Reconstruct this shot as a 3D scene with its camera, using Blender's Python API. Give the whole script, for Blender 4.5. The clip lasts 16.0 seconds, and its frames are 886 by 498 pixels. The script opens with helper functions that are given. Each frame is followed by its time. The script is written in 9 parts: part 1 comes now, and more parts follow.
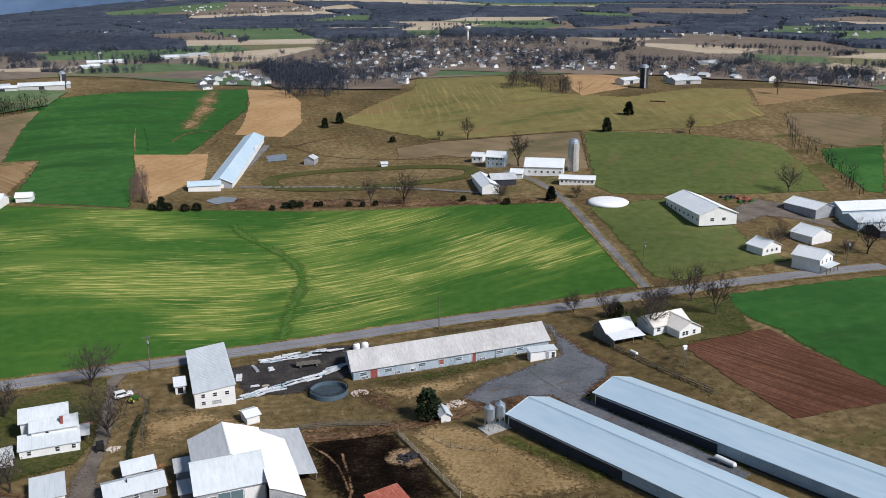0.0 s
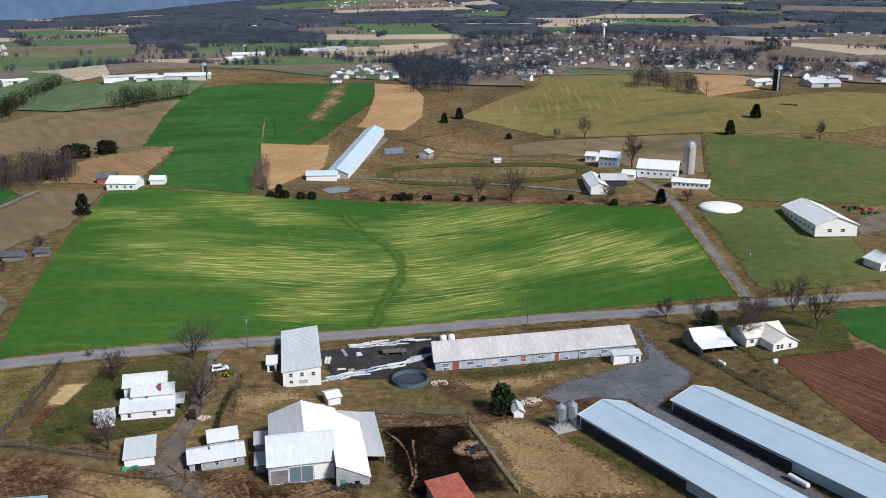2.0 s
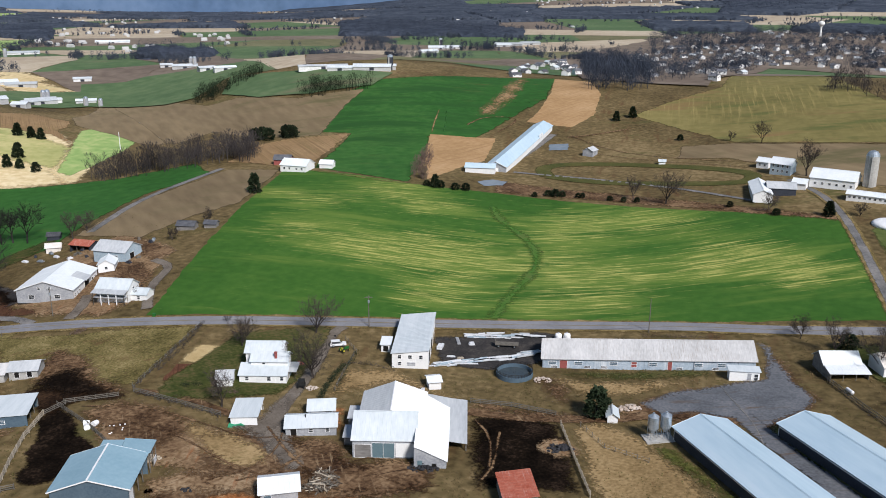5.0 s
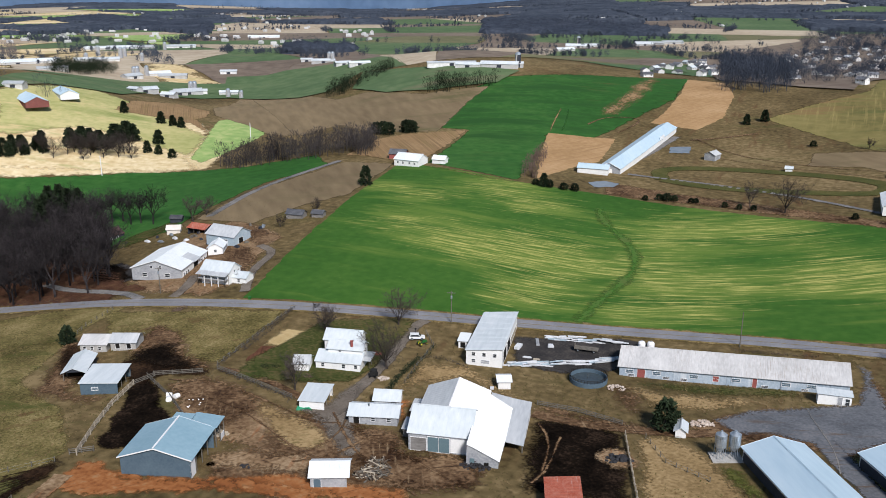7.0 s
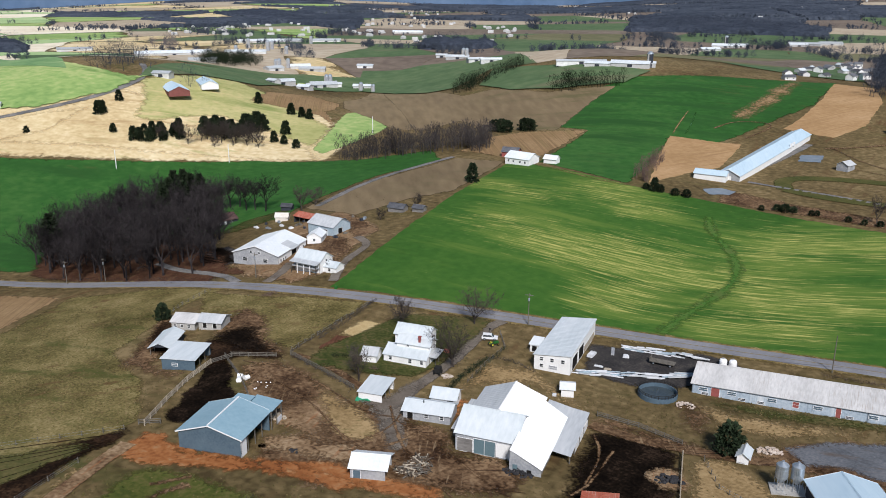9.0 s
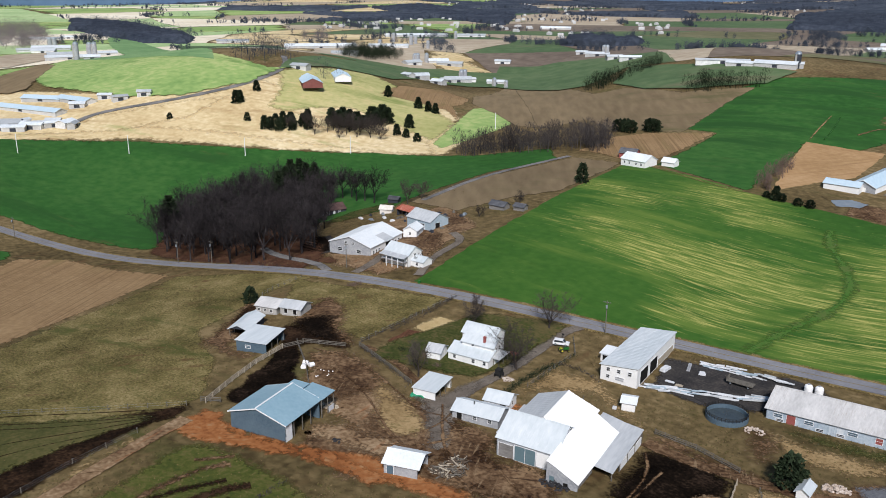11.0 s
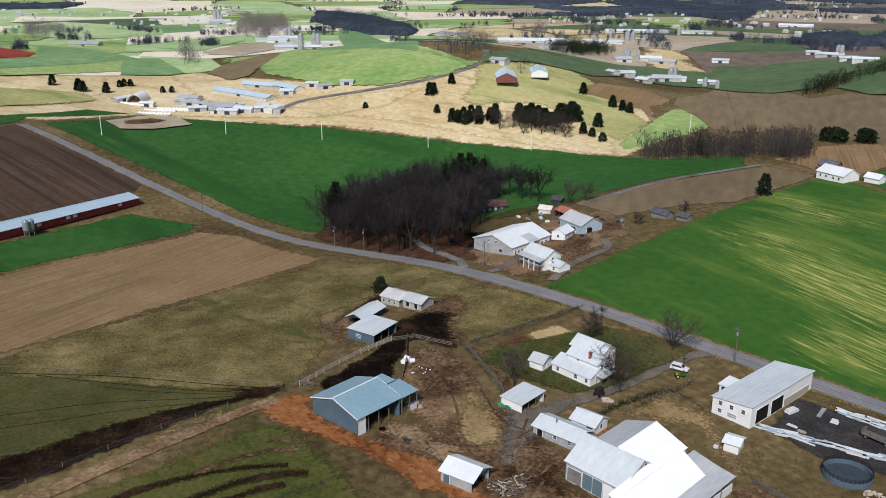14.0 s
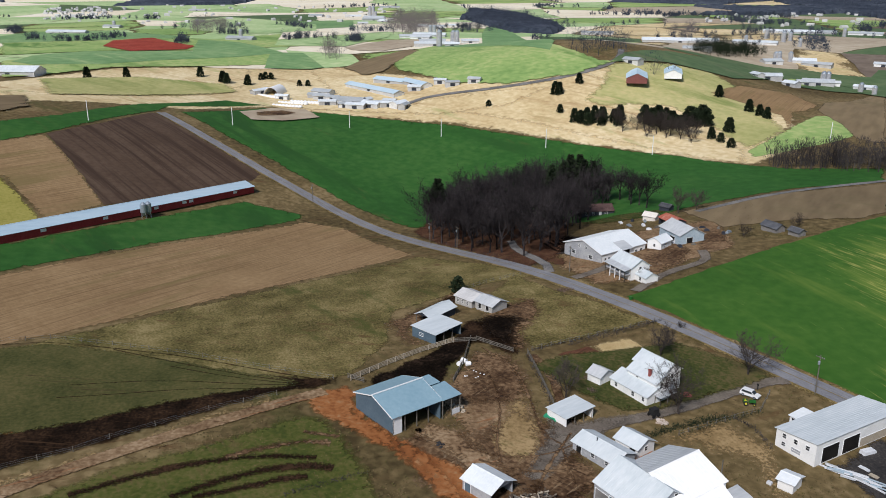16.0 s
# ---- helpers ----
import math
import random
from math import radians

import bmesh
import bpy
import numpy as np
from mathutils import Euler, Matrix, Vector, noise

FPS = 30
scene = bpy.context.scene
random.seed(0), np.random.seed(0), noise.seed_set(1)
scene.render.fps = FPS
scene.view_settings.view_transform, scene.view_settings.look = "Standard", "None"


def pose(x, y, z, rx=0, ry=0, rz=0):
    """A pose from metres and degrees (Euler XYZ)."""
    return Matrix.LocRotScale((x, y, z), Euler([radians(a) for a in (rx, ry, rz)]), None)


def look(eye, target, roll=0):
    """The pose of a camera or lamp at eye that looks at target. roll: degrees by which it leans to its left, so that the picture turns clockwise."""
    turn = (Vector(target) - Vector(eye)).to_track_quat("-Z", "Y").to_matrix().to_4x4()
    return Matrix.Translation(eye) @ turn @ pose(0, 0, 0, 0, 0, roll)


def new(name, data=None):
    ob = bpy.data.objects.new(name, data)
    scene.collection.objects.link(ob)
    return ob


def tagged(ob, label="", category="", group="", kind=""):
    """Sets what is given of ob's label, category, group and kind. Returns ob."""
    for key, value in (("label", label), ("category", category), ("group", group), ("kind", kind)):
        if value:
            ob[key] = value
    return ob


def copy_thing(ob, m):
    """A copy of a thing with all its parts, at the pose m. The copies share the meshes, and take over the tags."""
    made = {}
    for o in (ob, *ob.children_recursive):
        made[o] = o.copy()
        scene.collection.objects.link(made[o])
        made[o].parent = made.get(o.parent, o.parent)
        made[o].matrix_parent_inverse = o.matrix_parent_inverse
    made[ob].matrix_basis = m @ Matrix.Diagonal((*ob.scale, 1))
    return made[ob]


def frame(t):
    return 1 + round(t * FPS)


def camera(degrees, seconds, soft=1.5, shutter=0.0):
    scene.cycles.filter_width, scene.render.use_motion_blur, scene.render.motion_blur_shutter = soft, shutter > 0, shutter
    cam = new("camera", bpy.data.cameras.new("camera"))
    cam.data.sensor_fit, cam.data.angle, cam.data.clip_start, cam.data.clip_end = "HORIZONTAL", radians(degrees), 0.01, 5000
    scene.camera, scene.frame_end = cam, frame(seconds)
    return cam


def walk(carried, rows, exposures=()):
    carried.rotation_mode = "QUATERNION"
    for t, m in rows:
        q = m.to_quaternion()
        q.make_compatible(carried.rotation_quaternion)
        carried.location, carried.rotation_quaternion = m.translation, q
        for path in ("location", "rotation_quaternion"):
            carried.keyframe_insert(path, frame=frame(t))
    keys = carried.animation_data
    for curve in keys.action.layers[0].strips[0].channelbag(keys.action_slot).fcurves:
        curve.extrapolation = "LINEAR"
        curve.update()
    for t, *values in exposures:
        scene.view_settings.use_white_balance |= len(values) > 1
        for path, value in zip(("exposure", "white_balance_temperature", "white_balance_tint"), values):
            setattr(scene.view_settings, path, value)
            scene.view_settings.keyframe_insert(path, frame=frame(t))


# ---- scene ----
cam = camera(54.99, 16.0, soft=0.95)
PATH = [
    (0, (0.00, 0.00, 98.08), (0.004, 96.039, 70.203), -0.52),
    (0.5, (2.82, -0.79, 98.43), (-0.940, 95.128, 70.406), -0.44),
    (1, (5.77, -1.43, 98.60), (-1.843, 94.242, 70.514), -0.35),
    (1.5, (8.80, -1.91, 98.69), (-2.623, 93.368, 70.562), -0.33),
    (2, (11.97, -2.20, 98.79), (-3.229, 92.519, 70.569), -0.23),
    (2.5, (15.21, -2.29, 98.94), (-3.596, 91.754, 70.635), -0.17),
    (3, (18.66, -2.02, 98.99), (-3.788, 91.197, 70.597), -0.12),
    (3.5, (22.32, -1.46, 98.93), (-3.833, 90.777, 70.496), -0.09),
    (4, (26.08, -0.68, 98.87), (-3.735, 90.407, 70.338), -0.04),
    (6.5, (44.04, 6.59, 98.75), (-3.611, 89.613, 69.833), 0.16),
    (7, (47.65, 9.06, 98.73), (-3.632, 89.856, 69.730), 0.14),
    (7.5, (51.30, 11.72, 98.82), (-3.409, 90.201, 69.715), 0.21),
    (8, (54.85, 14.65, 99.02), (-3.121, 90.701, 69.772), 0.28),
    (8.5, (58.27, 17.85, 99.12), (-2.928, 91.292, 69.786), 0.33),
    (9, (61.61, 21.35, 99.20), (-2.730, 92.016, 69.754), 0.37),
    (11.5, (76.33, 43.47, 99.51), (-2.064, 97.718, 69.329), 0.37),
    (12, (78.20, 48.23, 99.59), (-2.502, 98.907, 69.280), 0.33),
    (12.5, (79.61, 53.03, 99.61), (-3.294, 99.938, 69.172), 0.33),
    (13, (80.71, 57.84, 99.52), (-4.227, 100.876, 68.965), 0.26),
    (13.5, (81.71, 62.83, 99.49), (-5.097, 101.889, 68.832), 0.26),
    (14, (82.67, 68.11, 99.47), (-5.801, 103.136, 68.712), 0.26),
    (14.5, (83.65, 73.66, 99.45), (-6.331, 104.533, 68.631), 0.18),
    (15, (84.46, 79.43, 99.46), (-6.828, 106.081, 68.527), 0.12),
    (15.5, (85.03, 85.28, 99.45), (-7.352, 107.727, 68.441), 0.14),
    (16, (85.58, 91.14, 99.36), (-7.715, 109.343, 68.297), 0.17),
]
walk(cam, [(t, look(eye, target, roll)) for t, eye, target, roll in PATH], exposures=[(0, 0.31, 6250, 13), (2, 0.36, 6250, 13), (7, 0.37, 6250, 13), (9, 0.32, 6250, 13), (11.5, 0.24, 6250, 13), (13, 0.1, 6250, 13), (16, 0.12, 6250, 13)])

# ---- sky, sun, exposure ----
SUN_AZ, SUN_EL = radians(128), radians(42)      # clockwise from +y; the light comes from the right and behind the first view
world = bpy.data.worlds.new("sky")
scene.world = world
world.use_nodes = True
wn = world.node_tree
sky = wn.nodes.new("ShaderNodeTexSky")
sky.sky_type = "NISHITA"
sky.sun_disc = False
sky.sun_elevation, sky.sun_rotation = SUN_EL, SUN_AZ
sky.air_density, sky.dust_density = 1.2, 0.4
wn.nodes["Background"].inputs["Strength"].default_value = 0.058
wn.links.new(sky.outputs["Color"], wn.nodes["Background"].inputs["Color"])
sun_data = bpy.data.lights.new("sun", "SUN")
sun_data.energy, sun_data.angle, sun_data.color = 3.7, radians(10), (1.0, 0.96, 0.9)
sun_dir = Vector((math.sin(SUN_AZ) * math.cos(SUN_EL), math.cos(SUN_AZ) * math.cos(SUN_EL), math.sin(SUN_EL)))
sun = new("sun", sun_data)
sun.matrix_world = look(sun_dir * 300, (0, 0, 0))

# ---- lie of the land: broad hills and smaller swells on two lattices ----
FAR_X, FAR_Y, FAR_S = np.arange(-4800, 3001, 1300.0), np.arange(-1000, 4901, 1180.0), 1050.0
NEAR_X, NEAR_Y, NEAR_S = np.arange(-640, 281, 115.0), np.arange(-20, 671, 115.0), 110.0
FAR_HILLS = np.array([
    [5.4, -9.4, -67, 9, 32, -3.9],
    [14.8, 36.3, -19.3, 54.1, 3.9, -37.5],
    [-16.4, -13.5, 10.6, 1.2, -75.7, 66.1],
    [14.2, 15.9, -4.1, 19.2, 46.7, 102.3],
    [6.6, 7.5, 5.3, 5.1, 5.2, -23.4],
    [-5.2, -13.7, 6.8, 3.4, 26.6, 76.2],
    [-0.6, -1, 1.1, -9.2, -7.3, 15.1],
])
NEAR_HILLS = np.array([
    [7.1, -4.9, -5.4, 12.2, 2.9, 1.3, 6.1],
    [-6.2, -10.7, -2.1, 17.8, 1.5, -21.7, -3.7],
    [14, 1, -6.2, -5.6, -5.6, -9.4, 23.4],
    [4.2, -29.1, -14.9, -9.8, -6.2, 8.7, 7.2],
    [-9.1, -1.1, 11.6, 9.8, -2.7, 4.4, -5.5],
    [-4.8, 1.5, -20.8, -11.1, -9.2, -6.9, 8.8],
    [-3.5, -5.4, -0.2, 3.9, 6.1, -4.7, 9],
    [-2, 0.2, 0.6, -11.1, 1.5, 3.8, 7.9],
    [-0.2, -0.1, -3.1, -6.4, 0.5, 3.8, 4],
])


def land(x, y):
    """Height of the ground at arrays x, y."""
    x, y = np.asarray(x, float), np.asarray(y, float)
    fx = np.exp(-((x[..., None] - FAR_X) ** 2) / (2 * FAR_S**2))
    fy = np.exp(-((y[..., None] - FAR_Y) ** 2) / (2 * FAR_S**2))
    nx = np.exp(-((x[..., None] - NEAR_X) ** 2) / (2 * NEAR_S**2))
    ny = np.exp(-((y[..., None] - NEAR_Y) ** 2) / (2 * NEAR_S**2))
    return np.einsum("...i,ij,...j->...", fx, FAR_HILLS, fy) + np.einsum("...i,ij,...j->...", nx, NEAR_HILLS, ny)


def gz(x, y):
    return float(land(np.array([x]), np.array([y]))[0])


# ---- materials ----
def material(name, colors, scale=1.0, rough=0.9, metal=0.0, bump=0.0, fine=8.0, stretch=None, contrast=0.5, weave=0.0, spec=0.12, soft=False, grain=0.42):
    """colors: two or three colours mixed by a coarse noise, broken up by a fine one; scale: coarse features per metre; stretch: (angle, factor) draws the pattern out."""
    m = bpy.data.materials.new(name)
    m.use_nodes = True
    t = m.node_tree
    b = t.nodes["Principled BSDF"]
    b.inputs["Roughness"].default_value, b.inputs["Metallic"].default_value = rough, metal
    b.inputs["Specular IOR Level"].default_value = spec
    geo = t.nodes.new("ShaderNodeNewGeometry")
    mp = t.nodes.new("ShaderNodeMapping")
    mp.vector_type = "TEXTURE"
    t.links.new(geo.outputs["Position"], mp.inputs["Vector"])
    if stretch:
        mp.inputs["Rotation"].default_value = (0, 0, radians(stretch[0]))
        mp.inputs["Scale"].default_value = (stretch[1], 1, 1)
    n = t.nodes.new("ShaderNodeTexNoise")
    n.inputs["Scale"].default_value, n.inputs["Detail"].default_value, n.inputs["Roughness"].default_value = scale, 6, 0.62
    n.inputs["Distortion"].default_value = weave
    t.links.new(mp.outputs["Vector"], n.inputs["Vector"])
    f = t.nodes.new("ShaderNodeTexNoise")
    f.inputs["Scale"].default_value, f.inputs["Detail"].default_value = scale * fine, 5
    t.links.new(mp.outputs["Vector"], f.inputs["Vector"])
    add = t.nodes.new("ShaderNodeMix")
    add.inputs["Factor"].default_value = grain
    t.links.new(n.outputs["Fac"], add.inputs["A"])
    t.links.new(f.outputs["Fac"], add.inputs["B"])
    ramp = t.nodes.new("ShaderNodeValToRGB")
    els = ramp.color_ramp.elements
    span = 0.13 + 0.28 * (1 - contrast)
    els[0].position, els[1].position = 0.5 - span / 2, 0.5 + span / 2
    els[0].color, els[1].color = (*colors[0], 1), (*colors[-1], 1)
    for k in range(1, len(colors) - 1):
        els.new(0.5 - span / 2 + span * k / (len(colors) - 1)).color = (*colors[k], 1)
    t.links.new(add.outputs["Result"], ramp.inputs["Fac"])
    t.links.new(ramp.outputs["Color"], b.inputs["Base Color"])
    if bump:
        bn = t.nodes.new("ShaderNodeBump")
        bn.inputs["Strength"].default_value, bn.inputs["Distance"].default_value = 0.8, bump
        t.links.new(f.outputs["Fac"], bn.inputs["Height"])
        t.links.new(bn.outputs["Normal"], b.inputs["Normal"])
    if soft:
        ragged(m, f.outputs["Fac"], n.outputs["Fac"])
    return m


def ragged(m, fine_noise, coarse_noise):
    """Lets a ground cover thin out unevenly towards its rim, by the mesh's own rim value."""
    t = m.node_tree
    at = t.nodes.new("ShaderNodeAttribute")
    at.attribute_name = "rim"
    s = t.nodes.new("ShaderNodeMath")
    s.operation = "ADD"
    t.links.new(fine_noise, s.inputs[0])
    t.links.new(coarse_noise, s.inputs[1])
    s1 = t.nodes.new("ShaderNodeMath")
    s1.operation = "MULTIPLY_ADD"
    s1.inputs[1].default_value, s1.inputs[2].default_value = 2.0, -1.0
    t.links.new(s.outputs["Value"], s1.inputs[0])
    s2 = t.nodes.new("ShaderNodeMath")
    s2.operation = "MULTIPLY_ADD"
    s2.inputs[1].default_value = 1.6
    t.links.new(at.outputs["Fac"], s2.inputs[0])
    t.links.new(s1.outputs["Value"], s2.inputs[2])
    r = t.nodes.new("ShaderNodeMapRange")
    r.inputs["From Min"].default_value, r.inputs["From Max"].default_value = 1.2, 2.0
    t.links.new(s2.outputs["Value"], r.inputs["Value"])
    mix, clear = t.nodes.new("ShaderNodeMixShader"), t.nodes.new("ShaderNodeBsdfTransparent")
    t.links.new(r.outputs["Result"], mix.inputs["Fac"])
    t.links.new(clear.outputs["BSDF"], mix.inputs[1])
    t.links.new(t.nodes["Principled BSDF"].outputs["BSDF"], mix.inputs[2])
    t.links.new(mix.outputs["Shader"], t.nodes["Material Output"].inputs["Surface"])


def streaks(m, color, angle, length, width, low=0.55, high=0.62, weave=0.0, patch=0.012, patch_low=0.45, patch_high=0.6):
    """Lays long streaks of another colour over a material, gathered in patches."""
    t = m.node_tree
    b = t.nodes["Principled BSDF"]
    old = b.inputs["Base Color"].links[0].from_socket
    geo = t.nodes.new("ShaderNodeNewGeometry")
    warp = t.nodes.new("ShaderNodeTexNoise")
    warp.inputs["Scale"].default_value = 0.006
    warp.inputs["Detail"].default_value = 1
    t.links.new(geo.outputs["Position"], warp.inputs["Vector"])
    bend = t.nodes.new("ShaderNodeVectorMath")
    bend.operation = "MULTIPLY_ADD"
    bend.inputs[1].default_value = (weave, weave, 0)
    t.links.new(warp.outputs["Color"], bend.inputs[0])
    t.links.new(geo.outputs["Position"], bend.inputs[2])
    mp = t.nodes.new("ShaderNodeMapping")
    mp.vector_type = "TEXTURE"
    mp.inputs["Rotation"].default_value = (0, 0, radians(angle))
    mp.inputs["Scale"].default_value = (length, width, 1000)
    t.links.new(bend.outputs["Vector"], mp.inputs["Vector"])
    n = t.nodes.new("ShaderNodeTexNoise")
    n.inputs["Scale"].default_value, n.inputs["Detail"].default_value, n.inputs["Roughness"].default_value = 1.0, 6, 0.68
    t.links.new(mp.outputs["Vector"], n.inputs["Vector"])
    p = t.nodes.new("ShaderNodeTexNoise")
    p.inputs["Scale"].default_value, p.inputs["Detail"].default_value = patch, 5
    t.links.new(geo.outputs["Position"], p.inputs["Vector"])

    def band(socket, a, c):
        r = t.nodes.new("ShaderNodeMapRange")
        r.interpolation_type = "SMOOTHSTEP"
        r.inputs["From Min"].default_value, r.inputs["From Max"].default_value = a, c
        t.links.new(socket, r.inputs["Value"])
        return r.outputs["Result"]

    mul = t.nodes.new("ShaderNodeMath")
    mul.operation = "MULTIPLY"
    t.links.new(band(n.outputs["Fac"], low, high), mul.inputs[0])
    t.links.new(band(p.outputs["Fac"], patch_low, patch_high), mul.inputs[1])
    mix = t.nodes.new("ShaderNodeMix")
    mix.data_type = "RGBA"
    t.links.new(mul.outputs["Value"], mix.inputs["Factor"])
    t.links.new(old, mix.inputs["A"])
    mix.inputs["B"].default_value = (*color, 1)
    t.links.new(mix.outputs["Result"], b.inputs["Base Color"])
    return m


def rows(m, pale, straw):
    """Yellowed plants along the drill rows, thick where the crop's own thin value is high."""
    t = m.node_tree
    b = t.nodes["Principled BSDF"]
    old = b.inputs["Base Color"].links[0].from_socket

    def value(name):
        n = t.nodes.new("ShaderNodeAttribute")
        n.attribute_name = name
        return n.outputs["Fac"]

    def grain(length, width, detail, rough):
        c = t.nodes.new("ShaderNodeCombineXYZ")
        for i, (name, size) in enumerate((("along", length), ("across", width))):
            d = t.nodes.new("ShaderNodeMath")
            d.operation = "DIVIDE"
            t.links.new(value(name), d.inputs[0])
            d.inputs[1].default_value = size
            t.links.new(d.outputs["Value"], c.inputs[i])
        n = t.nodes.new("ShaderNodeTexNoise")
        n.inputs["Scale"].default_value, n.inputs["Detail"].default_value, n.inputs["Roughness"].default_value = 1.0, detail, rough
        n.inputs["Distortion"].default_value = 0.25
        t.links.new(c.outputs["Vector"], n.inputs["Vector"])
        return n.outputs["Fac"]

    def shift(noise_out, gain, offset):
        """noise + gain * thin, cut to a soft band"""
        a = t.nodes.new("ShaderNodeMath")
        a.operation = "MULTIPLY_ADD"
        a.inputs[1].default_value = gain
        t.links.new(value("thin"), a.inputs[0])
        t.links.new(noise_out, a.inputs[2])
        r = t.nodes.new("ShaderNodeMapRange")
        r.interpolation_type = "SMOOTHSTEP"
        r.inputs["From Min"].default_value, r.inputs["From Max"].default_value = offset, offset + 0.26
        t.links.new(a.outputs["Value"], r.inputs["Value"])
        return r.outputs["Result"]

    for color, socket in ((pale, shift(grain(60, 9, 4, 0.6), 0.28, 0.55)), (straw, shift(grain(16, 1.2, 5, 0.7), 0.235, 0.636))):
        mix = t.nodes.new("ShaderNodeMix")
        mix.data_type = "RGBA"
        t.links.new(socket, mix.inputs["Factor"])
        t.links.new(old, mix.inputs["A"])
        mix.inputs["B"].default_value = (*color, 1)
        old = mix.outputs["Result"]
    t.links.new(old, b.inputs["Base Color"])
    return m


def varied(m, amount):
    """Each object of this material a little lighter or darker."""
    t = m.node_tree
    b = t.nodes["Principled BSDF"]
    old = b.inputs["Base Color"].links[0].from_socket
    info = t.nodes.new("ShaderNodeObjectInfo")
    r = t.nodes.new("ShaderNodeMapRange")
    r.inputs["To Min"].default_value, r.inputs["To Max"].default_value = 1 - amount, 1 + amount
    t.links.new(info.outputs["Random"], r.inputs["Value"])
    hs = t.nodes.new("ShaderNodeHueSaturation")
    t.links.new(r.outputs["Result"], hs.inputs["Value"])
    t.links.new(old, hs.inputs["Color"])
    t.links.new(hs.outputs["Color"], b.inputs["Base Color"])
    return m


M = {}
M["pasture"] = streaks(streaks(streaks(material("pasture", [(0.058, 0.041, 0.017), (0.108, 0.079, 0.034), (0.155, 0.112, 0.051), (0.235, 0.172, 0.085)], 0.014, fine=30, bump=0.14, contrast=0.6), (0.068, 0.073, 0.021), 20, 60, 18, 0.52, 0.68, 30, 0.007, 0.45, 0.62), (0.11, 0.062, 0.028), 100, 30, 6, 0.52, 0.68, 20, 0.012, 0.42, 0.6), (0.05, 0.03, 0.014), 40, 6, 2.5, 0.57, 0.7, 8, 0.03, 0.42, 0.6)
M["grass_olive"] = streaks(streaks(material("grass_olive", [(0.055, 0.046, 0.014), (0.12, 0.099, 0.034), (0.185, 0.148, 0.057), (0.28, 0.22, 0.1)], 0.07, soft=True, fine=22, bump=0.14, contrast=0.6), (0.075, 0.08, 0.021), 20, 20, 9, 0.5, 0.66, 15, 0.015, 0.45, 0.62), (0.12, 0.072, 0.031), 60, 8, 4, 0.53, 0.67, 10, 0.03, 0.42, 0.6)
M["dry_grass"] = streaks(streaks(material("dry_grass", [(0.16, 0.105, 0.045), (0.265, 0.18, 0.083), (0.37, 0.26, 0.13)], 0.06, soft=True, fine=20, bump=0.14, contrast=0.65), (0.11, 0.09, 0.027), 40, 12, 6, 0.54, 0.68, 10, 0.025, 0.45, 0.6), (0.12, 0.066, 0.028), 100, 4, 2, 0.56, 0.7, 5, 0.05, 0.4, 0.6)
M["bank_green"] = streaks(material("bank_green", [(0.045, 0.06, 0.012), (0.075, 0.085, 0.018), (0.12, 0.105, 0.035)], 0.06, soft=True, fine=16, bump=0.1, contrast=0.65), (0.13, 0.085, 0.04), 20, 12, 3, 0.55, 0.68, 10, 0.03, 0.42, 0.6)
M["yard_dark"] = material("yard_dark", [(0.022, 0.021, 0.022), (0.04, 0.037, 0.036), (0.08, 0.07, 0.062)], 0.15, soft=True, fine=12, bump=0.08, contrast=0.6)
M["gravel_blue"] = streaks(material("gravel_blue", [(0.085, 0.09, 0.10), (0.125, 0.132, 0.145), (0.18, 0.18, 0.19)], 0.08, soft=True, fine=18, bump=0.05, contrast=0.6), (0.11, 0.075, 0.05), 25, 14, 2.5, 0.52, 0.66, 15, 0.03, 0.42, 0.6)
M["lawn"] = streaks(material("lawn", [(0.03, 0.042, 0.009), (0.055, 0.062, 0.016), (0.11, 0.088, 0.036)], 0.07, soft=True, fine=16, bump=0.05, contrast=0.65), (0.115, 0.082, 0.036), 30, 8, 3, 0.52, 0.66, 8, 0.04, 0.42, 0.6)
M["wheat_streaky"] = rows(material("wheat_streaky", [(0.028, 0.088, 0.012), (0.040, 0.110, 0.016), (0.058, 0.132, 0.021)], 0.012, fine=24, contrast=0.5), (0.105, 0.172, 0.03), (0.45, 0.42, 0.125))
M["wheat_dark"] = streaks(streaks(material("wheat_dark", [(0.02, 0.078, 0.014), (0.03, 0.104, 0.02), (0.05, 0.13, 0.028)], 0.008, soft=True, fine=26, contrast=0.55), (0.10, 0.09, 0.03), 20, 40, 7, 0.56, 0.72, 50, 0.01, 0.48, 0.65), (0.022, 0.075, 0.016), 25, 120, 25, 0.46, 0.62, 60, 0.005, 0.4, 0.6)
# Hay green lightened so that the field looks sunlit
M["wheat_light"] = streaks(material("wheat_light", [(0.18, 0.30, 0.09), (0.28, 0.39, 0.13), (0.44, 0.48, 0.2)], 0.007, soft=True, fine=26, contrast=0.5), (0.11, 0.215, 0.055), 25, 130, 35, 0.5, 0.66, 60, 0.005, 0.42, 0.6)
M["yellow_grass"] = material("yellow_grass", [(0.23, 0.21, 0.045), (0.3, 0.27, 0.065), (0.36, 0.31, 0.09)], 0.05, soft=True, fine=16, contrast=0.5)
M["pasture_dark"] = streaks(material("pasture_dark", [(0.048, 0.052, 0.015), (0.078, 0.075, 0.024), (0.12, 0.10, 0.038)], 0.06, soft=True, fine=18, bump=0.1, contrast=0.6), (0.05, 0.03, 0.015), 74, 40, 1.2, 0.55, 0.68, 6, 0.03, 0.45, 0.62)
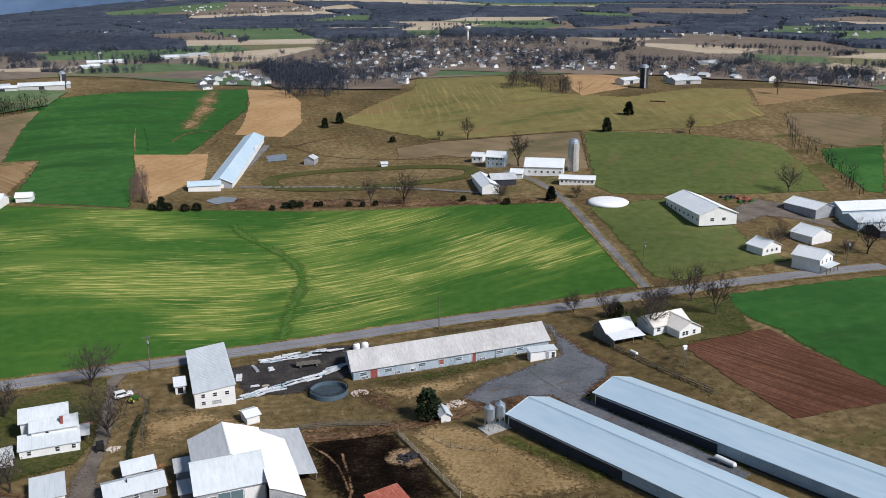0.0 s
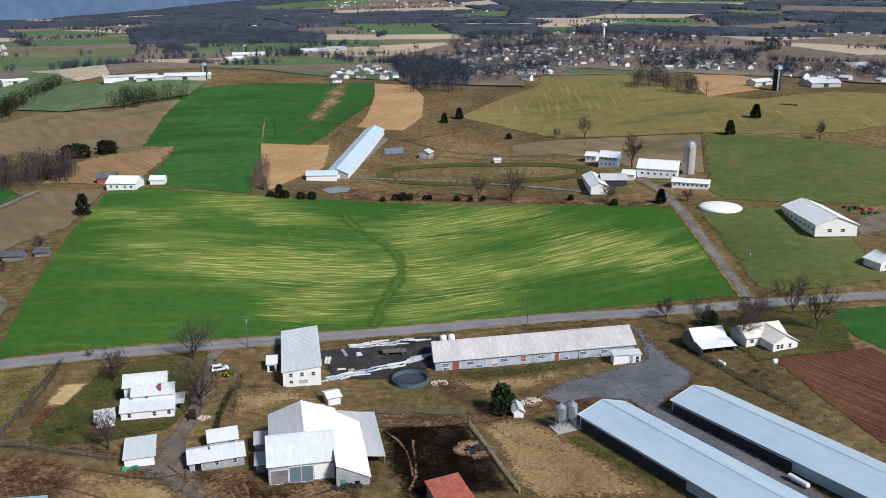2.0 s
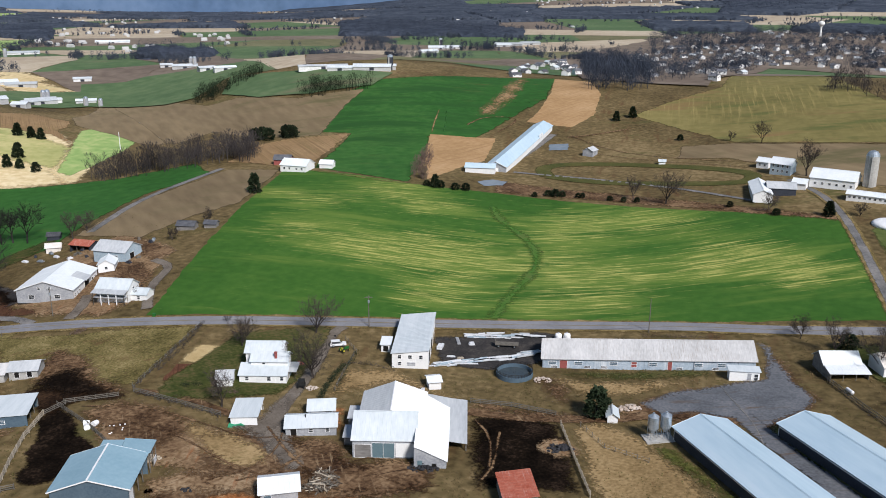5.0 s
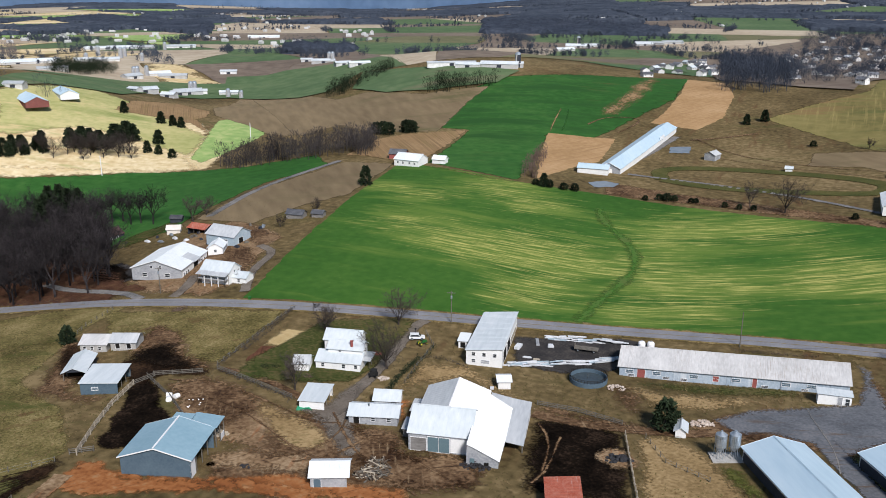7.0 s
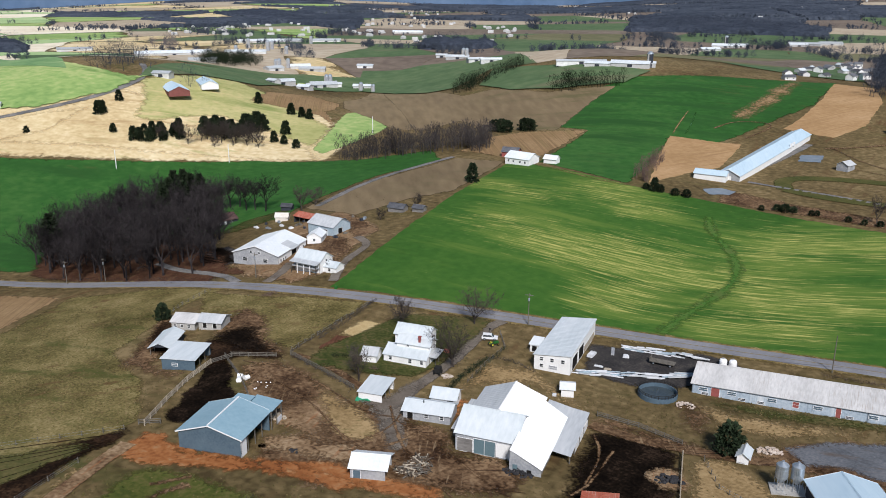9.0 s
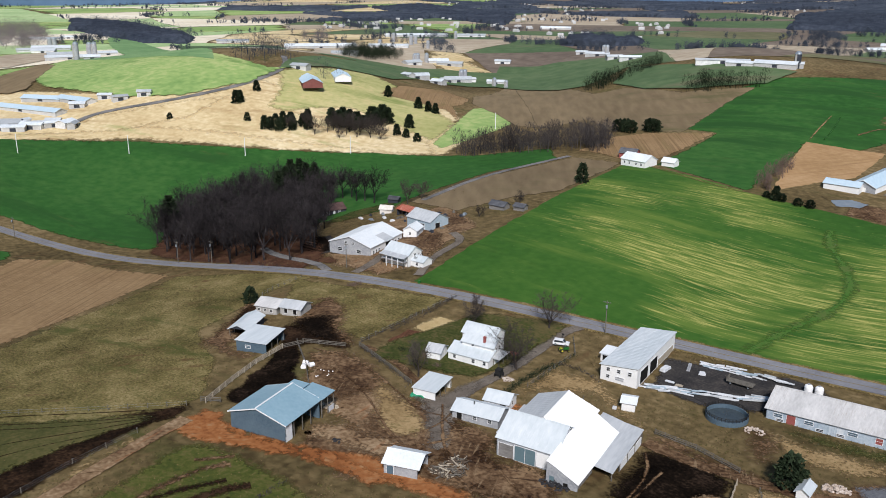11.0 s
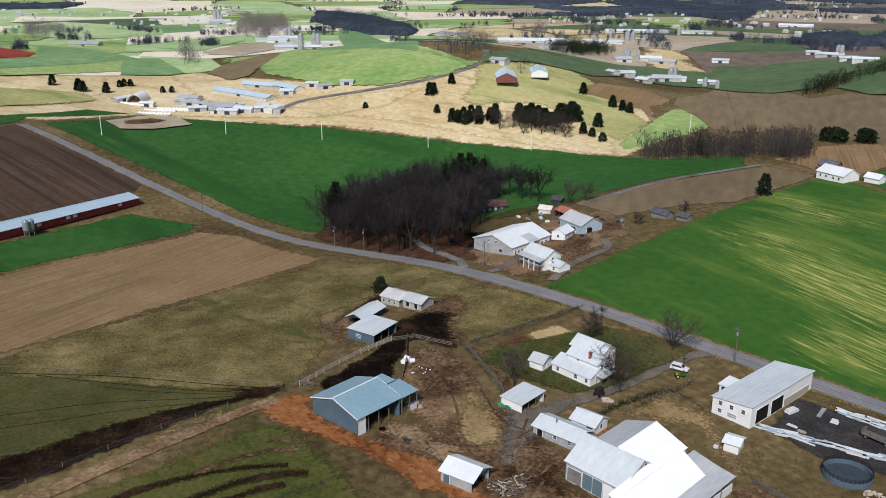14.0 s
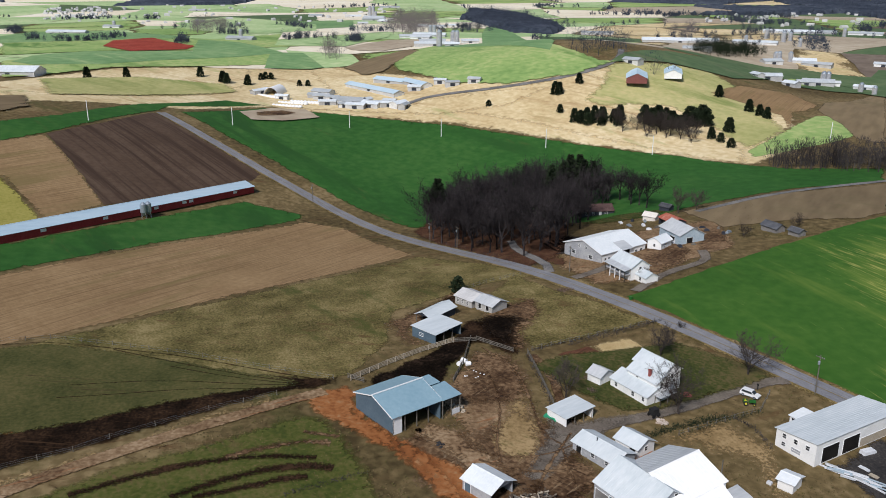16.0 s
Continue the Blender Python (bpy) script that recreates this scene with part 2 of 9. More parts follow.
# The next two put sunlight on the hill into the grass colour
M["hill_gold_sun"] = streaks(streaks(material("hill_gold_sun", [(0.30, 0.31, 0.11), (0.40, 0.385, 0.155), (0.52, 0.46, 0.22)], 0.01, soft=True, fine=24, bump=0.1, contrast=0.5), (0.23, 0.27, 0.085), 40, 80, 26, 0.46, 0.66, 40, 0.008, 0.4, 0.6), (0.58, 0.46, 0.24), 40, 50, 14, 0.54, 0.68, 20, 0.01, 0.45, 0.62)
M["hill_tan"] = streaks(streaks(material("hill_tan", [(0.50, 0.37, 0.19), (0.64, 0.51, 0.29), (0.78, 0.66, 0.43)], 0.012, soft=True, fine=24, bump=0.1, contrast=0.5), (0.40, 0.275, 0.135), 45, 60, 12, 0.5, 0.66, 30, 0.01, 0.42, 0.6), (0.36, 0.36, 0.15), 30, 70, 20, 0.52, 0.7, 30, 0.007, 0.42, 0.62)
M["stubble_tan"] = streaks(material("stubble_tan", [(0.32, 0.195, 0.09), (0.39, 0.245, 0.12), (0.45, 0.295, 0.155)], 0.03, fine=12), (0.28, 0.17, 0.08), 70, 60, 2, 0.5, 0.7, 20, 0.02, 0.3, 0.5)
M["stubble_brown"] = streaks(streaks(material("stubble_brown", [(0.22, 0.14, 0.068), (0.28, 0.183, 0.092), (0.34, 0.23, 0.12)], 0.03, soft=True, fine=18, contrast=0.4), (0.17, 0.105, 0.052), 139, 120, 0.9, 0.46, 0.66, 8, 0.02, 0.3, 0.5), (0.18, 0.135, 0.055), 139, 90, 14, 0.5, 0.64, 20, 0.01, 0.4, 0.6)
M["fallow"] = streaks(streaks(streaks(material("fallow", [(0.125, 0.11, 0.038), (0.175, 0.15, 0.053), (0.225, 0.188, 0.07)], 0.012, soft=True, fine=14, contrast=0.5), (0.21, 0.13, 0.058), 8, 90, 14, 0.5, 0.62, 20, 0.006, 0.42, 0.6), (0.09, 0.105, 0.032), 8, 80, 16, 0.5, 0.64, 20, 0.005, 0.45, 0.6), (0.30, 0.24, 0.09), 96, 60, 2.2, 0.5, 0.7, 12, 0.008, 0.42, 0.6)
M["plough"] = streaks(material("plough", [(0.07, 0.044, 0.029), (0.09, 0.058, 0.039), (0.115, 0.077, 0.053)], 0.03, fine=14, bump=0.1, contrast=0.4), (0.052, 0.032, 0.022), 34.5, 200, 5, 0.46, 0.62, 6, 0.01, 0.1, 0.3)
M["garden_soil"] = streaks(material("garden_soil", [(0.095, 0.04, 0.022), (0.135, 0.06, 0.034), (0.185, 0.09, 0.052)], 0.05, fine=18, bump=0.15, contrast=0.6), (0.065, 0.028, 0.016), 127, 70, 0.8, 0.44, 0.6, 4, 0.03, 0.2, 0.4)
M["red_clay"] = material("red_clay", [(0.22, 0.03, 0.02), (0.30, 0.05, 0.03), (0.36, 0.08, 0.05)], 0.03)
M["orange_dirt"] = streaks(streaks(material("orange_dirt", [(0.16, 0.055, 0.019), (0.25, 0.092, 0.03), (0.32, 0.13, 0.046), (0.34, 0.19, 0.09)], 0.05, soft=True, fine=16, bump=0.1, contrast=0.5), (0.13, 0.055, 0.024), 60, 16, 0.6, 0.54, 0.68, 8, 0.05, 0.42, 0.6), (0.36, 0.22, 0.11), 62, 20, 1.4, 0.55, 0.7, 8, 0.04, 0.42, 0.6)
M["track_dirt"] = streaks(streaks(material("track_dirt", [(0.10, 0.056, 0.03), (0.18, 0.112, 0.06), (0.25, 0.165, 0.092), (0.34, 0.24, 0.145)], 0.08, soft=True, fine=14, bump=0.1, contrast=0.65), (0.075, 0.042, 0.022), 70, 16, 0.7, 0.54, 0.66, 12, 0.04, 0.42, 0.58), (0.27, 0.11, 0.045), 115, 14, 1.0, 0.55, 0.68, 8, 0.04, 0.45, 0.6)
M["mud"] = material("mud", [(0.003, 0.002, 0.0015), (0.006, 0.0042, 0.003), (0.012, 0.008, 0.0055), (0.034, 0.022, 0.015)], 0.14, soft=True, fine=10, rough=1.0, bump=0.2, contrast=0.55, spec=0.02)
M["mud_brown"] = streaks(streaks(material("mud_brown", [(0.04, 0.02, 0.01), (0.085, 0.048, 0.024), (0.15, 0.09, 0.048), (0.24, 0.155, 0.085)], 0.09, soft=True, fine=12, rough=0.85, bump=0.18, contrast=0.7, spec=0.12), (0.035, 0.018, 0.01), 40, 12, 0.9, 0.53, 0.63, 14, 0.04, 0.42, 0.58), (0.26, 0.18, 0.105), 130, 9, 0.8, 0.56, 0.66, 12, 0.05, 0.42, 0.58)
M["gravel"] = material("gravel", [(0.10, 0.10, 0.10), (0.16, 0.155, 0.15), (0.24, 0.225, 0.21)], 0.12, soft=True, fine=14, bump=0.05, contrast=0.6)
M["gravel_dark"] = material("gravel_dark", [(0.0952, 0.077, 0.0609), (0.1456, 0.1232, 0.1008), (0.2016, 0.1727, 0.1418)], 0.15, soft=True, fine=14, bump=0.05, contrast=0.6)
M["asphalt"] = streaks(streaks(material("asphalt", [(0.17, 0.17, 0.185), (0.21, 0.21, 0.225), (0.26, 0.26, 0.275)], 0.12, fine=14, contrast=0.4), (0.12, 0.12, 0.13), 22, 60, 0.7, 0.5, 0.68, 0, 0.03, 0.4, 0.6), (0.32, 0.31, 0.3), 22, 30, 0.5, 0.56, 0.7, 0, 0.04, 0.45, 0.6)
M["straw"] = material("straw", [(0.36, 0.26, 0.12), (0.45, 0.33, 0.16), (0.52, 0.41, 0.22)], 0.3, soft=True, fine=10, bump=0.1)
M["road_verge"] = material("road_verge", [(0.10, 0.085, 0.025), (0.18, 0.13, 0.05), (0.28, 0.21, 0.10)], 0.2, soft=True, fine=10, bump=0.05)
M["yellow_line"] = material("yellow_line", [(0.17, 0.13, 0.045), (0.23, 0.175, 0.06)], 0.8)
M["water"] = material("water", [(0.16, 0.19, 0.215), (0.22, 0.245, 0.265)], 0.05, rough=0.2, spec=0.5)
# Blue-grey base colour stands for haze over distant trees
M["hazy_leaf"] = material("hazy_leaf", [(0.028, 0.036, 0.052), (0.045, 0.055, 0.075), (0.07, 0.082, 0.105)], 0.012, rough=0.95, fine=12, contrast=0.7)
M["slurry"] = material("slurry", [(0.035, 0.05, 0.06), (0.06, 0.075, 0.085)], 0.3, rough=0.25, spec=0.4)
# Wooded ground tinted blue-grey, distance haze painted in
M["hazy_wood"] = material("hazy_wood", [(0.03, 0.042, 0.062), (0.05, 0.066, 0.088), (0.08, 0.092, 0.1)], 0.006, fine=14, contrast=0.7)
# The next three are raised in colour to stand for full sun
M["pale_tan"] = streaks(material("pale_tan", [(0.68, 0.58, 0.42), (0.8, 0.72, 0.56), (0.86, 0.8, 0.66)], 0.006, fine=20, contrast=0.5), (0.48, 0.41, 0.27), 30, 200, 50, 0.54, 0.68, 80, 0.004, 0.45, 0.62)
M["mid_green_sun"] = streaks(material("mid_green_sun", [(0.12, 0.23, 0.095), (0.175, 0.30, 0.125), (0.26, 0.37, 0.17)], 0.006, fine=18, contrast=0.5), (0.38, 0.46, 0.22), 35, 170, 30, 0.52, 0.68, 70, 0.005, 0.45, 0.62)
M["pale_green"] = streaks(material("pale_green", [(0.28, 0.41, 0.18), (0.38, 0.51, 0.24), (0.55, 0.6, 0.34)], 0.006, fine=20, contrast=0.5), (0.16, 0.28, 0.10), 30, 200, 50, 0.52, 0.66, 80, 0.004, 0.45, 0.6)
# far_green to far_tan: base colours muted to stand for haze
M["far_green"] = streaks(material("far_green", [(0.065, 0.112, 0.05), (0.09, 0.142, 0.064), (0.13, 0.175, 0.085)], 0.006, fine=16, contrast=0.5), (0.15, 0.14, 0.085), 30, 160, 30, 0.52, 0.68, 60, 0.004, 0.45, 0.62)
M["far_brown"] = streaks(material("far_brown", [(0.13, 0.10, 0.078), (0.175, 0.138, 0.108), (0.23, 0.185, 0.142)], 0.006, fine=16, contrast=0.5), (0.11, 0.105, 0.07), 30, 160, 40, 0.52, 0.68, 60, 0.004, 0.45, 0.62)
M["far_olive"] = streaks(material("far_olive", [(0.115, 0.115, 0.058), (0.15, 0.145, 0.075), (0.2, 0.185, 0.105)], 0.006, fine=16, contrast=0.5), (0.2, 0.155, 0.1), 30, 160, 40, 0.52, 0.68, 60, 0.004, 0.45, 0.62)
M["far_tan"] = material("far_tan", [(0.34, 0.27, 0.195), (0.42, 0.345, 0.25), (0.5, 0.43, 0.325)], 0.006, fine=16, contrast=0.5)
M["hill_brown"] = streaks(material("hill_brown", [(0.135, 0.098, 0.056), (0.18, 0.133, 0.076), (0.235, 0.175, 0.10)], 0.01, soft=True, fine=22, stretch=(139, 5), contrast=0.45), (0.12, 0.105, 0.05), 30, 90, 30, 0.48, 0.66, 30, 0.006, 0.42, 0.6)
M["mud_dark"] = streaks(material("mud_dark", [(0.006, 0.0035, 0.002), (0.013, 0.0075, 0.0045), (0.027, 0.015, 0.0085), (0.055, 0.031, 0.017)], 0.12, soft=True, fine=12, rough=0.95, bump=0.2, contrast=0.6, spec=0.04), (0.055, 0.031, 0.017), 74, 22, 0.7, 0.55, 0.68, 4, 0.05, 0.42, 0.58)
M["tuft_straw"] = material("tuft_straw", [(0.13, 0.09, 0.042), (0.19, 0.137, 0.07)], 0.3)
M["tuft_olive"] = material("tuft_olive", [(0.065, 0.058, 0.018), (0.105, 0.09, 0.032)], 0.3)
M["tuft_dark"] = material("tuft_dark", [(0.055, 0.042, 0.02), (0.085, 0.066, 0.032)], 0.3)
# roofs and walls
M["tin_white"] = material("tin_white", [(0.475, 0.525, 0.55), (0.55, 0.595, 0.62), (0.62, 0.655, 0.675)], 0.12, rough=0.45, fine=9, contrast=0.45, stretch=(110, 6))
M["tin_bright"] = material("tin_bright", [(0.63, 0.67, 0.695), (0.70, 0.735, 0.755), (0.76, 0.785, 0.80)], 0.15, rough=0.42, contrast=0.4, fine=9)
# Near-white tin: glare of the sunlit barn slopes put into the colour
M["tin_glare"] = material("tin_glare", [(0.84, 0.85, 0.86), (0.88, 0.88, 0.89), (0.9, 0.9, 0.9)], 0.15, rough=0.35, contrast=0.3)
M["tin_beige"] = material("tin_beige", [(0.62, 0.575, 0.52), (0.7, 0.66, 0.605), (0.75, 0.715, 0.665)], 0.15, rough=0.5, contrast=0.4)
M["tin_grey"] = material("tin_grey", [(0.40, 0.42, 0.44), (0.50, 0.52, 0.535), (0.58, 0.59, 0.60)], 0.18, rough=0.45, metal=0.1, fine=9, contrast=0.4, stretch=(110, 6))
M["tin_old"] = streaks(material("tin_old", [(0.42, 0.415, 0.41), (0.51, 0.505, 0.5), (0.6, 0.59, 0.58)], 0.2, rough=0.6, fine=9, contrast=0.5, stretch=(105, 8)), (0.36, 0.32, 0.29), 105, 3, 0.25, 0.5, 0.68, 0, 0.06, 0.42, 0.6)
M["tin_blue"] = material("tin_blue", [(0.21, 0.345, 0.42), (0.25, 0.385, 0.46), (0.29, 0.43, 0.5)], 0.12, rough=0.4, metal=0.1, fine=9, contrast=0.3)
M["tin_coop"] = material("tin_coop", [(0.43, 0.57, 0.67), (0.5, 0.635, 0.725), (0.56, 0.68, 0.76)], 0.06, rough=0.38, metal=0.1, fine=14, contrast=0.4, stretch=(-53, 8))
M["tin_rust"] = streaks(material("tin_rust", [(0.30, 0.07, 0.04), (0.38, 0.11, 0.07), (0.42, 0.16, 0.11)], 0.4, rough=0.65, fine=6), (0.5, 0.36, 0.32), 118, 6, 0.3, 0.52, 0.7, 0, 0.1, 0.3, 0.5)
M["swale"] = material("swale", [(0.042, 0.12, 0.017), (0.06, 0.14, 0.023), (0.095, 0.125, 0.034)], 0.12, soft=True, fine=10)
M["oval"] = material("oval", [(0.05, 0.058, 0.016), (0.075, 0.075, 0.022), (0.1, 0.09, 0.03)], 0.1, soft=True, fine=10)
M["meadow"] = streaks(material("meadow", [(0.062, 0.088, 0.022), (0.088, 0.112, 0.031), (0.125, 0.135, 0.045)], 0.012, soft=True, fine=22, contrast=0.6), (0.13, 0.105, 0.042), 60, 40, 8, 0.52, 0.68, 20, 0.01, 0.45, 0.62)
# Backdrop blue: the haze in front of the ridge is in this colour
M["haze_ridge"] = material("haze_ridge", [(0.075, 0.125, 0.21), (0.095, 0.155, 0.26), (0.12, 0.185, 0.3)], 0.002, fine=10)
M["roof_far"] = varied(material("roof_far", [(0.42, 0.46, 0.49), (0.58, 0.61, 0.63)], 0.1, rough=0.5), 0.35)
M["shingle_brown"] = material("shingle_brown", [(0.055, 0.034, 0.032), (0.085, 0.052, 0.048), (0.12, 0.078, 0.07)], 0.5, rough=0.9)
M["shingle_dark"] = varied(material("shingle_dark", [(0.07, 0.075, 0.085), (0.11, 0.115, 0.13), (0.16, 0.16, 0.17)], 0.5, rough=0.9), 0.5)
M["wall_white"] = material("wall_white", [(0.68, 0.68, 0.67), (0.76, 0.76, 0.75), (0.81, 0.81, 0.8)], 0.3, rough=0.6, fine=10, contrast=0.4)
M["wall_far"] = varied(material("wall_far", [(0.42, 0.42, 0.42), (0.6, 0.6, 0.59)], 0.3, rough=0.7), 0.35)
M["wall_block"] = streaks(streaks(material("wall_block", [(0.27, 0.34, 0.41), (0.35, 0.42, 0.49), (0.45, 0.51, 0.57)], 0.25, rough=0.8, fine=8), (0.62, 0.65, 0.68), 15, 3.5, 0.8, 0.5, 0.62, 0, 0.15, 0.4, 0.55), (0.14, 0.17, 0.21), 15, 1.6, 0.5, 0.56, 0.64, 0, 0.2, 0.45, 0.55)
M["wall_blue"] = material("wall_blue", [(0.065, 0.10, 0.135), (0.085, 0.125, 0.16), (0.10, 0.145, 0.18)], 0.3, rough=0.55, fine=8, contrast=0.3)
M["wall_grey"] = material("wall_grey", [(0.24, 0.25, 0.27), (0.32, 0.33, 0.35), (0.4, 0.41, 0.42)], 0.3, rough=0.75, fine=8)
M["wall_paleblue"] = material("wall_paleblue", [(0.28, 0.36, 0.42), (0.35, 0.43, 0.49), (0.42, 0.49, 0.54)], 0.3, rough=0.7, fine=8)
M["wall_dark"] = material("wall_dark", [(0.03, 0.035, 0.045), (0.05, 0.055, 0.07)], 0.3, rough=0.7)
M["wall_rust"] = material("wall_rust", [(0.16, 0.06, 0.055), (0.22, 0.085, 0.075)], 0.3, rough=0.8)
M["wall_red"] = material("wall_red", [(0.25, 0.03, 0.03), (0.33, 0.05, 0.05)], 0.3, rough=0.7)
M["plank_grey"] = material("plank_grey", [(0.13, 0.12, 0.115), (0.19, 0.18, 0.17), (0.26, 0.245, 0.235)], 0.8, rough=0.9, fine=5, stretch=(20, 6))
M["door_green"] = material("door_green", [(0.10, 0.155, 0.18), (0.13, 0.19, 0.21)], 0.5, rough=0.6)
M["brick_red"] = material("brick_red", [(0.24, 0.07, 0.06), (0.32, 0.10, 0.09)], 1.2, rough=0.85)
M["glass"] = material("glass", [(0.02, 0.025, 0.03), (0.05, 0.055, 0.06)], 0.5, rough=0.08, spec=0.5)
# Near-black panel colour that paints the shade inside openings
M["dark_hole"] = material("dark_hole", [(0.008, 0.008, 0.008), (0.02, 0.018, 0.016)], 0.5, rough=0.95)
M["trim_white"] = material("trim_white", [(0.74, 0.75, 0.76), (0.82, 0.82, 0.82)], 0.5, rough=0.5)
M["galvanised"] = material("galvanised", [(0.28, 0.33, 0.38), (0.38, 0.43, 0.48), (0.48, 0.52, 0.56)], 0.6, rough=0.38, metal=0.6, fine=5)
M["concrete"] = material("concrete", [(0.30, 0.29, 0.27), (0.38, 0.37, 0.35), (0.46, 0.45, 0.43)], 0.4, rough=0.9, fine=8, bump=0.02)
M["old_wood"] = material("old_wood", [(0.0868, 0.0775, 0.0651), (0.1364, 0.124, 0.1054), (0.186, 0.1705, 0.1488)], 1.0, rough=0.9)
M["pale_wood"] = material("pale_wood", [(0.34, 0.29, 0.22), (0.45, 0.39, 0.31)], 1.0, rough=0.9)
M["log_bark"] = material("log_bark", [(0.075, 0.055, 0.04), (0.13, 0.10, 0.075)], 1.0, rough=0.95)
M["bark"] = varied(material("bark", [(0.03, 0.024, 0.021), (0.05, 0.041, 0.036), (0.085, 0.071, 0.064)], 0.8, rough=0.95), 0.3)
M["bark_dark"] = varied(material("bark_dark", [(0.014, 0.012, 0.013), (0.025, 0.0215, 0.0225), (0.056, 0.049, 0.05)], 0.5, rough=0.95), 0.5)
M["twigs_far"] = material("twigs_far", [(0.03, 0.026, 0.027), (0.05, 0.044, 0.044), (0.085, 0.075, 0.072)], 0.03, rough=0.95)
M["twigs_pale"] = material("twigs_pale", [(0.11, 0.095, 0.095), (0.155, 0.135, 0.135), (0.21, 0.185, 0.18)], 0.03, rough=0.95)
# Twig colour shifted to blue for the haze over town and far woods
M["twigs_haze_blue"] = material("twigs_haze_blue", [(0.024, 0.031, 0.046), (0.038, 0.047, 0.066), (0.062, 0.072, 0.096)], 0.02, rough=0.95)
M["bush_tan"] = material("bush_tan", [(0.11, 0.075, 0.065), (0.17, 0.12, 0.10)], 0.4, rough=0.95)
M["evergreen"] = varied(material("evergreen", [(0.010, 0.017, 0.009), (0.018, 0.028, 0.014), (0.03, 0.042, 0.02)], 0.7, rough=0.9), 0.35)
M["leaf_litter"] = material("leaf_litter", [(0.04, 0.018, 0.01), (0.075, 0.034, 0.019), (0.12, 0.064, 0.036)], 0.2, soft=True, fine=9, bump=0.1)
M["scrap_white"] = material("scrap_white", [(0.55, 0.57, 0.6), (0.72, 0.73, 0.75)], 0.6, rough=0.5)
M["car_white"] = material("car_white", [(0.72, 0.73, 0.74), (0.78, 0.78, 0.79)], 0.5, rough=0.25, spec=0.5)
M["rubber"] = material("rubber", [(0.015, 0.015, 0.015), (0.03, 0.03, 0.03)], 1.0, rough=0.85)
M["machine_green"] = material("machine_green", [(0.02, 0.10, 0.02), (0.03, 0.14, 0.03)], 1.0, rough=0.45)
M["machine_yellow"] = material("machine_yellow", [(0.45, 0.42, 0.03), (0.55, 0.5, 0.05)], 1.0, rough=0.5)
M["coal"] = material("coal", [(0.02, 0.02, 0.022), (0.05, 0.05, 0.055)], 0.8, rough=0.8, bump=0.1)
M["rock_pale"] = material("rock_pale", [(0.36, 0.28, 0.22), (0.48, 0.40, 0.34), (0.56, 0.5, 0.45)], 0.5, rough=0.9, bump=0.1)
M["green_plastic"] = material("green_plastic", [(0.02, 0.20, 0.10), (0.03, 0.26, 0.14)], 0.6, rough=0.4)
M["membrane_white"] = material("membrane_white", [(0.78, 0.78, 0.78), (0.85, 0.85, 0.85)], 0.4, rough=0.5)


# ---- building blocks ----
def mesh_of(name, verts, faces, mat, smooth=False):
    me = bpy.data.meshes.new(name)
    me.from_pydata([tuple(v) for v in verts], [], [tuple(f) for f in faces])
    me.update()
    if mat is not None:
        me.materials.append(mat)
    if smooth:
        me.shade_smooth()
    return me


class Shape:
    """Collects boxes, slabs, tubes and lumps into one mesh."""

    def __init__(self):
        self.v, self.f = [], []

    def add(self, verts, faces):
        k = len(self.v)
        self.v.extend(tuple(map(float, v)) for v in verts)
        self.f.extend(tuple(i + k for i in f) for f in faces)
        return self

    def prism(self, ring, off):
        """A flat ring of corners pushed along off."""
        n = len(ring)
        a = [Vector(p) for p in ring]
        o = Vector(off)
        faces = [tuple(range(n))[::-1], tuple(range(n, 2 * n))] + [(i, (i + 1) % n, n + (i + 1) % n, n + i) for i in range(n)]
        return self.add(a + [p + o for p in a], faces)

    def box(self, x0, x1, y0, y1, z0, z1):
        return self.prism([(x0, y0, z0), (x1, y0, z0), (x1, y1, z0), (x0, y1, z0)], (0, 0, z1 - z0))

    def tube(self, p, q, r0, r1=None, n=6, cap=True):
        p, q = Vector(p), Vector(q)
        r1 = r0 if r1 is None else r1
        d = (q - p).normalized()
        a = d.orthogonal().normalized()
        b = d.cross(a)
        ring = lambda c, r: [c + (a * math.cos(6.28319 * i / n) + b * math.sin(6.28319 * i / n)) * r for i in range(n)]
        faces = [(i, (i + 1) % n, n + (i + 1) % n, n + i) for i in range(n)]
        if cap:
            faces += [tuple(range(n))[::-1], tuple(range(n, 2 * n))]
        return self.add(ring(p, r0) + ring(q, r1), faces)

    def lathe(self, profile, n=20, at=(0, 0, 0)):
        """profile: (radius, height) from bottom to top."""
        v = [(at[0] + r * math.cos(6.28319 * i / n), at[1] + r * math.sin(6.28319 * i / n), at[2] + h) for r, h in profile for i in range(n)]
        f = [(k * n + i, k * n + (i + 1) % n, (k + 1) * n + (i + 1) % n, (k + 1) * n + i) for k in range(len(profile) - 1) for i in range(n)]
        return self.add(v, f + [tuple(range(n))[::-1], tuple(range((len(profile) - 1) * n, len(profile) * n))])

    def lump(self, c, r, rng, squash=0.7, n=7):
        """An uneven stone."""
        v, f = [], []
        for k in range(4):
            el = math.pi * (k / 3 - 0.5) * 0.92
            for i in range(n):
                q = rng.uniform(0.75, 1.15) * r
                v.append((c[0] + q * math.cos(el) * math.cos(6.283 * i / n), c[1] + q * math.cos(el) * math.sin(6.283 * i / n), c[2] + q * squash * math.sin(el)))
        for k in range(3):
            f += [(k * n + i, k * n + (i + 1) % n, (k + 1) * n + (i + 1) % n, (k + 1) * n + i) for i in range(n)]
        return self.add(v, f + [tuple(range(n))[::-1], tuple(range(3 * n, 4 * n))])

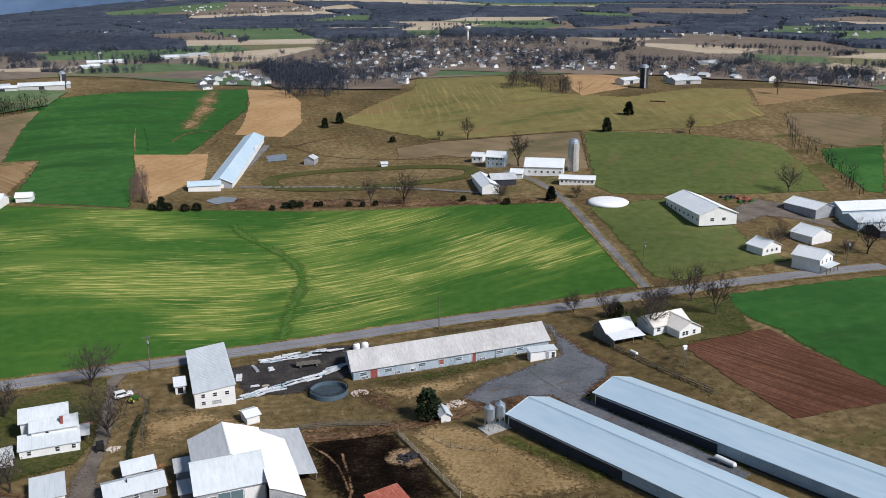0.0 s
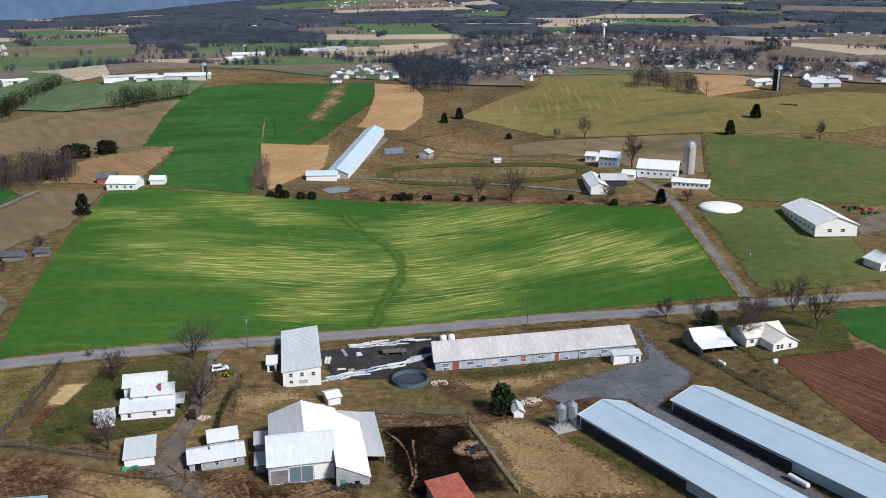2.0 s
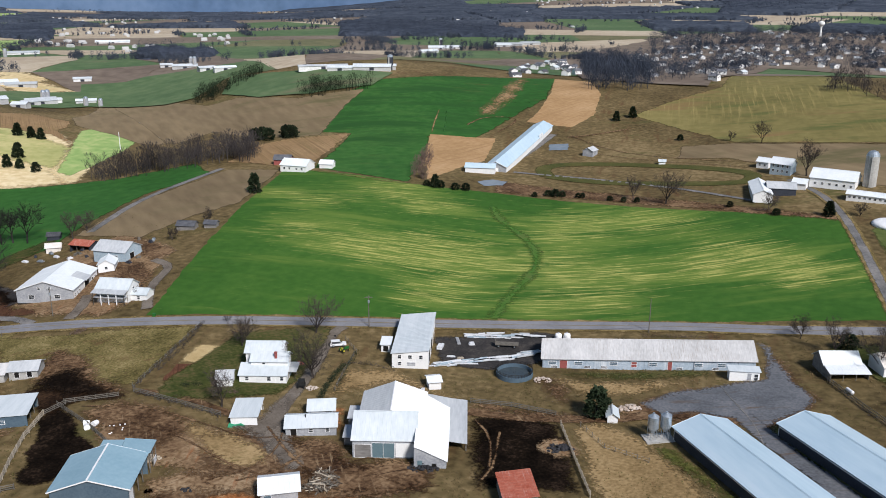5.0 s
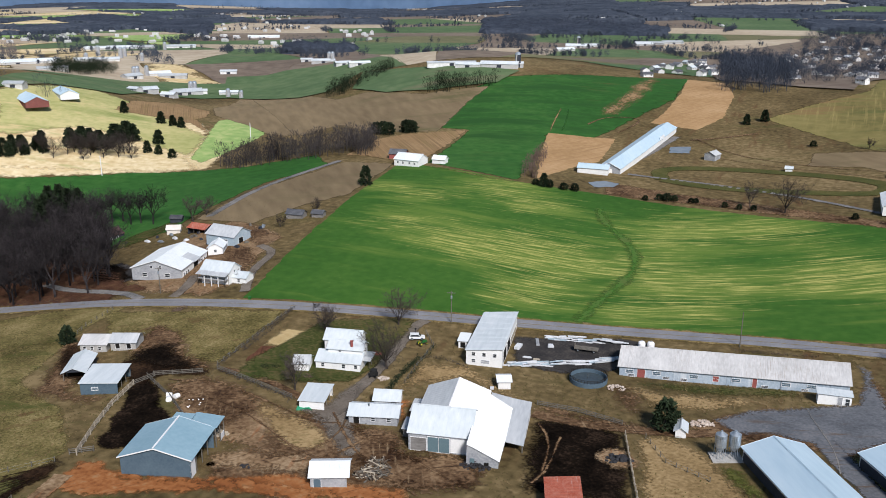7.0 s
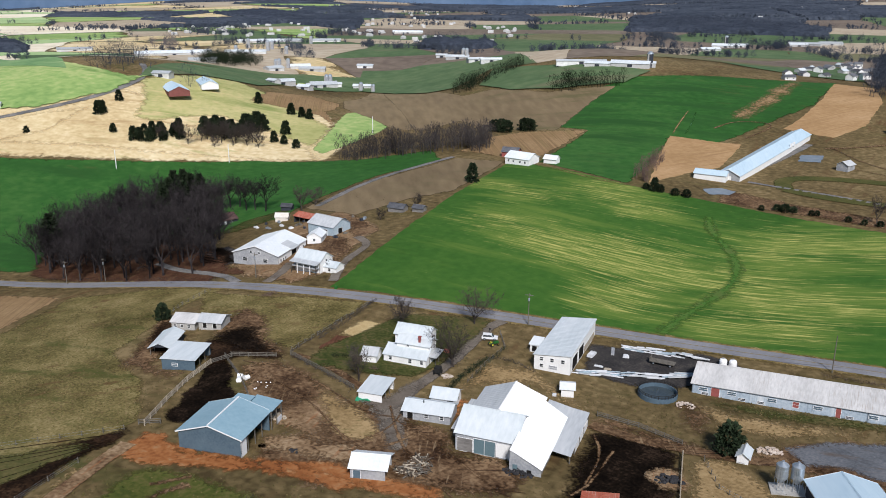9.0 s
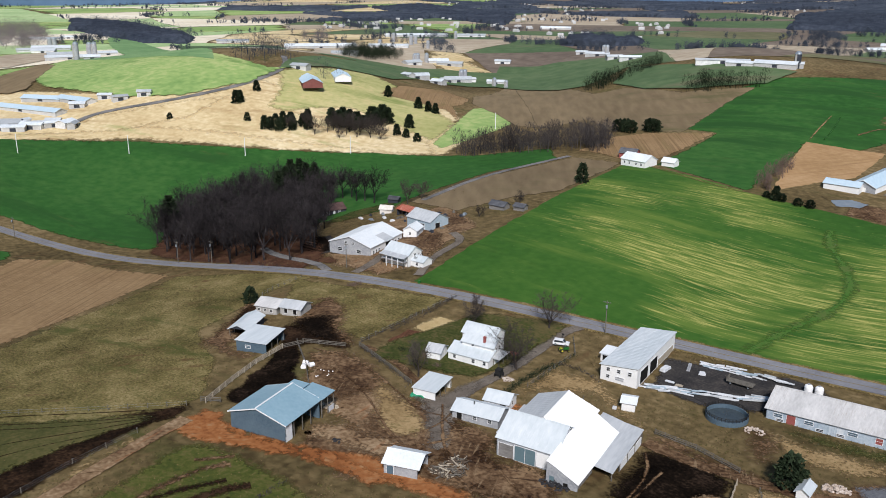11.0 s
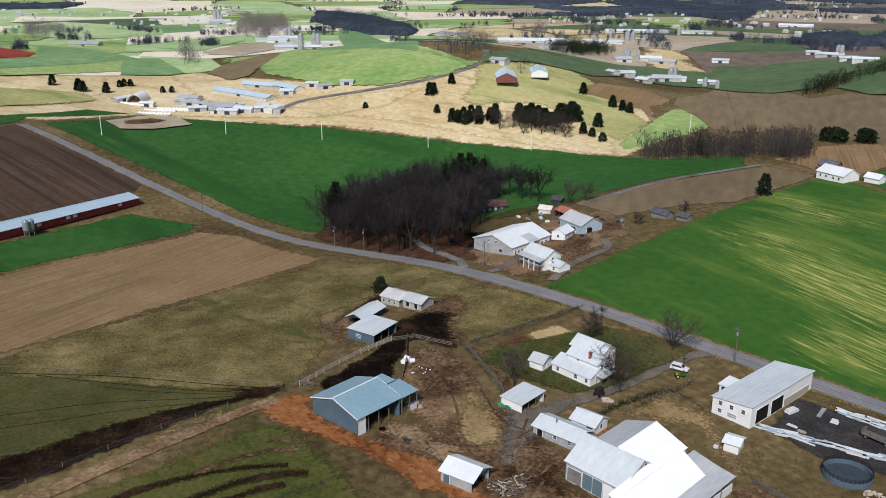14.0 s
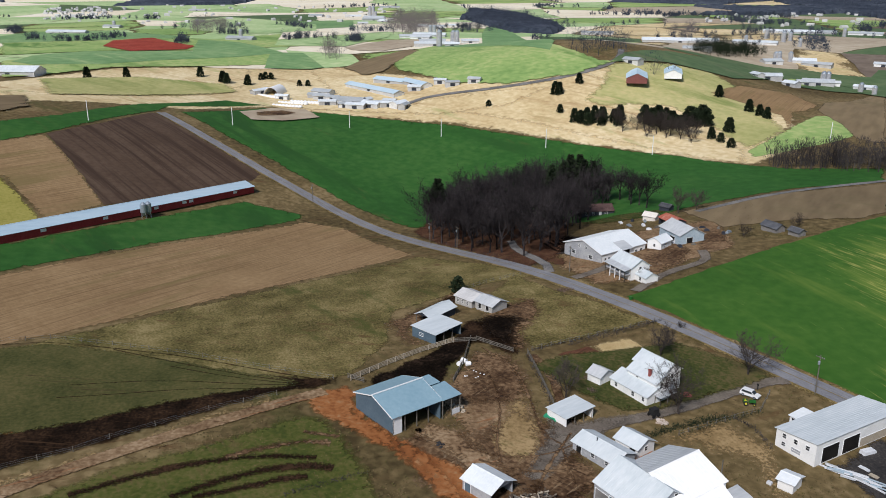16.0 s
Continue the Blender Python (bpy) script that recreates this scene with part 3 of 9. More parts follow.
    def sheared(self, slope):
        self.v = [(x, y, z + slope * x) for x, y, z in self.v]
        return self

    def mesh(self, name, mat, smooth=False):
        return mesh_of(name, self.v, self.f, mat, smooth)


def part(name, shape, mat, parent, label="", at=None):
    ob = new(name, shape.mesh(name, mat) if isinstance(shape, Shape) else shape)
    ob.parent = parent
    if at is not None:
        ob.matrix_basis = at
    if label:
        ob["label"] = label
    return ob


def thing(name, x, y, angle, label, category, group="", z=None, sink=0.0):
    ob = new(name)
    ob.empty_display_size = 0.5
    ob.matrix_world = pose(x, y, (gz(x, y) if z is None else z) - sink, 0, 0, angle)
    return tagged(ob, label, category, group)


def solo(name, shape, mat, x, y, angle, label, category, group="", z=None, kind=""):
    ob = new(name, shape.mesh(name, mat) if isinstance(shape, Shape) else shape)
    ob.matrix_world = pose(x, y, gz(x, y) if z is None else z, 0, 0, angle)
    return tagged(ob, label, category, group, kind)


# ---- ground: one sheet to the horizon ----
def graded(a, b, step, grow, lo, hi):
    out = list(np.arange(a, b + 0.1, step))
    s = step
    while out[-1] < hi:
        s *= grow
        out.append(out[-1] + s)
    s = step
    while out[0] > lo:
        s *= grow
        out.insert(0, out[0] - s)
    return np.array(out)


gx, gy = graded(-620, 260, 7, 1.07, -5000, 4200), graded(-40, 640, 7, 1.07, -900, 5000)
GX, GY = np.meshgrid(gx, gy, indexing="ij")
GZ = land(GX, GY)
nxg, nyg = GX.shape
idx = np.arange(nxg * nyg).reshape(nxg, nyg)
quads = np.stack([idx[:-1, :-1], idx[1:, :-1], idx[1:, 1:], idx[:-1, 1:]], -1).reshape(-1, 4)
ground = new("ground", mesh_of("ground", np.stack([GX, GY, GZ], -1).reshape(-1, 3).tolist(), quads.tolist(), M["pasture"], True))
tagged(ground, "rolling olive and brown winter pasture reaching the horizon", "ground", kind="structure")


def inside(poly, x, y):
    """Which of the points lie in the polygon."""
    x, y = np.asarray(x), np.asarray(y)
    c = np.zeros(x.shape, bool)
    for (x0, y0), (x1, y1) in zip(poly, poly[1:] + poly[:1]):
        hit_edge = ((y0 > y) != (y1 > y)) & (x < (x1 - x0) * (y - y0) / (y1 - y0 + 1e-12) + x0)
        c ^= hit_edge
    return c


def drape(name, poly, mat, label, category="field", lift=0.1, step=8.0, wobble=0.0, kind="structure", seed=1, fade=1.5):
    """A patch of ground cover with its own edge, laid over the land."""
    from mathutils import geometry
    rng = random.Random(seed)
    ring = []
    for (x0, y0), (x1, y1) in zip(poly, poly[1:] + poly[:1]):
        n = max(1, int(math.hypot(x1 - x0, y1 - y0) / step))
        for i in range(n):
            k = wobble if i else wobble * 0.3
            ring.append((x0 + (x1 - x0) * i / n + rng.uniform(-k, k), y0 + (y1 - y0) * i / n + rng.uniform(-k, k)))
    xs, ys = [p[0] for p in ring], [p[1] for p in ring]
    ax, ay = np.meshgrid(np.arange(min(xs), max(xs), step), np.arange(min(ys), max(ys), step), indexing="ij")
    ok = inside(ring, ax, ay)
    pts = [Vector(p) for p in ring] + [Vector((a, b)) for a, b in zip(ax[ok], ay[ok])]
    n = len(ring)
    v, _, f, *_ = geometry.delaunay_2d_cdt(pts, [(i, (i + 1) % n) for i in range(n)], [], 1, 0.01)
    vx, vy = np.array([p[0] for p in v]), np.array([p[1] for p in v])
    vz = land(vx, vy) + lift * 0.4
    me = mesh_of(name, np.stack([vx, vy, vz], -1).tolist(), [tuple(q) for q in f], mat, True)
    rim = np.full(len(vx), 1e9)
    for (x0, y0), (x1, y1) in zip(ring, ring[1:] + ring[:1]):
        ex, ey = x1 - x0, y1 - y0
        k = np.clip(((vx - x0) * ex + (vy - y0) * ey) / (ex * ex + ey * ey + 1e-9), 0, 1)
        rim = np.minimum(rim, np.hypot(vx - x0 - k * ex, vy - y0 - k * ey))
    me.attributes.new("rim", "FLOAT", "POINT").data.foreach_set("value", np.clip(rim / fade, 0, 1))
    ob = new(name, me)
    return tagged(ob, label, category, kind=kind)


def ribbon_mesh(line, width, lift, step=4.0, shift=0.0, across=2, worn=False):
    """A strip along a line of points, smoothed at the bends."""
    p = np.array(line, float)
    for _ in range(3):
        q = [p[0]]
        for a, b in zip(p[:-1], p[1:]):
            q += [a * 0.75 + b * 0.25, a * 0.25 + b * 0.75]
        p = np.array(q + [p[-1]])
    d = np.concatenate([[0], np.cumsum(np.hypot(*np.diff(p, axis=0).T))])
    s = np.linspace(0, d[-1], max(2, int(d[-1] / step)))
    x, y = np.interp(s, d, p[:, 0]), np.interp(s, d, p[:, 1])
    tx, ty = np.gradient(x), np.gradient(y)
    l = np.hypot(tx, ty)
    nx, ny = -ty / l, tx / l
    rows = [(x + nx * (shift + width * (k / across - 0.5)), y + ny * (shift + width * (k / across - 0.5))) for k in range(across + 1)]
    v = np.stack([np.stack([a, b, land(a, b) + lift * 0.4], -1) for a, b in rows], 1).reshape(-1, 3)
    n = across + 1
    f = [(i * n + k, (i + 1) * n + k, (i + 1) * n + k + 1, i * n + k + 1) for i in range(len(s) - 1) for k in range(across)]
    rim = np.tile([(1 - abs(2 * k / across - 1)) * 0.7 if worn else 0.0 if k in (0, across) else 1.0 for k in range(n)], len(s))
    return v.tolist(), [q[::-1] for q in f], rim


def ribbon(name, line, width, mat, label, category="road", lift=0.14, shift=0.0, kind="structure", across=4, worn=False):
    v, f, rim = ribbon_mesh(line, width, lift + 0.35, shift=shift, across=across, worn=worn)
    me = mesh_of(name, v, f, mat, True)
    me.attributes.new("rim", "FLOAT", "POINT").data.foreach_set("value", rim)
    return tagged(new(name, me), label, category, kind=kind)


# ---- fields ----
rng = random.Random(5)
COVER_LABEL = {"pale_tan": "straw field paled to stand for sunlight", "pale_green": "green field paled to stand for full sun", "far_green": "pale green far winter field", "far_olive": "olive far winter pasture", "far_brown": "dull brown far ploughed field", "far_tan": "pale tan far stubble field", "wheat_dark": "dark green winter wheat field", "wheat_light": "hay field, green lightened as if sunlit", "stubble_tan": "tan corn stubble field", "stubble_brown": "brown stubble field on a slope",
               "fallow": "yellow-brown fallow field", "pasture": "olive brown winter pasture", "hill_gold_sun": "golden green meadow with sunlight in its colour", "hill_tan": "dry straw grass slope, lightened as if sunlit", "hazy_wood": "wooded ridge far away, haze in its blue-grey"}
FAR_WOODS = []
radii = [700.0]
while radii[-1] < 4500:
    radii.append(radii[-1] * 1.12)
ANG = [radians(-36 + 5.6 * k) for k in range(32)]     # counter-clockwise from +y
knots = {}
for i, r in enumerate(radii):
    for k, a in enumerate(ANG):
        rr, aa = r * (1 + rng.uniform(-0.045, 0.045)), a + (rng.uniform(-0.05, 0.05) if 0 < k < len(ANG) - 1 else 0)
        knots[i, k] = (-rr * math.sin(aa), 60 + rr * math.cos(aa))
for i in range(len(radii) - 1):
    for k in range(len(ANG) - 1):
        r, deg = radii[i], math.degrees(ANG[k])
        # Towards the west the covers are lighter: sunlight painted by choice of field colour
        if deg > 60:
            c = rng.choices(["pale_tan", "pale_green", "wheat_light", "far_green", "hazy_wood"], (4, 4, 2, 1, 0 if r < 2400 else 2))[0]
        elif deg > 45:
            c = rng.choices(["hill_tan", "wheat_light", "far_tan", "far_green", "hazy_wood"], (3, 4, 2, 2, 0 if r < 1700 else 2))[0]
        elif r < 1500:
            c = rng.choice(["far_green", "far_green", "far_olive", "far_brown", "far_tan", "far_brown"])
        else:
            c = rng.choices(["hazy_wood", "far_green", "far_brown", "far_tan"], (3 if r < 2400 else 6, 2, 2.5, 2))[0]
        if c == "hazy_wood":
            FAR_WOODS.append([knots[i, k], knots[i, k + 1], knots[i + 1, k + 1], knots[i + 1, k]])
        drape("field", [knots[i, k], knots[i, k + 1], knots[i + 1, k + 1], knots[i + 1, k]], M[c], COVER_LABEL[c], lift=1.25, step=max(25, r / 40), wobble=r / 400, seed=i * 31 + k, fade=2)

FIELDS = [
    ("wheat_streaky", "bright green winter wheat with yellow streaks", [(-148.9, 195.8), (-75.7, 228.1), (-15.6, 250.9), (35.1, 263.6), (66.4, 271.3), (63.5, 305), (59.3, 340.2), (52.1, 374), (11.2, 376.1), (-39.1, 378.9), (-93.7, 379.2), (-138.6, 374.6), (-193.2, 377.8), (-213.7, 377.8), (-194.1, 313.8), (-171.1, 250.4), (-154.6, 210.4)]),
    ("wheat_dark", "smooth dark green winter wheat on a slope", [(-200.8, 382.3), (-219.9, 460.1), (-243, 457.7), (-273.4, 546.4), (-268, 590.3), (-223.3, 640.2), (-154.7, 697.2), (-134.4, 597.1), (-140.6, 527.5), (-145.1, 479.7), (-172.2, 474.4), (-153.2, 420), (-141.5, 375.6)]),
    ("stubble_tan", "tan corn stubble strip above the long barn", [(-155.5, 691.1), (-124.7, 684.9), (-102.9, 626.8), (-92.8, 563.2), (-99.6, 529.7), (-115.1, 530.4), (-129.4, 531.3), (-129.6, 557.5), (-138.1, 617.6)]),
    ("stubble_tan", "bare tan field beside the long barn", [(-173.8, 476.4), (-149.2, 481.2), (-134.7, 486.4), (-124, 437), (-130, 418.9), (-136.2, 386.2), (-154.4, 426.2)]),
    ("hill_brown", "wide brown stubble field on the hill", [(-451.1, 470.8), (-503.3, 549.7), (-451.4, 558.0), (-376.5, 526.6), (-361.8, 543.5), (-302.8, 534.3), (-263.0, 563.3), (-256.3, 521.1), (-236.5, 452.5), (-256.2, 442.2), (-290.1, 443.0), (-318.1, 454.5), (-323.7, 426.5), (-350.5, 422.1), (-372.3, 437.9), (-411.9, 458.7)]),
    ("wheat_light", "small green field in the hollow", [(-347.8, 350.5), (-413.7, 436.3), (-412.7, 457.7), (-355.1, 424.4), (-346.4, 404.1), (-337.1, 366), (-334, 346)]),
    ("hill_tan", "dry straw grass slope, lightened as if sunlit", [(-488.9, 180.7), (-430.3, 248.3), (-368.4, 304.5), (-318.8, 336.8), (-349, 351.5), (-386.6, 405.1), (-425.5, 428.8), (-462.4, 426.3), (-479.4, 406.3), (-487.1, 375.8), (-477.2, 323.5), (-526.3, 305.1), (-500, 276.4), (-510.7, 233.9), (-498.7, 208.1)]),
    ("hill_gold_sun", "golden green hilltop meadow with sunlight in its colour", [(-521.4, 333.2), (-530.8, 384.9), (-525.0, 419.9), (-492.4, 421.2), (-466.7, 420.5), (-377.7, 395.7), (-347.1, 353.1), (-369.8, 351.5), (-397.0, 352.7), (-433.4, 344.9), (-440.1, 324.2), (-444.1, 298.4), (-455.9, 290.8), (-480.5, 312.4)]),
    ("wheat_dark", "wide dark green winter wheat field behind the wood", [(-462.2, 31.9), (-510, 83.5), (-494.9, 128.4), (-449, 201.1), (-399.3, 260.6), (-354.6, 312.4), (-303.9, 350.5), (-278.3, 385), (-250.4, 363.8), (-259.6, 322.5), (-253.2, 277.2), (-242.2, 245.5), (-268.2, 190.1), (-285.7, 147.1), (-316.8, 129), (-352.4, 109.1), (-383.9, 86.4), (-414.7, 61.4)]),
    ("plough", "dark ploughed field beside the road", [(-366.3, -22.7), (-400.8, -2.6), (-446.0, 18.0), (-446.5, 27.6), (-396.9, 56.1), (-358.7, 81.0), (-346.0, 74.9), (-310.9, 40.4), (-285.4, 16.7), (-329.5, -3.5)]),
    ("stubble_brown", "pale brown stubble field", [(-331.3, -48.8), (-346.8, -38.7), (-366.3, -22.7), (-329.5, -3.5), (-285.4, 16.7), (-259.8, -1.7), (-281.1, -13.9), (-301.3, -26.2), (-304.5, -41.3)]),
    ("yellow_grass", "yellow-green strip of grass", [(-303.2, -40.9), (-300.6, -26.1), (-280.5, -13.8), (-259.2, -1.5), (-244.4, -12.9), (-234.4, -21.4)]),
    ("wheat_dark", "dark green strip in front of the red poultry house", [(-211.3, -28.2), (-317.6, 72.7), (-307.3, 101.3), (-297, 97.8), (-242.7, 36.8), (-185.3, -19.4)]),
    ("stubble_brown", "brown harrowed field sloping to the road", [(-183.4, -18.8), (-241.4, 37), (-295.9, 100.9), (-288.1, 118.3), (-232.9, 142.7), (-195.5, 89.5), (-164.4, 47.5), (-130.7, -0.6)]),
    ("grass_olive", "olive rough pasture", [(-127.9, 0.4), (-194, 89.5), (-229.4, 143), (-180.7, 183.4), (-177, 159.2), (-157.1, 123.6), (-131.7, 118.5), (-111.6, 106.4), (-109.7, 101.2), (-106.3, 84.5), (-101.1, 64.1), (-94.5, 45.2), (-81.3, 16.8)]),
    ("grass_olive", "olive paddock beside the road", [(-184.5, 169), (-163.8, 176.7), (-128.1, 196), (-117.9, 155.6), (-143.8, 148.5), (-164.9, 154.7)]),
    ("garden_soil", "ploughed red-brown field", [(66.4, 221.4), (93.5, 229.6), (108.8, 181.1), (79.4, 174.8)]),
    ("wheat_dark", "bright green field beside the brown plot", [(91.2, 259.4), (150, 274.7), (187, 287), (112.1, 162.5), (94.8, 229.4), (86.5, 247.4)]),
    ("meadow", "green meadow around the white mound", [(63.4, 362.1), (99.9, 370.4), (117.8, 332.2), (118.1, 310.3), (125.4, 290.8), (79.2, 272.3), (71.6, 279)]),
    ("meadow", "broad green meadow behind the farmstead", [(81.7, 495.6), (112.3, 485.2), (147.2, 472.5), (178.9, 454.1), (182.2, 421.7), (177.8, 381.4), (157.9, 377), (138.9, 373.8), (100.9, 374.3), (77.3, 376.9), (70.2, 391.1), (73.2, 419.1)]),
    ("hill_brown", "dull brown plot above the farmstead", [(-27.5, 499.1), (0.6, 505.7), (39.3, 500.5), (81.1, 495.8), (73.2, 419.1), (61.5, 420), (35.6, 432.6), (23.6, 454.5), (0.5, 472.2), (-26, 469.8)]),
    ("fallow", "yellow-brown streaked field on the hill", [(-23.8, 933.7), (12.4, 1004.4), (54.3, 700.1), (80.7, 603.7), (124.4, 575.9), (177.1, 602.1), (213, 600.5), (197.9, 539.1), (196.6, 513.9), (155.5, 489.7), (112.5, 486.4), (81.3, 497.1), (39.4, 501.9), (0.6, 507), (-36.7, 540.5), (-68.5, 568.3), (-52.5, 604.2), (-22.2, 659.1)]),
    ("stubble_tan", "bare orange-tan field below the town", [(114.3, 904.1), (139.8, 671.1), (131.7, 607.5), (96.1, 588.5), (92.9, 614.2)]),
    ("stubble_brown", "pale tan strip of dry grass", [(215.3, 603.8), (269.6, 623.7), (371.7, 721), (337.3, 653.5), (243.6, 561.8), (198, 537.5)]),
    ("hill_brown", "brown field beyond the hedgerow", [(207.9, 521.2), (242, 524.2), (270.1, 519.5), (238.2, 454), (215.6, 449.1), (201.3, 454.5), (197.4, 480.2)]),
    ("wheat_dark", "green field beyond the hedgerow", [(199.9, 447.5), (218.7, 449.2), (239.2, 456.1), (201.3, 377.9), (194.4, 380.7), (194, 403.3), (193.6, 424)]),
    ("hill_tan", "dry straw grass slopes with sunlight in their colour", [(-391.4, -49.7), (-439.9, -45.4), (-466.4, 18.9), (-469.4, 35.3), (-514.4, 83.4), (-499.9, 128.8), (-466.7, 197.1), (-463.3, 242.4), (-485.5, 288.7), (-498.9, 243.6), (-510.6, 197.4), (-498.8, 171.5), (-562.5, 137.6), (-666, 126.2), (-679.3, 64.3), (-604, 66), (-526.7, 19.2), (-489.9, -37.8), (-492, -77)]),
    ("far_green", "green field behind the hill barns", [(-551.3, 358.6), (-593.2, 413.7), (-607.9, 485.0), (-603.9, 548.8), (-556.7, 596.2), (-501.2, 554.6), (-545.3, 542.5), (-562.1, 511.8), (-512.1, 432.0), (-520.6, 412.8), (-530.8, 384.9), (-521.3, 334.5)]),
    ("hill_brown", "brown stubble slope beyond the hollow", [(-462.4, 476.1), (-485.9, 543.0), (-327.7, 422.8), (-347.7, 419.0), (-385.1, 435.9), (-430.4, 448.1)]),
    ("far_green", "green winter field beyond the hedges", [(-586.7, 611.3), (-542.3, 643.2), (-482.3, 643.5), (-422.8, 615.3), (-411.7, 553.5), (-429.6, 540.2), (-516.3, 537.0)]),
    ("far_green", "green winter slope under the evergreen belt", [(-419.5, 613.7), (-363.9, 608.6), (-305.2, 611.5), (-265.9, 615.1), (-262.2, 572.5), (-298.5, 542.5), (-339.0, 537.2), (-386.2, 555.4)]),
    ("stubble_brown", "tan rough ground below the hill farm", [(-461.1, 384.9), (-491.5, 425.4), (-490.4, 466.7), (-446.9, 461.3), (-426.2, 437.0), (-422.5, 426.3), (-375.1, 394.9), (-415.0, 411.4), (-439.9, 401.1)]),
    ("hill_brown", "brown patch of bare ground at the field edge", [(-449.5, -74.9), (-464.4, -53.9), (-419.9, -41.8), (-397.9, -51.9), (-392.4, -58.5)]),
    ("gravel_dark", "grey gravel yard beside the white barn", [(120.8, 352.6), (139.5, 368.3), (151.8, 361.2), (160.9, 339.5), (160.9, 326.6), (147.8, 338.7), (135.7, 344.0), (120.5, 333.6)]),
    ("wheat_light", "pale green hay field with sunlight in its colour", [(-684.9, -129.8), (-754.7, -63.5), (-746.4, 11.9), (-799.1, 77.6), (-708.8, 128.5), (-687.1, 59.3), (-644.3, -35.9), (-582.9, -80.1), (-569.9, -98.5)]),
    ("wheat_light", "pale green rolling field with sunlight in its colour", [(-713.4, 196.4), (-793.4, 262), (-695.9, 304.8), (-566.3, 320), (-527.8, 329), (-523.9, 343.1), (-498.3, 301.3), (-501.1, 252.4), (-530, 217.6), (-620.9, 188.7)]),
    ("hill_gold_sun", "golden green meadow coloured as in the sun", [(-566.4, -76.2), (-606.2, -9.5), (-600.1, 53.4), (-567.1, 67), (-506.6, 3.7), (-469.1, -46.1)]),
    ("wheat_dark", "green field beyond the ploughed land", [(-332.9, -44.6), (-346.0, -38.5), (-367.6, -22.2), (-454.2, 20.3), (-476.6, 24.5), (-518.9, 83.4), (-529.7, 56.4), (-474.1, 8.0), (-405.2, -26.0), (-380.4, -47.3), (-370.2, -54.9)]),
    ("wheat_light", "far pale green field coloured as in the sun", [(-1033.9, -226), (-1089.6, -108.8), (-965.2, 24.3), (-1066.4, 103.5), (-1023.1, 187.3), (-860.1, 160.7), (-829.2, 83), (-786.1, 8.4), (-785.6, -68.9), (-749.1, -147.5)]),
    ("stubble_brown", "tan rough ground round the white farmhouse", [(-258.5, 385.9), (-266.1, 424.4), (-255.1, 440.6), (-219.9, 460.1), (-204.6, 389.1), (-214.7, 377.7), (-242.3, 385.8)]),
    ("hill_brown", "brown-tan field along the lane", [(-245, 261), (-254.7, 305.1), (-246.7, 371.8), (-214.8, 375.3), (-195.6, 311.8), (-204.2, 287.7), (-206.9, 259.7)]),
    ("far_tan", "tan bare ring in the wheat", [(-483.6, 67.0), (-504.8, 87.2), (-504.5, 109.9), (-480.7, 118.5), (-466.7, 94.1), (-461.9, 74.9)]),
    ("pale_tan", "band of far stubble coloured as in the sun", [(-1091.4, 104.6), (-1174.5, 148.5), (-1215.3, 208.6), (-1085.9, 242.4), (-981.9, 132.6), (-943.7, 97.0)]),
    ("mid_green_sun", "green far slope below the dairy farm", [(-1230.0, 111.7), (-1445.4, 122.7), (-1458.0, 230.5), (-1231.1, 210.6), (-1174.5, 148.5)]),
    ("pale_green", "pale green rise coloured as in full sun", [(-981.9, 132.6), (-1033.5, 240.2), (-968.0, 228.8), (-829.8, 165.1), (-858.4, 92.5), (-926.3, 96.1)]),
    ("far_tan", "tan field before the silo farm", [(-818.1, 163.5), (-908.4, 221.3), (-917.4, 271.4), (-807.9, 241.3), (-762.3, 195.3), (-792.1, 167.5)]),
    ("hill_brown", "reddish brown ploughed slope in the valley", [(-667.0, 149.3), (-696.4, 165.0), (-759.3, 222.9), (-732.6, 227.4), (-623.4, 178.6), (-619.5, 163.0)]),
    ("mid_green_sun", "green field behind the silo farm", [(-768.2, 248.7), (-693.4, 266.3), (-570.2, 304.4), (-625.5, 326.1), (-1196.9, 432.8), (-1178.8, 402.4), (-1016.7, 356.8), (-751.4, 293.5)]),
    ("mid_green_sun", "green strip of winter field in the valley", [(-781.9, 88.4), (-772.8, 119.5), (-677.4, 133.5), (-671.6, 122.3), (-678.6, 82.3)]),
    ("mid_green_sun", "green slope round the building site", [(-673.1, -118.9), (-738.7, -117.6), (-780.7, -83.2), (-780.8, 14.1), (-958.5, 6.9), (-910.9, 51.9), (-779.0, 99.4), (-739.5, 57.6), (-703.2, 1.3), (-658.7, -46.9), (-649.4, -96.0)]),
    ("mid_green_sun", "green field beyond the building site", [(-946.1, -203.0), (-1085.9, -241.7), (-1192.2, -228.2), (-1178.8, -123.5), (-1030.0, -13.3), (-982.6, -5.8), (-994.9, -61.6), (-971.8, -101.8)]),
    ("pale_green", "swell of far pasture coloured as in the sun", [(-1441.5, -68.0), (-1693.4, 2.8), (-1537.9, 79.7), (-1313.3, 159.5), (-1126.4, 150.0), (-1083.5, 89.1), (-1096.8, 30.9), (-1217.8, -29.9)]),
    ("pasture_dark", "darker olive pasture beside the tractor way", [(-140.6, 15.0), (-143.4, 27.0), (-136.4, 44.1), (-127.0, 64.0), (-116.3, 81.6), (-107.3, 99.6), (-106.1, 85.8), (-104.9, 72.5), (-99.3, 57.7), (-92.4, 42.1), (-89.3, 29.2), (-85.0, 14.4), (-132.2, -2.4)]),
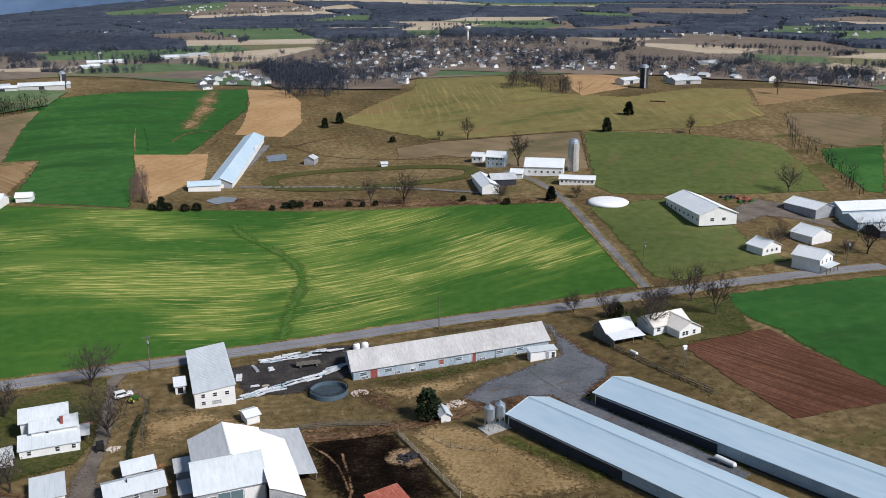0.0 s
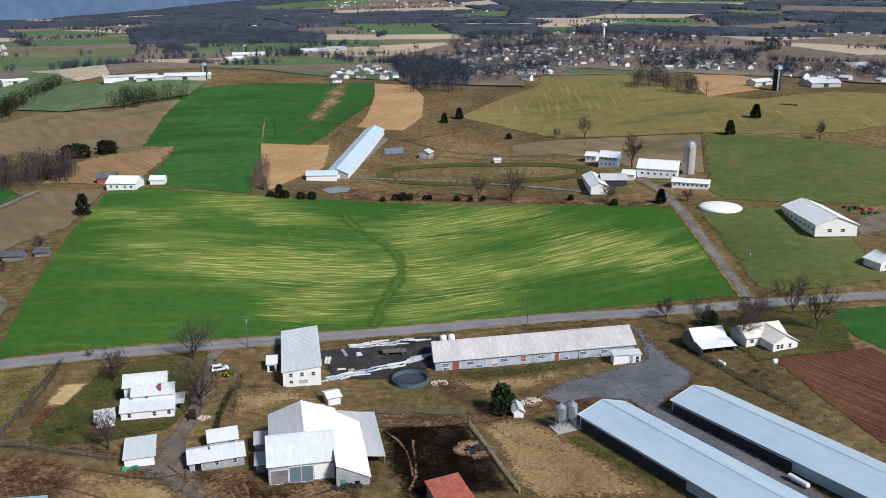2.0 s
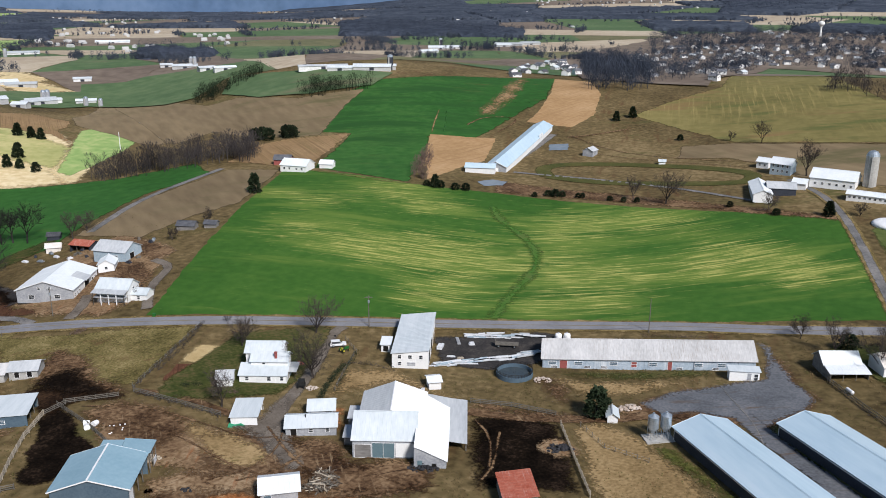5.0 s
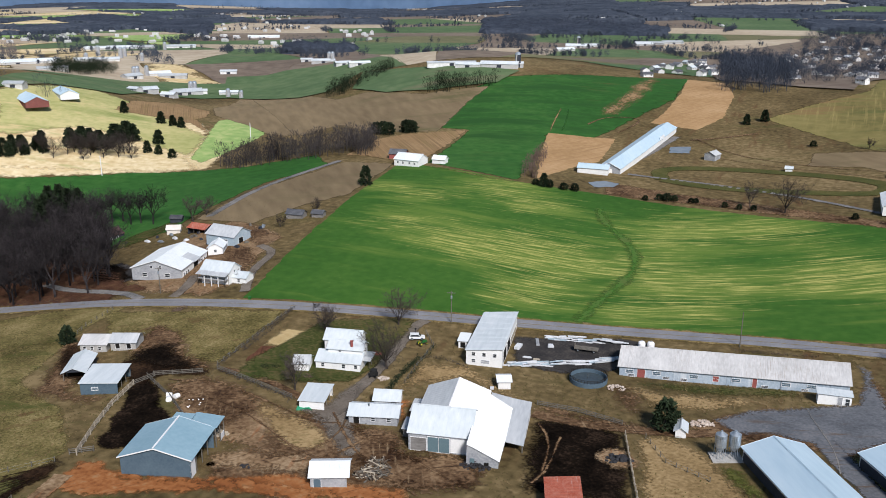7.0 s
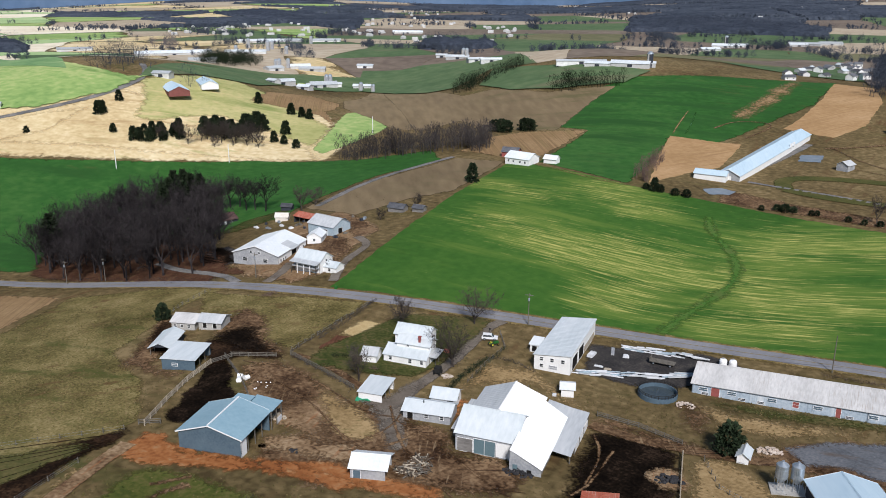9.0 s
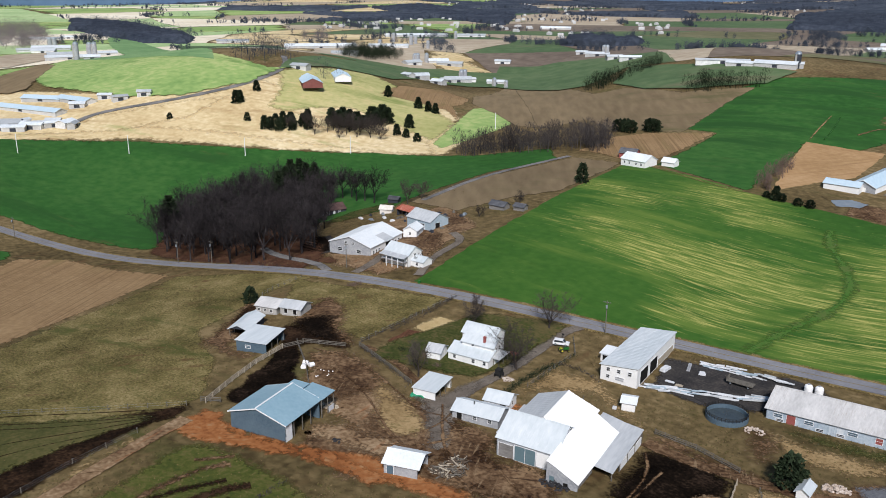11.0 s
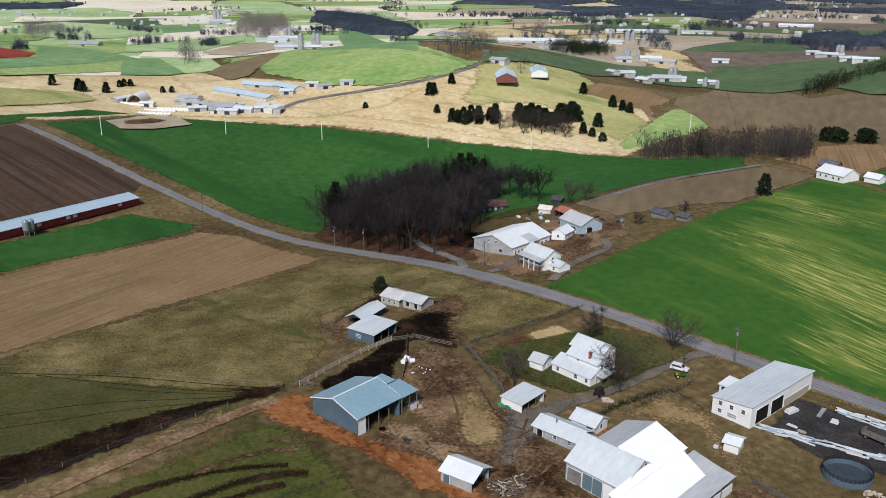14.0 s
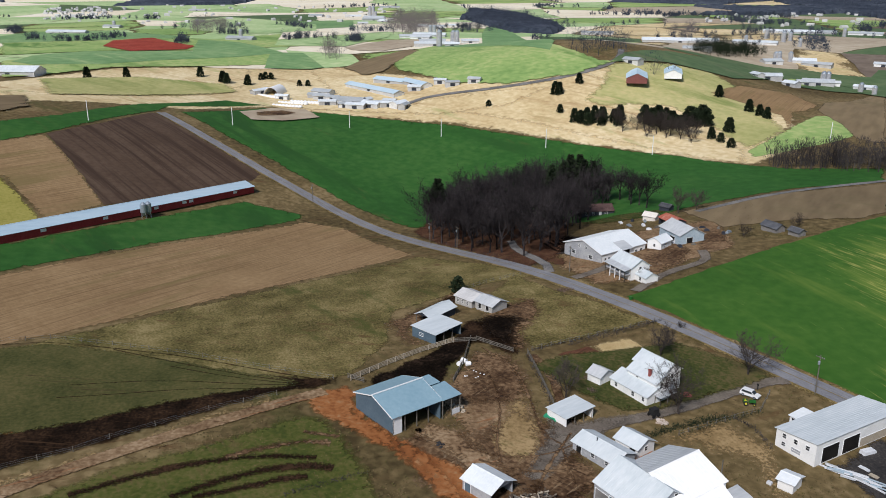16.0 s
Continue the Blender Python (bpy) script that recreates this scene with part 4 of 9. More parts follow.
    ("lawn", "patchy lawn round the farmhouse", [(-112.8, 158.6), (-114, 182.8), (-115, 196.5), (-91.2, 212.7), (-85, 194), (-80.7, 176.9), (-81.2, 166.5), (-91.2, 159.6), (-108.3, 151.9)]),
    ("lawn", "mown grass round the bungalow", [(48.2, 247.4), (75.1, 257.1), (92.2, 259.8), (89.9, 227.5), (61.9, 219), (57.7, 227.9), (44.4, 226.3)]),
]
# Dry grass slope, its sunlight put into the base colour
drape("field", [(-374, -61.1), (-449.3, -47.7), (-478.8, 24.3), (-513.2, 87.2), (-449, 201.1), (-399.3, 260.6), (-353.6, 312), (-318.1, 338.3), (-342.7, 381.8), (-426.1, 397.5), (-520.4, 389.3), (-506.6, 295.6), (-545.2, 220.7), (-715.6, 128.9), (-647.5, -36.4), (-528.7, -108.5)], M["hill_tan"], "dry tan grass slope coloured as in the sun", lift=0.1, step=6, wobble=1, seed=39, fade=6)
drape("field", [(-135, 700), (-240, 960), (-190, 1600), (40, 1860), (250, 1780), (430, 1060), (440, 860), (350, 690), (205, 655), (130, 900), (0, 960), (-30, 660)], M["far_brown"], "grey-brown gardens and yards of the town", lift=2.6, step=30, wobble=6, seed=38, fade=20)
# where the wheat has yellowed: x, y and reach
THIN = [(-152, 289, 15), (-143, 361, 18), (-113, 344, 14), (-112, 291, 14), (-123, 276, 9), (-104, 278, 12), (-88, 302, 14), (-76, 280, 12), (-69, 289, 9), (-72, 257, 11), (-76, 247, 9), (-166, 328, 12), (-189, 332, 8), (-48, 353, 18), (-15, 361, 16), (-53, 328, 14), (19, 330, 14), (23, 319, 12), (36, 315, 10), (8, 307, 12), (40, 301, 8), (55, 313, 8), (-43, 296, 13), (-32, 281, 14), (-21, 267, 11), (-38, 254, 8), (-14, 296, 10)]


def drill_rows(ob):
    """Values along and across the curving drill rows, and how far the crop has thinned."""
    me = ob.data
    p = np.array([q.co for q in me.vertices])
    x, y = p[:, 0], p[:, 1]
    turn = np.radians(np.interp(np.arange(-300, 120), (-220, -150, -75, -55, 0, 60), (14, 10, 7, 20, 25, 24)))
    across = y - np.interp(x, np.arange(-300, 120), np.cumsum(np.tan(turn))) * np.interp(y, (200, 300, 380), (0.8, 1.0, 1.25))
    thin = 1 - np.prod([1 - 0.8 * np.exp(-((x - a) ** 2 / 1.6 + (y - b) ** 2) / (2 * (0.95 * r) ** 2)) for a, b, r in THIN], axis=0)
    for name, value in (("along", x), ("across", across), ("thin", thin)):
        me.attributes.new(name, "FLOAT", "POINT").data.foreach_set("value", np.ascontiguousarray(value))


for i, (cover, label, poly) in enumerate(FIELDS):
    away = 1.25 if min(math.hypot(x + 50, y - 200) for x, y in poly) > 420 else 0.0
    sheet_ob = drape("field", poly, M[cover], label, lift=0.15 + away + (0.025 if away else 0.012) * i, step=6 if away else 3.0, wobble=0.5, seed=40 + i, fade=9 if cover in ("hill_gold_sun", "hill_tan") else 2)
    if cover == "wheat_streaky":
        drill_rows(sheet_ob)

PATCHES = [
    ("stubble_brown", "worn brown strip in the wheat", "field", [(-182, 666.8), (-171.9, 680.5), (-153.8, 592.4), (-153.4, 537.5), (-166.7, 525.9), (-172.1, 574.5)], 0.34, 16),
    ("mud_brown", "brown trampled ground along the fence", "field", [(-107, 403.1), (-82.6, 401), (-44.2, 399.1), (-6.2, 391.1), (17.5, 384.6), (45.3, 377.3), (55.5, 376.7), (53.2, 367.2), (29.5, 371.1), (-11.2, 379.7), (-58.3, 383.2), (-98.8, 377.9)], 0.2, 5),
    ("mud", "black wet mud of the corral", "yard", [(-127.2, 132.6), (-127.6, 139.1), (-122.7, 139.3), (-109.2, 130.8), (-104.0, 128.6), (-93.4, 128.7), (-96.6, 119.7), (-101.6, 112.3), (-105.4, 109.6), (-108.5, 109.8), (-117.9, 122.2)], 0.27, 2),
    ("mud_dark", "trampled black-brown ground round the sheds", "yard", [(-162.3, 135.9), (-169.4, 145.2), (-168.4, 148.3), (-153.6, 139.7), (-144.4, 135.8), (-136.9, 136.4), (-128.3, 132.5), (-129.4, 127.4), (-138.3, 127.2), (-149.7, 129.2)], 0.2, 4),
    ("mud_brown", "reddish brown trodden slope by the stable", "yard", [(-154.9, 154.9), (-159.2, 165.2), (-155.1, 170.9), (-143.0, 168.0), (-130.3, 159.3), (-116.1, 154.8), (-113.1, 149.3), (-124.0, 144.3), (-136.8, 141.7)], 0.22, 7),
    ("mud_dark", "black churned cattle track", "yard", [(-146.6, 144.7), (-142.7, 148.3), (-131.0, 150.3), (-117.9, 152.9), (-113.6, 150.2), (-124.8, 143.1), (-122.3, 136.0), (-127.0, 133.2), (-137.7, 139.2)], 0.26, 3.5),
    ("mud_brown", "brown trampled halo round the sheds", "yard", [(-148.8, 118.2), (-161.6, 132.8), (-174.7, 146.0), (-176.9, 152.7), (-168.8, 150.9), (-152.0, 140.4), (-138.3, 127.2), (-127.4, 129.3), (-125.1, 122.6), (-135.7, 119.0)], 0.19, 7),
    ("gravel_dark", "grey gravel where the farm tracks meet", "yard", [(-88.7, 150.5), (-81.2, 150.4), (-74.7, 149.1), (-73.8, 155.5), (-74.6, 163.3), (-70.6, 161.6), (-67.9, 151.4), (-67.1, 145.1), (-59.4, 139.2), (-59.4, 135.6), (-68.1, 141.2), (-75.6, 145.1)], 0.42, 4),
    ("track_dirt", "pale bare earth before the machine shed", "yard", [(-87.6, 120.4), (-80.6, 128.0), (-69.5, 132.4), (-60.4, 135.0), (-54.9, 137.8), (-49.2, 134.4), (-58.3, 126.9), (-70.2, 120.9), (-80.5, 116.3)], 0.28, 6),
    ("mud_brown", "rutted brown yard before the dairy barn", "yard", [(-66.3, 144.1), (-65.2, 153.3), (-53.6, 154.4), (-47.3, 147.5), (-36.8, 153.0), (-29.0, 149.3), (-24.7, 139.4), (-39.9, 129.5), (-49.8, 131.3), (-57.9, 135.8)], 0.235, 7),
    ("mud_brown", "brown trodden slope of the paddock", "yard", [(-122.6, 139.9), (-116.1, 151), (-106.7, 151.8), (-90.1, 149), (-87, 139), (-89.3, 130.6), (-95.1, 125), (-106, 129.4)], 0.25, 7),
    ("track_dirt", "bare tan paddock", "yard", [(-105, 130.3), (-98.3, 141), (-90.1, 149), (-78.3, 146.9), (-65.7, 142.2), (-59.2, 137.7), (-65.4, 127.6), (-71.8, 123.4), (-81.5, 124.6), (-93.4, 123.8)], 0.22, 8),
    ("dry_grass", "tan dry grass in the paddock", "field", [(-98.0, 147.3), (-90.7, 147.6), (-77.3, 146.0), (-66.2, 141.5), (-64.5, 137.0), (-69.5, 132.4), (-80.1, 134.6), (-89.8, 139.9)], 0.27, 5),
    ("mud_dark", "dark muddy tractor way", "yard", [(-109.7, 107.2), (-111.7, 97.1), (-114.9, 85.8), (-116.2, 77.4), (-108.6, 73.6), (-104.4, 62.2), (-101.2, 50.0), (-98.0, 38.5), (-96.0, 27.4), (-89.9, 12.7), (-67.5, 20.6), (-74.8, 33.2), (-80.9, 45.6), (-84.0, 52.9), (-90.5, 63.7), (-97.8, 75.5), (-102.7, 85.8), (-104.8, 96.7), (-107.0, 105.6)], 0.26, 3),
    ("dry_grass", "dry grass strip beside the orange track", "field", [(-103.9, 96.7), (-101.7, 85.8), (-96.6, 75.6), (-89.4, 63.8), (-82.8, 53.1), (-76.6, 43.3), (-71.8, 34.1), (-65.5, 21.3), (-60.7, 23.0), (-68.4, 35.0), (-74.4, 43.8), (-84.0, 58.6), (-93.2, 75.7), (-100.1, 88.5)], 0.3, 2),
    ("orange_dirt", "bare orange earth round the machine shed", "track", [(-103.0, 98.0), (-106.2, 102.3), (-105.7, 105.4), (-99.4, 105.1), (-83.1, 111.0), (-71.4, 118.9), (-60.1, 121.6), (-51.7, 125.4), (-52.7, 117.8), (-65.5, 113.2), (-79.2, 106.5), (-94.2, 100.8), (-100.4, 94.5)], 0.29, 3),
    ("orange_dirt", "orange earth bank beside the white shed", "track", [(-102.0, 94.5), (-95.2, 98.8), (-89.0, 104.6), (-78.2, 111.7), (-71.2, 119.8), (-63.2, 125.7), (-54.3, 127.3), (-47.4, 130.4), (-40.3, 133.7), (-36.3, 129.4), (-44.5, 124.3), (-55.3, 118.9), (-64.0, 117.1), (-70.8, 113.6), (-79.2, 108.1), (-89.0, 100.6), (-96.5, 95.6)], 0.25, 3),
    ("bank_green", "green bank with worn brown arcs", "field", [(-56.9, 32.6), (-65.2, 41.8), (-73.6, 54.6), (-81.4, 70.4), (-89.3, 85.8), (-92.7, 93.5), (-88.0, 99.1), (-76.0, 103.1), (-62.2, 106.4), (-52.2, 107.9), (-39.7, 87.7), (-33.3, 61.2)], 0.2, 4),
    ("mud_brown", "reddish brown ground by the slurry tank", "yard", [(-26.7, 205.1), (-21, 210.6), (-13.3, 201.8), (-10.1, 193.2), (-13.4, 186.7), (-20.3, 194.4)], 0.24, 7),
    ("mud_brown", "brown fringe of the cattle yard", "yard", [(-36.6, 182.8), (-29.6, 185.4), (-18.3, 186.6), (-11.3, 187.1), (-4.1, 188.5), (-2.4, 184.6), (-12.3, 180.6), (-24.8, 179.9), (-34.6, 178.4)], 0.29, 4),
    ("orange_dirt", "orange bare spots in the pasture", "yard", [(-106.1, 24.6), (-106.3, 31.2), (-103.2, 32.8), (-100.8, 28.4), (-101.6, 25.8)], 0.3, 2.5),
    ("orange_dirt", "orange bare spots in the pasture", "yard", [(-94.6, 27.7), (-93.6, 32.4), (-90.1, 33.5), (-89.3, 29.2)], 0.3, 2.5),
    ("track_dirt", "faint tan cow path across the pasture", "yard", [(-136.9, 38.3), (-135.9, 40.5), (-122.3, 39.8), (-107.8, 37), (-105.9, 34.9), (-114.3, 35.5)], 0.24, 3),
    ("lawn", "green grass beside the poultry house", "field", [(-19.2, 211.4), (-4.3, 216.3), (10.5, 222.6), (21.2, 224), (19.9, 218.2), (8.3, 213.1), (-3.2, 208.2), (-18.3, 206.6)], 0.2, 5),
    ("bank_green", "green grass strip between the poultry houses", "field", [(32.7, 192.9), (39.3, 197.8), (43.9, 189.4), (52.3, 177.6), (59.7, 167.9), (65.3, 160.1), (63.7, 151.9), (57.7, 154.7), (50.7, 162.5), (41.9, 176)], 0.22, 4),
    ("bank_green", "green grass strip along the poultry house", "field", [(9.1, 175.8), (15.1, 179.7), (24.3, 167.9), (36.5, 155.7), (32.1, 151.1), (19.7, 164.6)], 0.22, 5),
    ("mud", "black churned mud of the cattle yard", "yard", [(-34, 177.4), (-18.9, 184.2), (-10.6, 181.7), (3.2, 150.2), (-20.2, 143.6), (-28, 160.8)], 0.24),
    ("mud_brown", "rutted brown ground between the barns", "yard", [(-85.9, 149.5), (-77.5, 157.8), (-70, 158), (-58.7, 150.6), (-48.5, 141.2), (-30.2, 140.1), (-43.1, 130.4), (-70.5, 121.3), (-83.6, 131.7)], 0.225, 12.0),
    ("yard_dark", "black yard beside the workshop barn", "yard", [(-227.7, 189.8), (-230.9, 201.8), (-228.4, 209.1), (-206.1, 202.4), (-200.3, 193.2), (-208.7, 185.7)], 0.22, 2.0),
    ("leaf_litter", "rusty leaf litter beside the drive", "yard", [(-226.2, 182.8), (-208.7, 185.7), (-197.3, 191.6), (-182.3, 188.9), (-200.8, 181.8), (-212.4, 177.7)], 0.23, 2.0),
    ("mud_brown", "brown yard of the second farm", "yard", [(-210.7, 225.7), (-203.2, 237.6), (-182.9, 236.1), (-167.1, 222.3), (-177.7, 212.9), (-197.3, 214.9)], 0.22, 4.0),
    ("mud_brown", "brown dirt behind the stock barn", "yard", [(-210.6, 249.8), (-201.6, 258.1), (-179.2, 249.9), (-180.3, 235.5)], 0.22, 4.0),
    ("track_dirt", "pale bare pad in the cattle yard", "yard", [(-13.4, 170.3), (-9.8, 173.4), (-3.5, 170.4), (-2.3, 165.9), (-7.9, 163), (-12.5, 165.6)], 0.3, 3.0),
    ("mud_brown", "rutted brown farmyard", "yard", [(-83.2, 117.6), (-73.3, 142.7), (-68, 152.8), (-49.3, 148.7), (-31, 150.8), (-25.1, 141.7), (-60.3, 113.2), (-78.4, 112.2)], 0.21),
    ("mud_brown", "brown dirt round the gravel lot", "yard", [(-0, 187.8), (2.4, 199.9), (11.4, 208.9), (32.3, 221.8), (30.2, 243.3), (33.9, 244.7), (40.3, 228.7), (47.9, 211.3), (44.1, 199), (35.1, 190.1), (27.6, 190.7), (14.8, 187.2)], 0.21, 6.0),
    ("gravel_blue", "blue-grey gravel lot and drive", "yard", [(4, 198.3), (10.5, 206.5), (21.2, 214.3), (32.3, 221), (31.5, 236), (28.5, 246.5), (33.3, 242.5), (38.9, 223.6), (45.5, 210.2), (41.9, 202.4), (34.1, 192.9), (44.4, 178.6), (55.8, 161.3), (51.2, 160.3), (39.8, 177.7), (28.7, 194.9), (17.6, 195.2), (10.4, 191.8)], 0.25, 2.5),
    ("yard_dark", "black gravel storage yard", "yard", [(-61, 219.6), (-32, 235.9), (-21.7, 236.9), (-17.6, 225.7), (-27.3, 210.8), (-38, 202.9), (-52, 200.8)], 0.23, 2.5),
    ("dry_grass", "tan dry grass between barn and workshop", "field", [(-75.8, 189.8), (-61.5, 195.3), (-49, 188.7), (-36.9, 185), (-35.7, 179.4), (-57.4, 185.7), (-64.1, 172.8), (-67.2, 166.8), (-72.6, 171)], 0.2, 8.0),
    ("dry_grass", "tan dry grass behind the poultry house", "field", [(-22.2, 206.5), (-7.7, 207.6), (18, 216.7), (21, 215), (10, 207.9), (2.4, 199.9), (-11.6, 196.6)], 0.2, 6.0),
    ("orange_dirt", "orange earth at the barn corner", "yard", [(-68.2, 164.2), (-66.2, 169.4), (-62, 168.7), (-56.9, 158.3), (-58.1, 153.6), (-63.1, 157.6)], 0.26),
    ("straw", "straw-covered garden bed", "garden", [(-116.6, 170.9), (-120.7, 184.4), (-108.8, 188.6), (-103.4, 178.8)], 0.3, 1.5),
    ("garden_soil", "dug garden soil", "garden", [(-113.5, 161.6), (-116.5, 171.3), (-103, 178.5), (-99.7, 168.4)], 0.28, 1.5),
    ("dry_grass", "tan dry grass bank beside the cattle yard", "field", [(-9.5, 180.1), (-2.3, 185), (7.7, 180.5), (21.5, 166.1), (31.9, 151.5), (6.8, 145.3), (-1.1, 160.6)], 0.2, 5.0),
    ("red_clay", "bare red clay building site", "field", [(-859.4, -80.9), (-958.0, -87.2), (-1003.4, -49.9), (-923.5, -22.0), (-845.7, 11.5), (-799.8, 7.2), (-775.7, -42.0)], 3.2),
    ("mud_brown", "dry brown pond bed in the wheat", "pond", [(-486.3, 76.3), (-498.6, 94.6), (-491.2, 104.9), (-480.1, 94.3), (-473.9, 78.2)], 2.8, 3.0),
    ("gravel_dark", "rutted gravel where the drives meet", "yard", [(-82.9, 151.4), (-79.1, 155.6), (-81.2, 168.2), (-77.8, 169.2), (-68.6, 153), (-57.2, 140.4), (-57.5, 135.4), (-67.3, 140.7), (-75.4, 146.8), (-82, 147.9)], 0.39, 3.0),
    ("leaf_litter", "brown leaf litter under the trees", "ground", [(-277.7, 146.7), (-244.8, 153.0), (-216.3, 164.2), (-188.2, 175.3), (-200.5, 191.8), (-228.5, 204.4), (-263.1, 218.6), (-292.7, 205.5), (-308.9, 182.4), (-304.2, 164.0)], 0.3, 4),
    ("track_dirt", "bare farmyard earth", "yard", [(-192.9, 184.4), (-219.1, 204.9), (-225, 244), (-222.5, 269.2), (-183.8, 253), (-169.1, 226.6), (-158.7, 209.9), (-161.2, 188.5)], 0.2),
    ("mud", "dark trampled mud between stable and cattle shed", "yard", [(-145.0, 144.4), (-147.1, 152.4), (-144.8, 159.0), (-139.2, 161.2), (-129.5, 155.4), (-119.1, 154.2), (-123.8, 147.2), (-130.1, 144.8)], 0.3, 6),
    ("orange_dirt", "orange earth trodden along the shed wall", "track", [(-98.7, 92.6), (-104.1, 97.8), (-105.8, 103.8), (-103.3, 108.3), (-91.5, 105.0), (-81.7, 111.9), (-73.8, 114.1), (-60.5, 119.9), (-57.0, 118.2), (-68.6, 111.9), (-80.8, 103.7), (-90.2, 96.4)], 0.31, 3),
    ("mud", "black wet yard beside the workshop barn", "yard", [(-225.0, 191.1), (-230.6, 200.1), (-233.5, 206.9), (-221.3, 205.6), (-201.0, 195.2), (-206.6, 191.1), (-215.4, 189.1)], 0.3, 3),
    ("lawn", "grass below the grove house", "yard", [(-252.5, 216.3), (-259.0, 235.7), (-257.3, 248.4), (-254.2, 262.2), (-246.7, 256.0), (-243.0, 240.2), (-243.5, 223.1)], 0.28, 4),
    ("water", "small grey farm pond", "pond", [(-112.3, 394.4), (-106.8, 401.8), (-98.4, 401.1), (-98.8, 393.2), (-106.4, 387.9)], 0.3),
    ("water", "square grey farm pond", "pond", [(-101.4, 486), (-91.5, 492.1), (-87.8, 478.3), (-97.8, 473.4)], 0.3),
]
for i, (cover, label, cat, poly, lift, *fd) in enumerate(PATCHES):
    fade = fd[0] if fd else 6.0
    drape("patch", poly, M[cover], label, cat, lift=lift + 0.35, step=2.2, wobble=0.6, seed=90 + i, fade=fade)

SWALE = [(-90.3, 356.5), (-83.0, 341.1), (-69.3, 327.1), (-57.8, 312.3), (-51.7, 297.3), (-49.8, 281.3), (-50.1, 265.4), (-50.0, 250.8), (-48.9, 240.3)]
ribbon("swale", SWALE, 6.5, M["swale"], "dull green grassed waterway through the wheat", "swale", lift=0.3, across=6, worn=True)
ribbon("swale", [(-83.2, 420.4), (-91.3, 433.8), (-83.6, 447.3), (-53.9, 456.4), (-14, 453.7), (12.6, 443.5), (17.2, 431.8), (10.8, 422), (-19.2, 420), (-61.4, 416.1), (-83.2, 420.4)], 9, M["oval"], "dull olive oval track in the meadow", "track", lift=0.3, across=6)
